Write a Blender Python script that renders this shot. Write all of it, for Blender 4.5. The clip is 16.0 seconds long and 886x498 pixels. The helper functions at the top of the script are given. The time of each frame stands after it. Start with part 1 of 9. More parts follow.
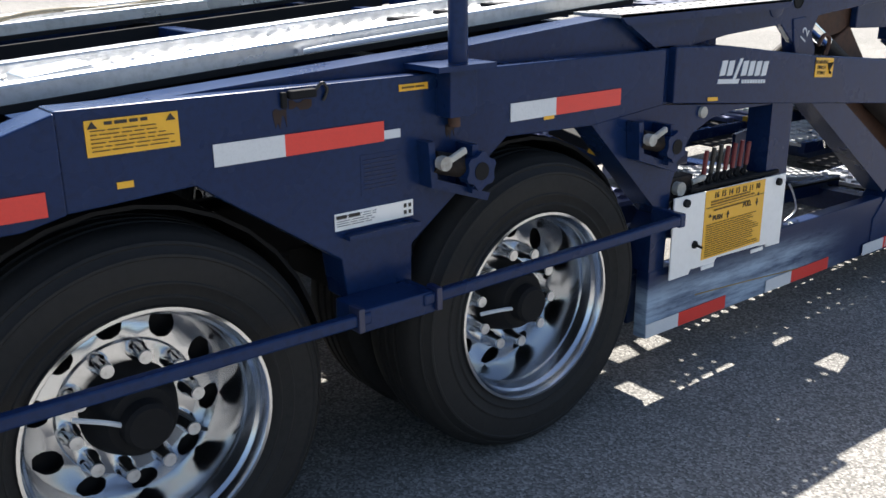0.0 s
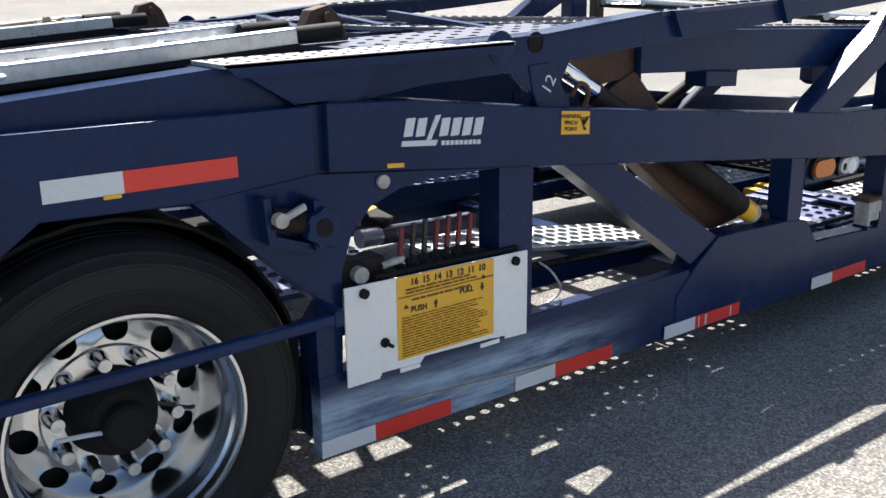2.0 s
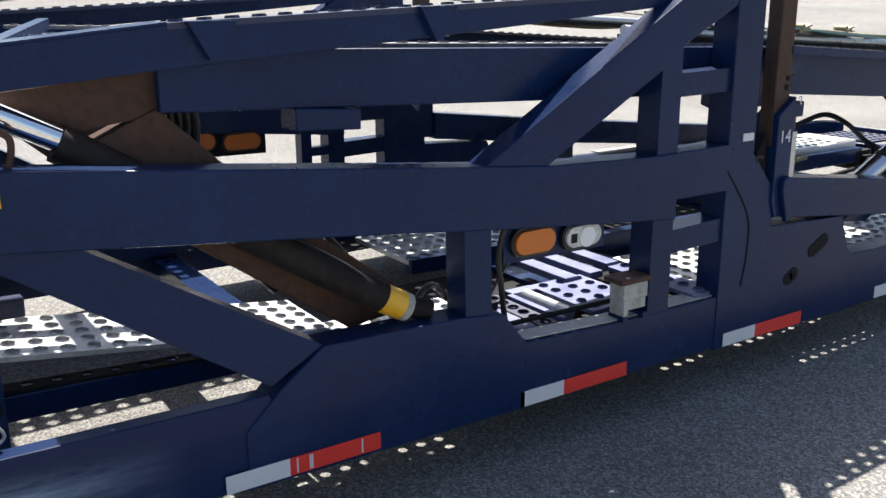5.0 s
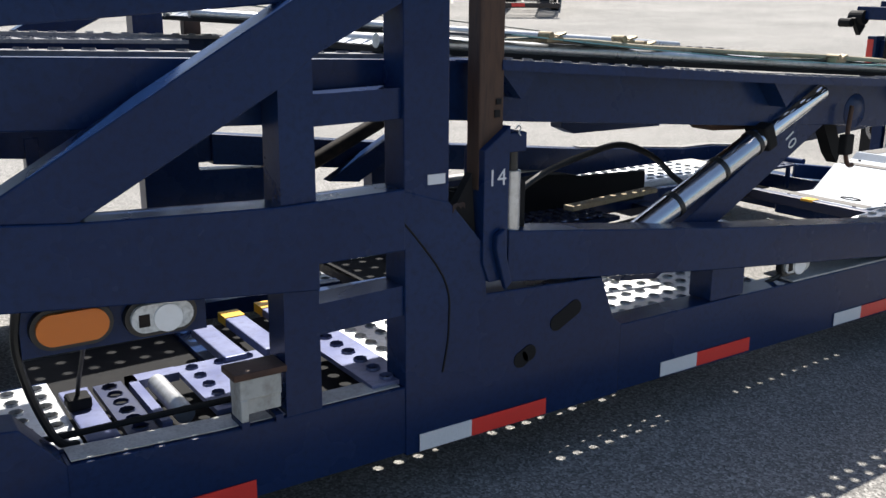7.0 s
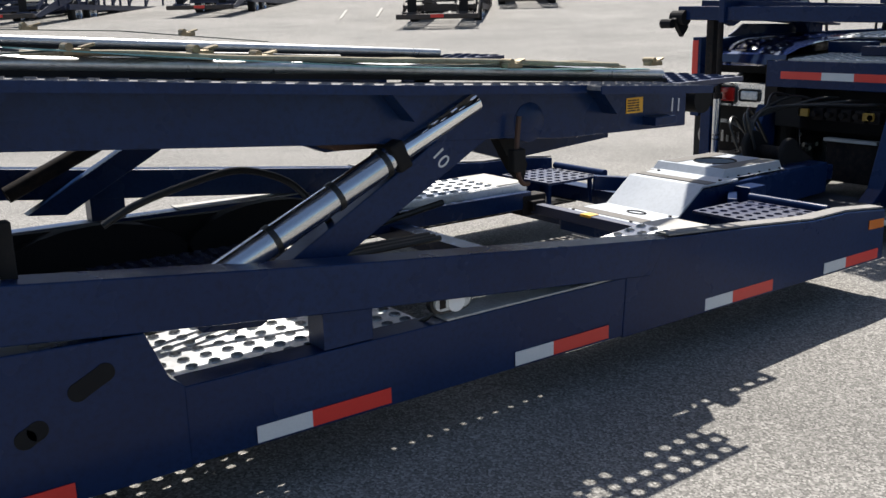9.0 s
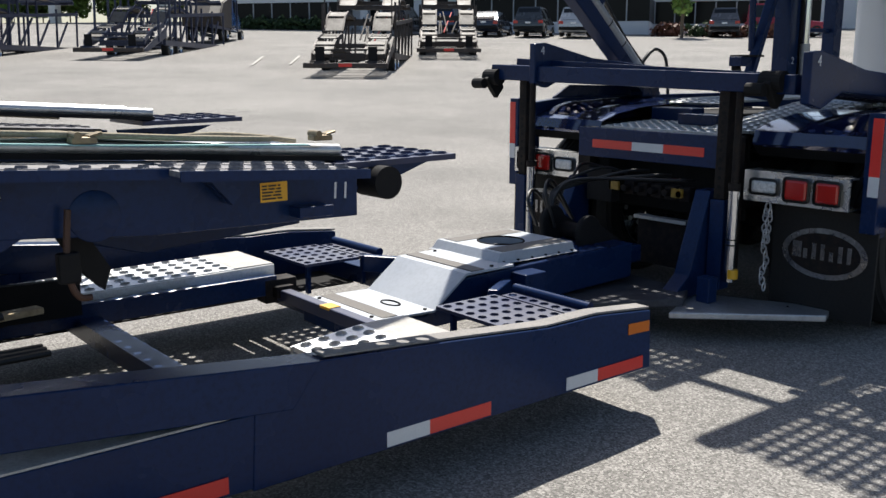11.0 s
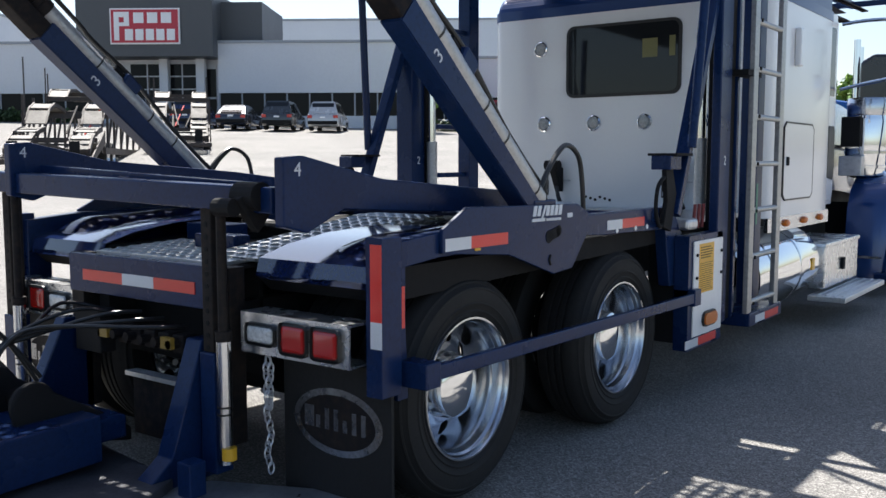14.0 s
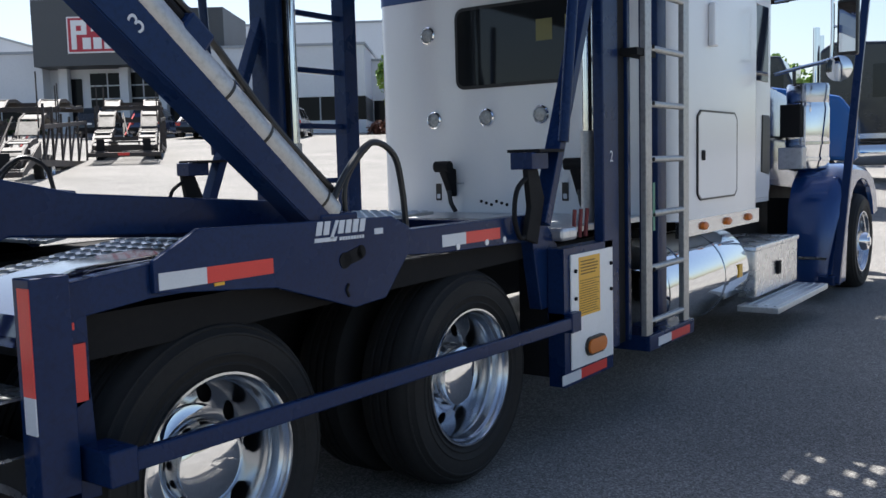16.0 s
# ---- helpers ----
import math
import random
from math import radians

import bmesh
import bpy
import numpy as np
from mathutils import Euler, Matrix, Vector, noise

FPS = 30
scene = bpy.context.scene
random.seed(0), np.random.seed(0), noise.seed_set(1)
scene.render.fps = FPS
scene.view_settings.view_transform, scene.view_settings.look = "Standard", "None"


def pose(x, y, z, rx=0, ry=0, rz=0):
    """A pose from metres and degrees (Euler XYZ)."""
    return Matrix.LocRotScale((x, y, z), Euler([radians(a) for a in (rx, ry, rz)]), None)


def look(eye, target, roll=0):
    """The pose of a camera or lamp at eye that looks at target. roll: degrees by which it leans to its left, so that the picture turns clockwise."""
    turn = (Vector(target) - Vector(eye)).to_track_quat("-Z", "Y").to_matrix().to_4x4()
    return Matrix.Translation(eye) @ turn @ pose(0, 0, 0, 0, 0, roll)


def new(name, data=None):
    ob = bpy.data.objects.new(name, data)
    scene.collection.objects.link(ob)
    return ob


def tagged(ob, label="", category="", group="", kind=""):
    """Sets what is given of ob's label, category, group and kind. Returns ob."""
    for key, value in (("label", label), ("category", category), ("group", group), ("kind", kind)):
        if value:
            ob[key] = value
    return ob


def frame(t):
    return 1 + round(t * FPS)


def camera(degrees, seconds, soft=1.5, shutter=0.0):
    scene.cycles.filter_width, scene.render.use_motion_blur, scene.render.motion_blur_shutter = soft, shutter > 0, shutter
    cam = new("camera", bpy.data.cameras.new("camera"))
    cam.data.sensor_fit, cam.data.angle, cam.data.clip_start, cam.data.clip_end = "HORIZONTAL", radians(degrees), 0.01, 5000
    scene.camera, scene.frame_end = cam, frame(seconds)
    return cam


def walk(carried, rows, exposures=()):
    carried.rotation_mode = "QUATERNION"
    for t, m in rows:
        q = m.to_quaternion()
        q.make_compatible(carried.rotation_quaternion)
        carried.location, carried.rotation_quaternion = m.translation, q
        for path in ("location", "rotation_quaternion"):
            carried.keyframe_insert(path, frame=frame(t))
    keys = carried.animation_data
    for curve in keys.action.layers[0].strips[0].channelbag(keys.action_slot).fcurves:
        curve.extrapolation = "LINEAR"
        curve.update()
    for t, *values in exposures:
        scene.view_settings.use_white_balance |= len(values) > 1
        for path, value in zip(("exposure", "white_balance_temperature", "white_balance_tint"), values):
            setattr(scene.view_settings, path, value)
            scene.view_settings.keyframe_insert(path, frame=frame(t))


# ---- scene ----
cam = camera(51.4, 16.0)
PATH = [
    (0, (-1.769, -1.877, 1.505), (-0.586, -0.385, 0.891), -0.5),
    (0.5, (-1.486, -1.961, 1.521), (-0.299, -0.465, 0.927), -0.2),
    (1, (-1.186, -1.987, 1.498), (0.037, -0.508, 0.935), 0.1),
    (1.5, (-0.858, -1.992, 1.501), (0.372, -0.518, 0.94), 0.1),
    (2, (-0.522, -2.066, 1.501), (0.639, -0.534, 0.948), -0.7),
    (2.5, (-0.191, -1.997, 1.473), (0.945, -0.451, 0.909), -0.6),
    (3, (0.123, -2.0, 1.474), (1.233, -0.439, 0.898), -0.8),
    (3.5, (0.411, -2.088, 1.475), (1.494, -0.499, 0.924), -0.8),
    (4, (0.697, -2.066, 1.462), (1.782, -0.473, 0.926), -0.6),
    (6.5, (2.408, -2.127, 1.464), (3.438, -0.498, 0.932), -0.1),
    (7, (2.712, -2.008, 1.415), (3.786, -0.4, 0.903), 0.3),
    (7.5, (3.002, -2.004, 1.427), (4.108, -0.42, 0.907), 0.3),
    (8, (3.316, -2.142, 1.415), (4.412, -0.547, 0.912), -0.6),
    (8.5, (3.617, -2.212, 1.376), (4.738, -0.628, 0.891), -0.8),
    (9, (3.951, -2.298, 1.379), (5.086, -0.725, 0.892), -1.3),
    (11.5, (5.613, -2.297, 1.412), (6.907, -0.805, 1.092), -0.1),
    (12, (5.965, -2.263, 1.43), (7.313, -0.803, 1.201), -1.0),
    (12.5, (6.292, -2.322, 1.484), (7.705, -0.914, 1.342), -0.4),
    (13, (6.606, -2.275, 1.473), (8.108, -0.959, 1.357), 0.6),
    (13.5, (6.912, -2.258, 1.482), (8.481, -1.027, 1.333), 0.5),
    (14, (7.232, -2.357, 1.477), (8.827, -1.166, 1.284), 0.0),
    (14.5, (7.544, -2.349, 1.444), (9.183, -1.226, 1.222), -0.1),
    (15, (7.851, -2.33, 1.466), (9.494, -1.21, 1.246), -0.7),
    (15.5, (8.164, -2.422, 1.473), (9.781, -1.264, 1.262), -1.5),
    (16, (8.473, -2.417, 1.465), (10.091, -1.256, 1.277), -1.5),
]
walk(cam, [(t, look(e, g, r)) for t, e, g, r in PATH],
     ((0, 1.46, 6450, 10), (2, 1.30, 6450, 10), (3, 1.37, 6450, 10), (4.2, 1.28, 6500, 10), (7, 1.06, 6400, 10), (9, 0.78, 6450, 10), (11.5, 0.72, 6450, 10), (12.7, 0.84, 6350, 10), (13.5, 0.90, 6350, 10), (14.4, 1.46, 6250, 11), (16, 1.14, 6220, 11)))

# ---- light ----
SUN_DIR = Vector((0.43, 0.525, 1.0)).normalized()   # towards the sun
world = bpy.data.worlds.new("sky")
scene.world = world
world.use_nodes = True
wn = world.node_tree
sky = wn.nodes.new("ShaderNodeTexSky")
sky.sky_type = "NISHITA"
sky.sun_disc = False
sky.sun_elevation = math.asin(SUN_DIR.z)
sky.sun_rotation = math.atan2(SUN_DIR.x, SUN_DIR.y)
sky.air_density, sky.dust_density, sky.ozone_density = 1.0, 1.6, 1.0
wn.nodes["Background"].inputs["Strength"].default_value = 0.074
wn.links.new(sky.outputs[0], wn.nodes["Background"].inputs["Color"])
sun = new("sun", bpy.data.lights.new("sun", "SUN"))
sun.data.energy, sun.data.angle, sun.data.color = 5.0, radians(0.55), (1.0, 0.95, 0.87)
sun.matrix_world = look(SUN_DIR * 60, (0, 0, 0))


# ---- materials ----
def principled(name, color, rough=0.5, metal=0.0, coat=0.0, spec=0.5):
    m = bpy.data.materials.new(name)
    m.use_nodes = True
    p = m.node_tree.nodes["Principled BSDF"]
    p.inputs["Base Color"].default_value = (*color, 1)
    p.inputs["Roughness"].default_value = rough
    p.inputs["Metallic"].default_value = metal
    p.inputs["Coat Weight"].default_value = coat
    p.inputs["Coat Roughness"].default_value = 0.06
    p.inputs["Specular IOR Level"].default_value = spec
    return m, p


def noise_node(m, scale, detail=4.0, rough=0.6, stretch=None):
    n, l = m.node_tree.nodes, m.node_tree.links
    co = n.new("ShaderNodeTexCoord")
    tex = n.new("ShaderNodeTexNoise")
    tex.inputs["Scale"].default_value = scale
    tex.inputs["Detail"].default_value = detail
    tex.inputs["Roughness"].default_value = rough
    if stretch:
        mp = n.new("ShaderNodeMapping")
        mp.inputs["Scale"].default_value = stretch
        l.new(co.outputs["Object"], mp.inputs[0])
        l.new(mp.outputs[0], tex.inputs["Vector"])
    else:
        l.new(co.outputs["Object"], tex.inputs["Vector"])
    return tex.outputs["Fac"]


def ramp(m, fac, stops):
    r = m.node_tree.nodes.new("ShaderNodeValToRGB")
    m.node_tree.links.new(fac, r.inputs[0])
    e = r.color_ramp.elements
    while len(e) < len(stops):
        e.new(0.5)
    for k, (pos, c) in zip(e, stops):
        k.position = pos
        k.color = (*c, 1) if len(c) == 3 else c
    return r.outputs[0]


def mix(m, fac, a, b):
    x = m.node_tree.nodes.new("ShaderNodeMix")
    x.data_type = "RGBA"
    for sock, val in ((x.inputs[0], fac), (x.inputs[6], a), (x.inputs[7], b)):
        if isinstance(val, (int, float)):
            sock.default_value = val
        elif isinstance(val, tuple):
            sock.default_value = (*val, 1)
        else:
            m.node_tree.links.new(val, sock)
    return x.outputs[2]


def bump(m, p, fac, strength, dist=0.01):
    b = m.node_tree.nodes.new("ShaderNodeBump")
    b.inputs["Strength"].default_value = strength
    b.inputs["Distance"].default_value = dist
    m.node_tree.links.new(fac, b.inputs["Height"])
    m.node_tree.links.new(b.outputs[0], p.inputs["Normal"])


def grey(v):
    return (v, v, v)


def worn(name, base, dark, light, rough, metal=0.0, coat=0.0, big=2.5, fine=45.0, bumps=0.15, rvar=0.12, amount=1.0):
    """A surface with broad stains and a fine grain in colour, gloss and relief."""
    m, p = principled(name, base, rough, metal, coat)
    a = noise_node(m, big, 5)
    b = noise_node(m, fine, 3)
    c = mix(m, ramp(m, a, [(0.35, grey(0)), (0.72, grey(amount))]), base, light)
    c = mix(m, ramp(m, b, [(0.45, grey(0)), (0.75, grey(0.55 * amount))]), c, dark)
    m.node_tree.links.new(c, p.inputs["Base Color"])
    m.node_tree.links.new(ramp(m, a, [(0.3, grey(max(0.02, rough - rvar))), (0.7, grey(min(1, rough + rvar)))]), p.inputs["Roughness"])
    bump(m, p, b, bumps, 0.003)
    return m


BLUE = worn("blue_paint", (0.0057, 0.0188, 0.069), (0.004, 0.011, 0.036), (0.0093, 0.0285, 0.093), 0.28, 0.0, 0.06, 1.6, 60, 0.04, 0.08)
BLUE.node_tree.nodes["Principled BSDF"].inputs["Specular IOR Level"].default_value = 0.17
BLUE_DUSTY = worn("dusty_blue_paint", (0.008, 0.016, 0.07), (0.03, 0.032, 0.04), (0.035, 0.04, 0.065), 0.45, 0.0, 0.1, 3.0, 30, 0.08, 0.12, 0.7)
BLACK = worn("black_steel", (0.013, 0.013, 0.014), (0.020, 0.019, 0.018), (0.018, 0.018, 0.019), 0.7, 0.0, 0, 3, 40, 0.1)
GRIMY = worn("grimy_dark_steel", (0.027, 0.023, 0.021), (0.05, 0.035, 0.025), (0.010, 0.010, 0.013), 0.62, 0.1, 0, 4, 30, 0.25, 0.12)
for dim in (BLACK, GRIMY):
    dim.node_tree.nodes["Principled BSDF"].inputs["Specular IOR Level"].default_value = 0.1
RUBBER = worn("tyre_rubber", (0.017, 0.017, 0.017), (0.011, 0.011, 0.011), (0.022, 0.021, 0.020), 0.72, 0.0, 0, 4, 60, 0.25, 0.1)
RUBBER.node_tree.nodes["Principled BSDF"].inputs["Specular IOR Level"].default_value = 0.25
POLISHED = worn("polished_aluminium", (0.58, 0.60, 0.63), (0.46, 0.47, 0.49), (0.66, 0.67, 0.69), 0.20, 1.0, 0, 6, 90, 0.02, 0.05, 0.4)
CHROME = worn("chrome", (0.86, 0.87, 0.88), (0.7, 0.7, 0.7), (0.9, 0.9, 0.9), 0.06, 1.0, 0, 5, 60, 0.01, 0.03, 0.4)
ALU = worn("aluminium_tread", (0.66, 0.67, 0.68), (0.40, 0.40, 0.40), (0.78, 0.78, 0.78), 0.42, 0.75, 0, 2.2, 55, 0.2, 0.12)
GALV = worn("galvanised_steel", (0.55, 0.56, 0.58), (0.36, 0.37, 0.38), (0.66, 0.67, 0.68), 0.38, 0.8, 0, 4, 26, 0.12, 0.12)
LADDER_ALU = worn("weathered_ladder_aluminium", (0.36, 0.36, 0.36), (0.20, 0.20, 0.20), (0.46, 0.46, 0.45), 0.4, 0.7, 0, 3.0, 40, 0.10, 0.12)
DULL_ALU = worn("dull_aluminium", (0.50, 0.51, 0.52), (0.30, 0.30, 0.29), (0.62, 0.62, 0.62), 0.34, 0.7, 0, 3.0, 40, 0.10, 0.12)
DULL_BARREL = worn("dull_satin_metal", (0.42, 0.42, 0.42), (0.28, 0.27, 0.26), (0.52, 0.52, 0.51), 0.42, 0.55, 0, 3, 50, 0.06, 0.1)
DUSTY_GRIP = worn("dusty_grip_plate", (0.14, 0.14, 0.16), (0.04, 0.045, 0.07), (0.26, 0.25, 0.24), 0.75, 0.1, 0, 8, 60, 0.4)
TREAD = worn("diamond_tread", (0.70, 0.71, 0.72), (0.45, 0.45, 0.46), (0.80, 0.80, 0.80), 0.26, 0.9, 0, 5, 24, 0.6, 0.08)
MIRROR = principled("mirror_glass", (0.9, 0.9, 0.9), 0.02, 1.0)[0]
PLATE_DARK = worn("shade_dark_plate", (0.045, 0.047, 0.056), (0.02, 0.02, 0.024), (0.085, 0.085, 0.095), 0.6, 0.2, 0, 7, 50, 0.3)
STEP_GRIP = worn("dusty_step_plate", (0.30, 0.295, 0.29), (0.10, 0.10, 0.11), (0.42, 0.41, 0.39), 0.75, 0.1, 0, 10, 70, 0.4)
LILAC = worn("worn_pale_blue_steel", (0.085, 0.10, 0.215), (0.04, 0.045, 0.10), (0.16, 0.18, 0.29), 0.5, 0.2, 0, 5, 40, 0.2)
SOCKET = worn("dirty_pale_socket", (0.42, 0.41, 0.37), (0.10, 0.055, 0.03), (0.52, 0.51, 0.47), 0.8, 0.0, 0, 14, 22, 0.3)
WHITE = worn("white_paint", (0.80, 0.80, 0.79), (0.66, 0.66, 0.64), (0.84, 0.84, 0.83), 0.35, 0.0, 0.3, 1.5, 50, 0.03, 0.08, 0.5)
CAB_WHITE = worn("white_cab_paint", (0.74, 0.75, 0.76), (0.68, 0.69, 0.70), (0.77, 0.78, 0.78), 0.22, 0.0, 0.5, 0.8, 40, 0.01, 0.05, 0.3)
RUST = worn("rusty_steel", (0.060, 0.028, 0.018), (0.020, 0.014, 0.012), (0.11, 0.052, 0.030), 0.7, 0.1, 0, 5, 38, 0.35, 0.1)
DUSTY_SAND = worn("dusty_grip_strip", (0.20, 0.19, 0.18), (0.08, 0.08, 0.09), (0.30, 0.285, 0.265), 0.85, 0.0, 0, 7, 110, 0.4)
SAND = worn("worn_grip_strip", (0.36, 0.345, 0.32), (0.20, 0.19, 0.18), (0.55, 0.54, 0.52), 0.85, 0.0, 0, 9, 120, 0.4)
FENDER_BLUE = worn("glossy_blue_fender_paint", (0.008, 0.018, 0.075), (0.007, 0.012, 0.045), (0.012, 0.026, 0.10), 0.12, 0.0, 0.9, 1.6, 60, 0.02, 0.05)
DARK_CHROME = worn("tarnished_badge_metal", (0.24, 0.24, 0.25), (0.08, 0.08, 0.08), (0.36, 0.36, 0.37), 0.30, 0.9, 0, 12, 60, 0.15, 0.1)
PLATE_PAINT = worn("pale_grey_plate_paint", (0.40, 0.43, 0.47), (0.28, 0.29, 0.31), (0.47, 0.50, 0.54), 0.5, 0.0, 0.1, 3, 45, 0.08, 0.1, 0.6)
STRIP_GRIT = worn("worn_grit_strip", (0.14, 0.13, 0.12), (0.07, 0.065, 0.06), (0.20, 0.19, 0.175), 0.9, 0.0, 0, 9, 160, 0.5)
CAB_BLUE = worn("metallic_blue_paint", (0.007, 0.042, 0.17), (0.006, 0.032, 0.13), (0.010, 0.058, 0.21), 0.2, 0.3, 0.8, 1.5, 80, 0.02, 0.05, 0.4)
ROOF_BLUE = worn("satin_blue_roof_paint", (0.006, 0.032, 0.13), (0.005, 0.024, 0.10), (0.008, 0.042, 0.16), 0.34, 0.2, 0.2, 1.5, 80, 0.02, 0.05, 0.4)
CLOUDY_LENS = worn("cloudy_lens", (0.30, 0.31, 0.31), (0.10, 0.10, 0.10), (0.42, 0.43, 0.42), 0.18, 0, 0.5, 40, 90, 0.05)
TAPE_WHITE = worn("white_reflective_tape", (0.62, 0.64, 0.66), (0.45, 0.46, 0.48), (0.70, 0.71, 0.72), 0.38, 0.0, 0.2, 9, 160, 0.1, 0.08, 0.6)
TAPE_RED = worn("red_reflective_tape", (0.70, 0.030, 0.022), (0.52, 0.022, 0.018), (0.75, 0.045, 0.028), 0.38, 0.0, 0.2, 9, 160, 0.1, 0.08, 0.5)
YELLOW = worn("yellow_decal", (0.80, 0.42, 0.02), (0.65, 0.33, 0.02), (0.84, 0.46, 0.03), 0.42, 0.0, 0.1, 10, 120, 0.02, 0.08, 0.5)
OCHRE = worn("grimy_ochre_paint", (0.28, 0.17, 0.02), (0.06, 0.045, 0.02), (0.34, 0.21, 0.03), 0.6, 0, 0, 12, 60, 0.2)
YELLOW_DIM = principled("dim_yellow_card", (0.16, 0.15, 0.05), 0.3)[0]
STAIN = worn("rust_stain", (0.022, 0.014, 0.013), (0.012, 0.010, 0.014), (0.045, 0.022, 0.014), 0.85, 0, 0, 30, 120, 0.2)
INK = principled("black_ink", (0.03, 0.025, 0.02), 0.6)[0]
GREY_INK = principled("grey_print", (0.22, 0.23, 0.25), 0.6)[0]
BROWN_INK = principled("brown_print", (0.16, 0.085, 0.012), 0.6)[0]
PALE = principled("pale_lettering", (0.62, 0.64, 0.67), 0.5)[0]
AMBER = principled("amber_lens", (0.62, 0.15, 0.006), 0.3, 0, 0.15)[0]
RED_LENS = principled("red_lens", (0.42, 0.015, 0.012), 0.12, 0, 0.6)[0]
CLEAR_LENS = worn("clear_lens", (0.55, 0.56, 0.55), (0.16, 0.16, 0.15), (0.72, 0.72, 0.70), 0.15, 0, 0.5, 28, 70, 0.05)
HOSE = principled("black_hose", (0.012, 0.012, 0.012), 0.42)[0]
RED_GRIP = principled("red_rubber_grip", (0.15, 0.015, 0.020), 0.5)[0]
PANE_DARK = principled("shaded_window_glass", (0.010, 0.011, 0.013), 0.12, 0, 0.0)[0]
PANE_DARK.node_tree.nodes["Principled BSDF"].inputs["Specular IOR Level"].default_value = 0.12
DARK_GLASS = principled("dark_tinted_glass", (0.012, 0.014, 0.016), 0.04, 0, 0.15)[0]
DARK_GLASS.node_tree.nodes["Principled BSDF"].inputs["Specular IOR Level"].default_value = 0.3
STRAP_GREEN = worn("dark_green_webbing", (0.035, 0.050, 0.045), (0.018, 0.022, 0.02), (0.07, 0.09, 0.08), 0.85, 0, 0, 12, 90, 0.3)
TEAL = worn("teal_webbing", (0.12, 0.30, 0.30), (0.08, 0.17, 0.17), (0.25, 0.42, 0.42), 0.8, 0, 0, 12, 90, 0.3)
MAST_RUST = worn("streaked_rusty_mast", (0.050, 0.027, 0.018), (0.014, 0.010, 0.009), (0.10, 0.055, 0.034), 0.75, 0.1, 0, 4, 30, 0.3)
for nd in [k for k in MAST_RUST.node_tree.nodes if k.type == "TEX_NOISE"]:
    mp_ = MAST_RUST.node_tree.nodes.new("ShaderNodeMapping")
    mp_.inputs["Scale"].default_value = (3.0, 3.0, 0.35)
    MAST_RUST.node_tree.links.new(nd.inputs["Vector"].links[0].from_socket, mp_.inputs[0])
    MAST_RUST.node_tree.links.new(mp_.outputs[0], nd.inputs["Vector"])
TAN_WOOD = worn("pale_wood", (0.40, 0.31, 0.19), (0.20, 0.14, 0.08), (0.52, 0.42, 0.28), 0.8, 0, 0, 8, 60, 0.3)
BRASS = worn("plated_buckle", (0.20, 0.15, 0.085), (0.08, 0.06, 0.04), (0.32, 0.27, 0.17), 0.5, 0.5, 0, 12, 60, 0.2)


def asphalt():
    m, p = principled("asphalt", (0.2, 0.2, 0.195), 0.9, spec=0.3)
    n, l = m.node_tree.nodes, m.node_tree.links
    co = n.new("ShaderNodeTexCoord")
    vor = n.new("ShaderNodeTexVoronoi")
    vor.inputs["Scale"].default_value = 130
    l.new(co.outputs["Object"], vor.inputs["Vector"])
    base = ramp(m, noise_node(m, 0.35, 6, 0.65), [(0.3, (0.168, 0.162, 0.152)), (0.7, (0.250, 0.24, 0.224))])
    grain = ramp(m, vor.outputs["Color"], [(0.1, grey(0.35)), (0.55, grey(0.95)), (0.95, grey(2.0))])
    mul = n.new("ShaderNodeMix")
    mul.data_type, mul.blend_type = "RGBA", "MULTIPLY"
    mul.inputs[0].default_value = 0.8
    l.new(base, mul.inputs[6])
    l.new(grain, mul.inputs[7])
    oil = ramp(m, noise_node(m, 1.1, 4, 0.7), [(0.62, grey(0)), (0.75, grey(0.5))])
    l.new(mix(m, oil, mul.outputs[2], (0.09, 0.088, 0.085)), p.inputs["Base Color"])
    bump(m, p, vor.outputs["Distance"], 0.5, 0.006)
    return m


ASPHALT = asphalt()


def scuffed_blue():
    """Blue rail paint with chalky grey overspray along a scrape."""
    m, p = principled("scuffed_blue_paint", (0.0057, 0.0188, 0.069), 0.34, 0, 0.06, 0.2)
    n, l = m.node_tree.nodes, m.node_tree.links
    co = n.new("ShaderNodeTexCoord")
    sep = n.new("ShaderNodeSeparateXYZ")
    l.new(co.outputs["Object"], sep.inputs[0])
    mr = n.new("ShaderNodeMapRange")
    mr.interpolation_type = "SMOOTHSTEP"
    mr.inputs["From Min"].default_value, mr.inputs["From Max"].default_value = 2.0, 1.45
    l.new(sep.outputs["X"], mr.inputs["Value"])
    band = n.new("ShaderNodeMapRange")
    band.interpolation_type = "SMOOTHSTEP"
    band.inputs["From Min"].default_value, band.inputs["From Max"].default_value = 0.44, 0.34
    l.new(sep.outputs["Z"], band.inputs["Value"])
    streak = ramp(m, noise_node(m, 3.0, 6, 0.7, (0.7, 1, 5)), [(0.33, grey(0)), (0.58, grey(0.92))])
    a = n.new("ShaderNodeMath"); a.operation = "MULTIPLY"
    b = n.new("ShaderNodeMath"); b.operation = "MULTIPLY"
    l.new(mr.outputs[0], a.inputs[0]); l.new(band.outputs[0], a.inputs[1])
    l.new(a.outputs[0], b.inputs[0]); l.new(streak, b.inputs[1])
    l.new(mix(m, b.outputs[0], (0.0057, 0.0188, 0.069), (0.36, 0.46, 0.58)), p.inputs["Base Color"])
    bump(m, p, noise_node(m, 40, 3), 0.1, 0.003)
    return m


SCUFFED = scuffed_blue()


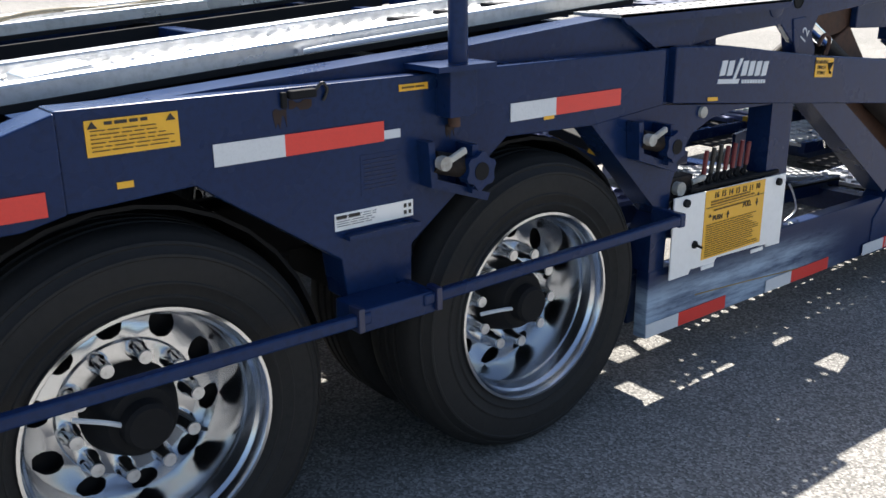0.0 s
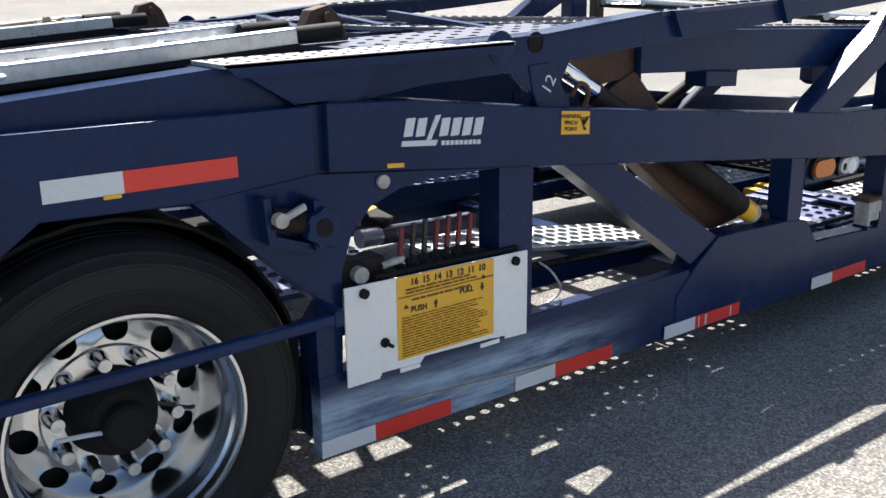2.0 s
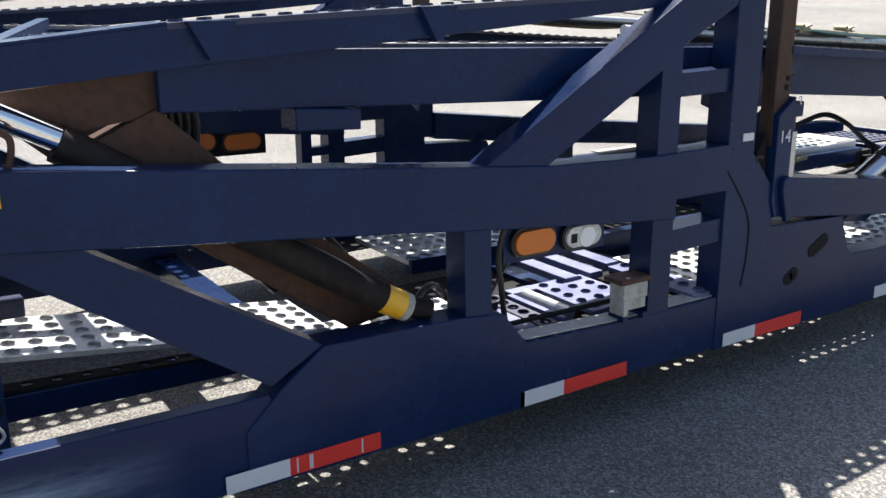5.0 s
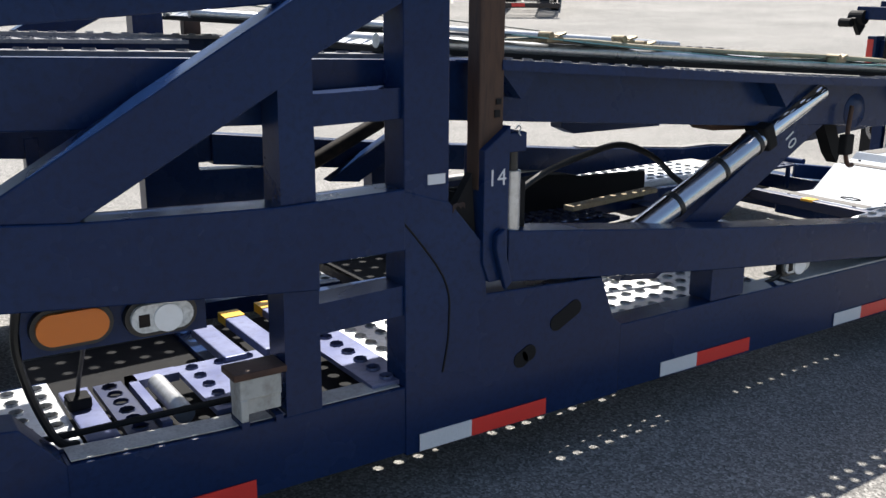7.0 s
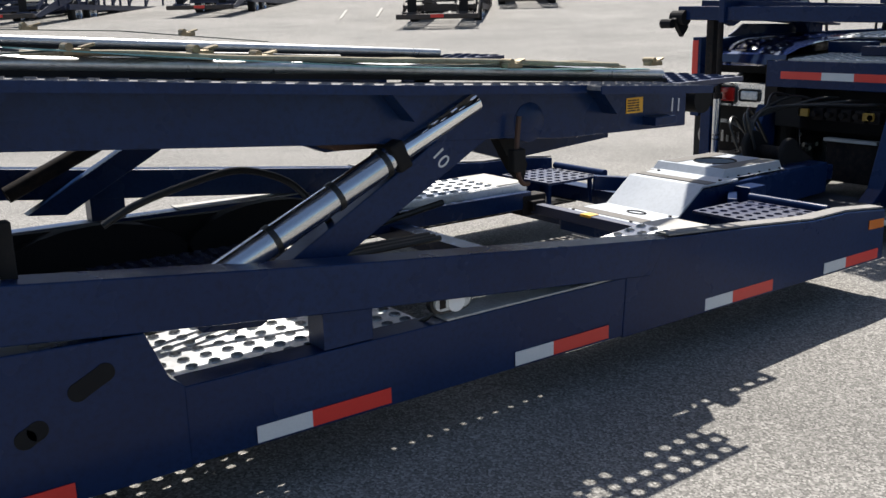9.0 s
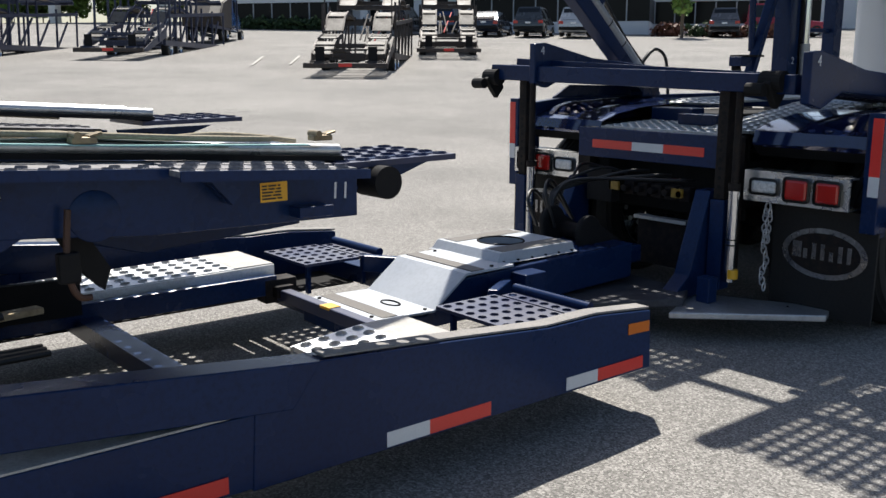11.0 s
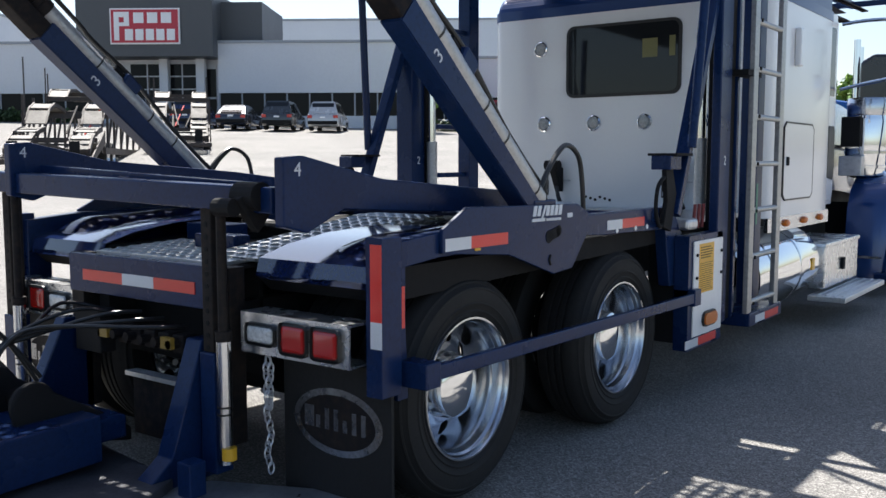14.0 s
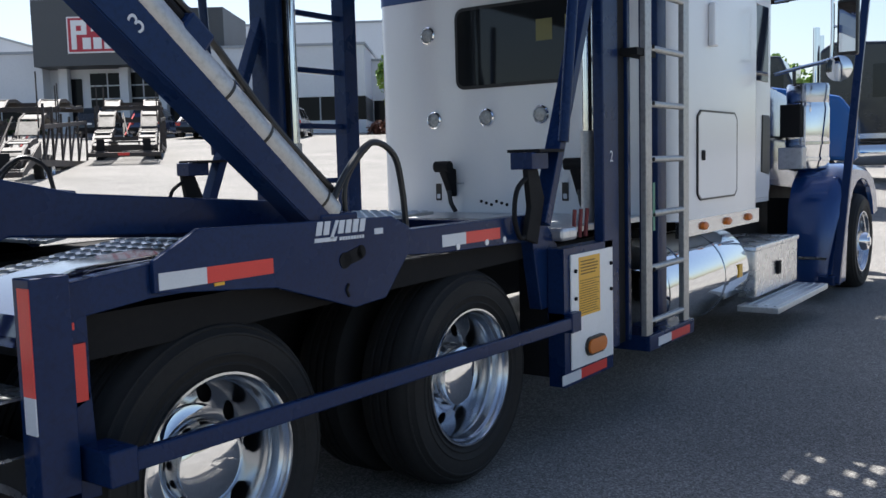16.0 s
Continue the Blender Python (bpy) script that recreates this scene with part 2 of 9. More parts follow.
# ---- mesh helpers ----
def finish(bm, name, mat, smooth=False):
    me = bpy.data.meshes.new(name)
    bmesh.ops.recalc_face_normals(bm, faces=bm.faces)
    if smooth:
        for f in bm.faces:
            f.smooth = True
        for e in bm.edges:
            if len(e.link_faces) == 2 and e.calc_face_angle(0) > 0.6:
                e.smooth = False
    bm.to_mesh(me)
    bm.free()
    me.materials.append(mat)
    return me


def part(name, bm, mat, parent, label="", smooth=False):
    ob = new(name, finish(bm, name, mat, smooth))
    ob.parent = parent
    if parent is not None:
        ob.matrix_parent_inverse = parent.matrix_world.inverted()
    return tagged(ob, label)


def share(name, me, parent, m=None):
    """One more object on an existing mesh, under a thing or part."""
    ob = new(name, me)
    ob.parent = parent
    if m is not None:
        ob.matrix_basis = m
    return ob


def thing(name, label, category, loc=(0, 0, 0), group="", kind=""):
    ob = new(name)
    ob.empty_display_size = 0.2
    ob.matrix_world = Matrix.Translation(loc)
    return tagged(ob, label, category, group, kind)


def B():
    return bmesh.new()


def box(bm, x0, x1, y0, y1, z0, z1, bev=0.0, m=None):
    vs = [bm.verts.new((x, y, z)) for x in (x0, x1) for y in (y0, y1) for z in (z0, z1)]
    fs = [(0, 1, 3, 2), (4, 6, 7, 5), (0, 4, 5, 1), (2, 3, 7, 6), (0, 2, 6, 4), (1, 5, 7, 3)]
    faces = [bm.faces.new([vs[i] for i in f]) for f in fs]
    if bev:
        bmesh.ops.bevel(bm, geom=list({e for f in faces for e in f.edges}), offset=bev, segments=2, affect="EDGES", profile=0.5)
    elif m is not None:
        bmesh.ops.transform(bm, matrix=m, verts=vs)
    return bm


def prism(bm, pts, y0, y1, bev=0.0):
    """A plate whose outline pts lies in x and z, from y0 to y1."""
    a = [bm.verts.new((x, y0, z)) for x, z in pts]
    b = [bm.verts.new((x, y1, z)) for x, z in pts]
    faces = [bm.faces.new(a), bm.faces.new(b[::-1])]
    n = len(pts)
    faces += [bm.faces.new((a[i], b[i], b[(i + 1) % n], a[(i + 1) % n])) for i in range(n)]
    if bev:
        bmesh.ops.recalc_face_normals(bm, faces=faces)
        bmesh.ops.bevel(bm, geom=list({e for f in faces for e in f.edges}), offset=bev, segments=2, affect="EDGES", profile=0.5)
    return bm


def slab(bm, pts, z0, z1, bev=0.0):
    """A plate whose outline pts lies in x and y, from z0 to z1."""
    a = [bm.verts.new((x, y, z0)) for x, y in pts]
    b = [bm.verts.new((x, y, z1)) for x, y in pts]
    faces = [bm.faces.new(a[::-1]), bm.faces.new(b)]
    n = len(pts)
    faces += [bm.faces.new((a[i], a[(i + 1) % n], b[(i + 1) % n], b[i])) for i in range(n)]
    if bev:
        bmesh.ops.recalc_face_normals(bm, faces=faces)
        bmesh.ops.bevel(bm, geom=list({e for f in faces for e in f.edges}), offset=bev, segments=2, affect="EDGES", profile=0.5)
    return bm


def frame_of(a, b, up=(0, 0, 1)):
    a, b = Vector(a), Vector(b)
    d = (b - a).normalized()
    s = Vector(up).cross(d)
    if s.length < 1e-4:
        s = Vector((1, 0, 0)).cross(d)
    s.normalize()
    u = d.cross(s)
    return a, b, d, s, u


def bar(bm, a, b, w, h, bev=0.0, up=(0, 0, 1)):
    """A square bar from a to b, w wide and h high."""
    a, b, d, s, u = frame_of(a, b, up)
    q = [(-w / 2, -h / 2), (w / 2, -h / 2), (w / 2, h / 2), (-w / 2, h / 2)]
    A = [bm.verts.new(a + s * x + u * y) for x, y in q]
    C = [bm.verts.new(b + s * x + u * y) for x, y in q]
    faces = [bm.faces.new(A), bm.faces.new(C[::-1])]
    faces += [bm.faces.new((A[i], C[i], C[(i + 1) % 4], A[(i + 1) % 4])) for i in range(4)]
    if bev:
        bmesh.ops.recalc_face_normals(bm, faces=faces)
        bmesh.ops.bevel(bm, geom=list({e for f in faces for e in f.edges}), offset=bev, segments=2, affect="EDGES", profile=0.5)
    return bm


def rod(bm, a, b, r, seg=16, r2=None):
    a, b, d, s, u = frame_of(a, b)
    r2 = r if r2 is None else r2
    ang = [2 * math.pi * i / seg for i in range(seg)]
    A = [bm.verts.new(a + (s * math.cos(t) + u * math.sin(t)) * r) for t in ang]
    C = [bm.verts.new(b + (s * math.cos(t) + u * math.sin(t)) * r2) for t in ang]
    bm.faces.new(A[::-1])
    bm.faces.new(C)
    for i in range(seg):
        bm.faces.new((A[i], A[(i + 1) % seg], C[(i + 1) % seg], C[i]))
    return bm


def lathe(bm, prof, seg=40, m=Matrix()):
    """Turns the profile (radius, along) round the y axis."""
    rings = []
    for r, y in prof:
        if r < 1e-5:
            rings.append([bm.verts.new(m @ Vector((0, y, 0)))])
        else:
            rings.append([bm.verts.new(m @ Vector((r * math.cos(2 * math.pi * i / seg), y, r * math.sin(2 * math.pi * i / seg)))) for i in range(seg)])
    for A, C in zip(rings, rings[1:]):
        for i in range(seg):
            j = (i + 1) % seg
            q = [A[i % len(A)], A[j % len(A)], C[j % len(C)], C[i % len(C)]]
            q = list(dict.fromkeys(q))
            if len(q) > 2:
                bm.faces.new(q)
    return bm


def sweep(bm, pts, r, seg=8, steps=6):
    """A round hose through pts, smoothed."""
    P = [Vector(p) for p in pts]
    line = []
    for i in range(len(P) - 1):
        p0, p1, p2, p3 = P[max(i - 1, 0)], P[i], P[i + 1], P[min(i + 2, len(P) - 1)]
        for k in range(steps):
            t = k / steps
            line.append(0.5 * ((2 * p1) + (p2 - p0) * t + (2 * p0 - 5 * p1 + 4 * p2 - p3) * t * t + (3 * p1 - p0 - 3 * p2 + p3) * t ** 3))
    line.append(P[-1])
    rings, s = [], None
    for i, p in enumerate(line):
        d = (line[min(i + 1, len(line) - 1)] - line[max(i - 1, 0)]).normalized()
        if s is None:
            s = Vector((0, 0, 1)).cross(d)
            if s.length < 1e-3:
                s = Vector((1, 0, 0)).cross(d)
        s = (s - d * s.dot(d)).normalized()
        u = d.cross(s)
        rings.append([bm.verts.new(p + (s * math.cos(a) + u * math.sin(a)) * r) for a in [2 * math.pi * k / seg for k in range(seg)]])
    for A, C in zip(rings, rings[1:]):
        for i in range(seg):
            bm.faces.new((A[i], A[(i + 1) % seg], C[(i + 1) % seg], C[i]))
    bm.faces.new(rings[0][::-1])
    bm.faces.new(rings[-1])
    return bm


def perforated(bm, o, u, v, nu, nv, thick=0.012, hole=0.32, lip=0.006, solid=None):
    """A sheet at o spanned by u and v, punched with nu x nv round holes that have raised lips."""
    o, u, v = Vector(o), Vector(u), Vector(v)
    n = u.cross(v).normalized()
    if n.z < 0:
        n = -n
    cu, cv = u / nu, v / nv
    r = hole * min(cu.length, cv.length)
    du, dv = u.normalized(), v.normalized()
    corner = [(-.5, -.5), (0, -.5), (.5, -.5), (.5, 0), (.5, .5), (0, .5), (-.5, .5), (-.5, 0)]
    for i in range(nu):
        for j in range(nv):
            c = o + cu * (i + .5) + cv * (j + .5)
            outer = [c + cu * a + cv * b for a, b in corner]
            if solid and solid(i, j):
                t = [bm.verts.new(p) for p in (outer[0], outer[2], outer[4], outer[6])]
                q = [bm.verts.new(p.co - n * thick) for p in t]
                bm.faces.new(t)
                bm.faces.new(q[::-1])
                continue
            ring = []
            for a, b in corner:
                w = (du * a + dv * b).normalized()
                ring.append(w)
            O = [bm.verts.new(p) for p in outer]
            R = [bm.verts.new(c + w * r * 1.12) for w in ring]
            T = [bm.verts.new(c + w * r + n * lip) for w in ring]
            L = [bm.verts.new(c + w * r - n * thick) for w in ring]
            for k in range(8):
                h = (k + 1) % 8
                bm.faces.new((O[k], O[h], R[h], R[k]))
                bm.faces.new((R[k], R[h], T[h], T[k]))
                bm.faces.new((T[k], T[h], L[h], L[k]))
    # edge skirts
    for a, b in ((o, o + u), (o + u, o + u + v), (o + u + v, o + v), (o + v, o)):
        q = [bm.verts.new(p) for p in (a, b, b - n * thick * 2.5, a - n * thick * 2.5)]
        bm.faces.new(q)
    return bm


def text(body, size, m, mat, parent, name="lettering", bold=0.0, label=""):
    cu = bpy.data.curves.new(name, "FONT")
    cu.body, cu.size, cu.align_x, cu.align_y, cu.offset = body, size, "CENTER", "CENTER", bold
    cu.extrude = 0.0006
    tmp = bpy.data.objects.new("tmp_text", cu)
    me = bpy.data.meshes.new_from_object(tmp)
    bpy.data.objects.remove(tmp)
    bpy.data.curves.remove(cu)
    me.materials.append(mat)
    ob = new(name, me)
    ob.parent = parent
    ob.matrix_basis = parent.matrix_world.inverted() @ m if parent is not None else m
    return tagged(ob, label)


def facing(x, y, z, lean=0.0):
    """The pose of lettering on a side that faces -y."""
    return Matrix.Translation((x, y, z)) @ Euler((radians(90), 0, 0)).to_matrix().to_4x4() @ Matrix.Rotation(radians(lean), 4, "Z")


# ---- ground ----
def ground_z(x, y):
    u = (x - 7) * 0.616 + (y + 2) * 0.788 - 9.5
    if y < 2.6 and x < 22:
        u = min(u, 0)
    s = 0.5 * (u + math.sqrt(u * u + 4)) - 0.1
    return 0.0 if u < -6 else max(0.0, 0.068 * s - 0.012)


def build_ground():
    bm = B()
    xs = [-400, -200, -100, -50, -25, -12] + [-6 + 2 * i for i in range(46)] + [90, 100, 120, 160, 260, 420]
    ys = [-400, -200, -100, -50, -25, -12, -6, -4, -2, 0, 2] + [2.6 + 1.8 * i for i in range(46)] + [92, 110, 150, 250, 420]
    vs = [[bm.verts.new((x, y, ground_z(min(x, 95), min(y, 90)))) for y in ys] for x in xs]
    for i in range(len(xs) - 1):
        for j in range(len(ys) - 1):
            bm.faces.new((vs[i][j], vs[i + 1][j], vs[i + 1][j + 1], vs[i][j + 1]))
    g = new("ground", finish(bm, "ground", ASPHALT, True))
    tagged(g, "worn grey asphalt of a large sunlit truck yard", "asphalt", kind="structure")


build_ground()


# ---- wheels ----
def wheel_meshes():
    out = {}
    R = 0.475
    prof = [(0.292, 0.02), (0.306, 0.004), (0.320, -0.002), (0.323, -0.006), (0.327, -0.006), (0.330, -0.003), (0.352, -0.008), (0.355, -0.011), (0.359, -0.011), (0.362, -0.008), (0.39, -0.011), (0.415, -0.008), (0.418, -0.011), (0.424, -0.010), (0.428, -0.003), (0.440, 0.008), (0.443, 0.006), (0.449, 0.010), (0.452, 0.02), (0.462, 0.03), (0.470, 0.05), (R, 0.075)]
    for y in (0.095, 0.135, 0.175):
        prof += [(R, y - 0.008), (R - 0.014, y - 0.005), (R - 0.014, y + 0.005), (R, y + 0.008)]
    prof += [(R, 0.2), (0.465, 0.235), (0.43, 0.262), (0.36, 0.27), (0.292, 0.24), (0.28, 0.13), (0.292, 0.02)]
    bm = lathe(B(), prof, 72)
    out["tyre"] = finish(bm, "tyre", RUBBER, True)
    bm = lathe(B(), [(0.286, 0.03), (0.300, 0.014), (0.3035, 0.004), (0.300, -0.004), (0.292, -0.004), (0.286, 0.006), (0.2835, 0.020), (0.281, 0.026), (0.2745, 0.031), (0.2725, 0.036), (0.2705, 0.066), (0.2690, 0.070),
                     (0.2660, 0.074), (0.2645, 0.080), (0.2620, 0.130), (0.2595, 0.165), (0.2565, 0.186), (0.252, 0.196)], 72)
    # disc with ten round hand holes
    def disc_y(r):
        return 0.196 - 0.028 * math.sin(min(1, max(0, (0.252 - r) / 0.07)) * math.pi / 2)
    for s in range(10):
        a0, a1 = 2 * math.pi * (s - 0.5) / 10, 2 * math.pi * (s + 0.5) / 10
        am = (a0 + a1) / 2
        pts = [(0.176, a0 + (a1 - a0) * k / 4) for k in range(5)] + [(0.214, a1)] + [(0.252, a1 - (a1 - a0) * k / 4) for k in range(5)] + [(0.214, a0)]
        hc = Vector((0.216 * math.cos(am), 0.216 * math.sin(am)))
        O, H, L = [], [], []
        for r, a in pts:
            p = Vector((r * math.cos(a), r * math.sin(a)))
            w = (p - hc).normalized()
            q = hc + w * 0.0345
            O.append(bm.verts.new((p.x, disc_y(r), p.y)))
            H.append(bm.verts.new((q.x, disc_y(q.length), q.y)))
            q = hc + w * 0.0335
            L.append(bm.verts.new((q.x, disc_y(q.length) + 0.012, q.y)))
        for k in range(12):
            h = (k + 1) % 12
            bm.faces.new((O[k], O[h], H[h], H[k]))
            bm.faces.new((H[k], H[h], L[h], L[k]))
    lathe(bm, [(0.176, 0.168), (0.174, 0.163), (0.171, 0.160), (0.12, 0.160), (0.118, 0.18)], 60)
    out["rim"] = finish(bm, "rim", POLISHED, True)
    bm = lathe(B(), [(0.122, 0.18), (0.115, 0.14), (0.102, 0.105), (0.092, 0.08), (0.082, 0.068), (0.06, 0.064), (0.058, 0.03), (0.05, 0.02), (0.0, 0.018)], 40)
    out["hub"] = finish(bm, "hub", BLACK, True)
    bm = lathe(B(), [(0.0, 0.225), (0.262, 0.225), (0.262, 0.25), (0.0, 0.25)], 40)
    out["brake_drum"] = finish(bm, "brake_drum", BLACK, True)
    bm = lathe(B(), [(0.026, 0.166), (0.025, 0.138), (0.0195, 0.128), (0.0185, 0.10), (0.015, 0.094), (0.0, 0.092)], 12)
    out["lug_nut"] = finish(bm, "lug_nut", CHROME, True)
    bm = lathe(B(), [(0.180, 0.165), (0.176, 0.155), (0.150, 0.150), (0.140, 0.142), (0.136, 0.075), (0.128, 0.055), (0.10, 0.040), (0.0, 0.034)], 48)
    out["hub_cover"] = finish(bm, "hub_cover", CHROME, True)
    bm = sweep(B(), [(0.07, 0.08, 0.02), (0.12, 0.09, -0.01), (0.175, 0.125, -0.06), (0.2, 0.14, -0.075)], 0.006)
    out["valve_hose"] = finish(bm, "valve_hose", HOSE, True)
    bm = sweep(B(), [(-0.05, 0.055, 0.0), (-0.10, 0.06, 0.012), (-0.16, 0.085, 0.014)], 0.0065)
    out["air_tube"] = finish(bm, "air_tube", PALE, True)
    bm = lathe(B(), [(0.017, 0.0945), (0.0165, 0.0895), (0.0, 0.089)], 14)
    out["nut_cap"] = finish(bm, "nut_cap", ALU, True)
    return out


WM = wheel_meshes()


def wheel(parent, x, y, z, turn=0.0, cover=False, flip=False, hose=False, size=1.0):
    w = new("wheel")
    w.parent = parent
    w.matrix_basis = Matrix.Translation((x, y, z)) @ Matrix.Rotation(math.pi if flip else 0, 4, "Z") @ Matrix.Rotation(radians(turn), 4, "Y") @ Matrix.Scale(size, 4)
    for k in ("tyre", "rim", "brake_drum"):
        share(k, WM[k], w)
    if cover:
        share("hub_cover", WM["hub_cover"], w)
    else:
        share("hub", WM["hub"], w)
        for i in range(10):
            nut = share("lug_nut", WM["lug_nut"], w, Matrix.Rotation(2 * math.pi * (i + 0.5) / 10, 4, "Y") @ Matrix.Translation((0.150, 0, 0)))
            share("nut_cap", WM["nut_cap"], nut)
        if hose:
            share("valve_hose", WM["valve_hose"], w)
            share("air_tube", WM["air_tube"], w)
    return w


def tape(parent, x, z, y, slope=0.0, first="w", vertical=False, lengths=(0.178, 0.279), order=None, along=(1, 0)):
    """Strips of reflective tape end to end on a side that faces -y (or along any horizontal direction)."""
    at, h = 0.0, 0.051
    for k, c in enumerate(order or ("wr" if first == "w" else "rw")):
        ln = lengths[0] if c == "w" else lengths[1]
        bm = B()
        if vertical:
            p = [(x, z - at), (x + h, z - at), (x + h, z - at - ln), (x, z - at - ln)]
            prism(bm, p, y - 0.002, y + 0.001)
        else:
            p = [(x + at, z + slope * at), (x + at + ln, z + slope * (at + ln)), (x + at + ln, z + h + slope * (at + ln)), (x + at, z + h + slope * at)]
            prism(bm, p, y - 0.002, y + 0.001)
        part("reflective_tape", bm, TAPE_WHITE if c == "w" else TAPE_RED, parent, "white reflective tape" if c == "w" else "red reflective tape")
        at += ln


def decal(parent, x0, x1, z0, z1, y, mat, name="decal", label="", slope=0.0):
    bm = prism(B(), [(x0, z0), (x1, z0 + slope * (x1 - x0)), (x1, z1 + slope * (x1 - x0)), (x0, z1)], y - 0.002, y + 0.001)
    return part(name, bm, mat, parent, label)


def bars_of_text(parent, x0, x1, z0, z1, y, rows, mat=INK, seed=1, fill=0.5, slope=0.0):
    """Small print that cannot be read, as plain bars."""
    rnd = random.Random(seed)
    bm = B()
    step = (z1 - z0) / rows
    for i in range(rows):
        z = z1 - step * (i + 0.5)
        x = x0
        end = x0 + (x1 - x0) * rnd.uniform(0.75, 1.0)
        while x < end - 0.006:
            w = min(rnd.uniform(0.012, 0.045), end - x)
            s = slope * (x - x0)
            prism(bm, [(x, z + s - step * fill / 2), (x + w, z + s - step * fill / 2), (x + w, z + s + step * fill / 2), (x, z + s + step * fill / 2)], y - 0.0045, y - 0.002)
            x += w + 0.006
    return part("small_print", bm, mat, parent)


def maker_mark(parent, x, z, y, w, h, slope=0.0):
    """A white slanting maker's mark, drawn as plain shapes."""
    bm = B()
    k = w / 7.0
    tall = h * 0.66
    for i in range(7):
        a = x + i * k
        zb = z + h - tall + slope * (a - x)
        if i == 2:
            q = [(a - 0.1 * k, z + 0.12 * h), (a + 0.3 * k, z + 0.12 * h), (a + 1.2 * k, z + h), (a + 0.75 * k, z + h)]
        else:
            q = [(a, zb), (a + 0.74 * k, zb), (a + 0.74 * k + 0.3 * k, z + h + slope * (a - x)), (a + 0.3 * k, z + h + slope * (a - x))]
        prism(bm, q, y - 0.002, y + 0.001)
    prism(bm, [(x - 0.2 * k, z), (x + 2.7 * k, z + slope * 2.7 * k), (x + 2.9 * k, z + 0.2 * h + slope * 2.7 * k), (x - 0.1 * k, z + 0.2 * h)], y - 0.002, y + 0.001)
    for i in range(9):
        a = x + (3.2 + 0.4 * i) * k
        s = slope * (a - x)
        prism(bm, [(a, z + s), (a + 0.3 * k, z + s), (a + 0.3 * k, z + 0.17 * h + s), (a, z + 0.17 * h + s)], y - 0.002, y + 0.001)
    return part("maker_mark", bm, PALE, parent, "white slanting maker's mark")


# ---- the car hauler trailer ----
trailer = thing("car_hauler_trailer", "dark blue steel car hauler trailer with perforated decks, standing empty", "trailer")
W = 2.48


def mirror_y(y):
    return W - y


def side_frame(y0, y1, near):
    """One side of the frame, plates and box beams between y0 and y1."""
    T = trailer
    e = 0.004
    part("rear_side_plate", prism(B(), [(-1.25, 1.215), (0.63, 1.208), (0.63, 1.03), (0.30, 1.003), (-0.05, 1.013), (-0.385, 0.77), (-0.39, 0.645), (-0.59, 0.655),
                                        (-0.605, 0.77), (-0.97, 1.02), (-1.25, 1.005)], y0, y1, e), BLUE, T)
    part("rear_beam", prism(B(), [(-5.2, 1.12), (-1.40, 1.165), (-1.25, 1.212), (-1.25, 1.005), (-1.34, 0.985), (-5.2, 0.93)], y0 - 0.006, y1, e), BLUE, T)
    part("arch_plate", prism(B(), [(0.30, 1.003), (0.63, 1.03), (1.27, 0.968), (1.02, 0.972), (0.90, 0.958), (0.80, 0.92), (0.735, 0.85), (0.70, 0.75), (0.69, 0.46),
                                   (0.612, 0.46), (0.612, 0.60), (0.655, 0.655)], y0 + 0.003, y1, 0.0), BLUE, T)
    part("lower_rail", prism(B(), [(0.612, 0.216), (2.32, 0.212), (2.20, 0.46), (1.5, 0.468), (0.612, 0.462)], y0 if near else y1 - 0.055, y0 + 0.055 if near else y1, e), SCUFFED, T, "dark blue rail with chalky scuffs")
    part("lower_rail", prism(B(), [(2.90, 0.206), (4.05, 0.2), (4.05, 0.398), (3.41, 0.402), (2.98, 0.42)], y0, y1, e), BLUE, T)
    part("lower_rail", prism(B(), [(4.62, 0.196), (6.46, 0.186), (6.475, 0.416), (4.66, 0.428)], y0, y1, e), BLUE, T)
    part("middle_beam", prism(B(), [(0.67, 1.212), (0.95, 1.198), (1.53, 1.122), (2.63, 1.012), (3.10, 0.967), (3.58, 0.948), (3.93, 0.955), (3.93, 0.79), (3.68, 0.79), (3.68, 0.722), (2.98, 0.79),
                                    (2.61, 0.832), (1.30, 0.967), (0.67, 1.032)], y0 - 0.008, y1, e), BLUE, T)
    part("splice_plate", prism(B(), [(0.60, 1.214), (0.69, 1.214), (0.69, 1.028), (0.60, 1.028)], y0 + 0.02, y1 - 0.01), BLUE, T)
    part("brace_gusset", prism(B(), [(2.13, 0.206), (3.05, 0.2), (3.05, 0.42), (2.96, 0.53), (2.79, 0.55), (2.36, 0.562), (2.235, 0.47), (2.13, 0.37)], y0 - 0.006, y1, e), BLUE, T)
    part("diagonal_brace", prism(B(), [(1.53, 0.944), (1.78, 0.918), (2.36, 0.562), (2.21, 0.48)], y0 + 0.004, y1 - 0.004), BLUE, T)
    part("post", prism(B(), [(1.262, 0.46), (1.40, 0.46), (1.40, 0.96), (1.262, 0.972)], y0 + 0.002, y1), BLUE, T)
    part("post", prism(B(), [(2.825, 0.545), (2.92, 0.535), (2.915, 0.80), (2.82, 0.82)], y0 + 0.002, y1), BLUE, T)
    part("post", prism(B(), [(3.58, 0.40), (3.68, 0.40), (3.68, 1.30), (3.59, 1.24)], y0 + 0.002, y1), BLUE, T)
    part("post", prism(B(), [(3.93, 0.94), (4.07, 0.90), (4.07, 1.75), (3.93, 1.75)], y0 - 0.003, y1, e), BLUE, T)
    part("post", prism(B(), [(5.17, 0.428), (5.34, 0.428), (5.34, 0.53), (5.17, 0.545)], y0 + 0.004, y1), BLUE, T)
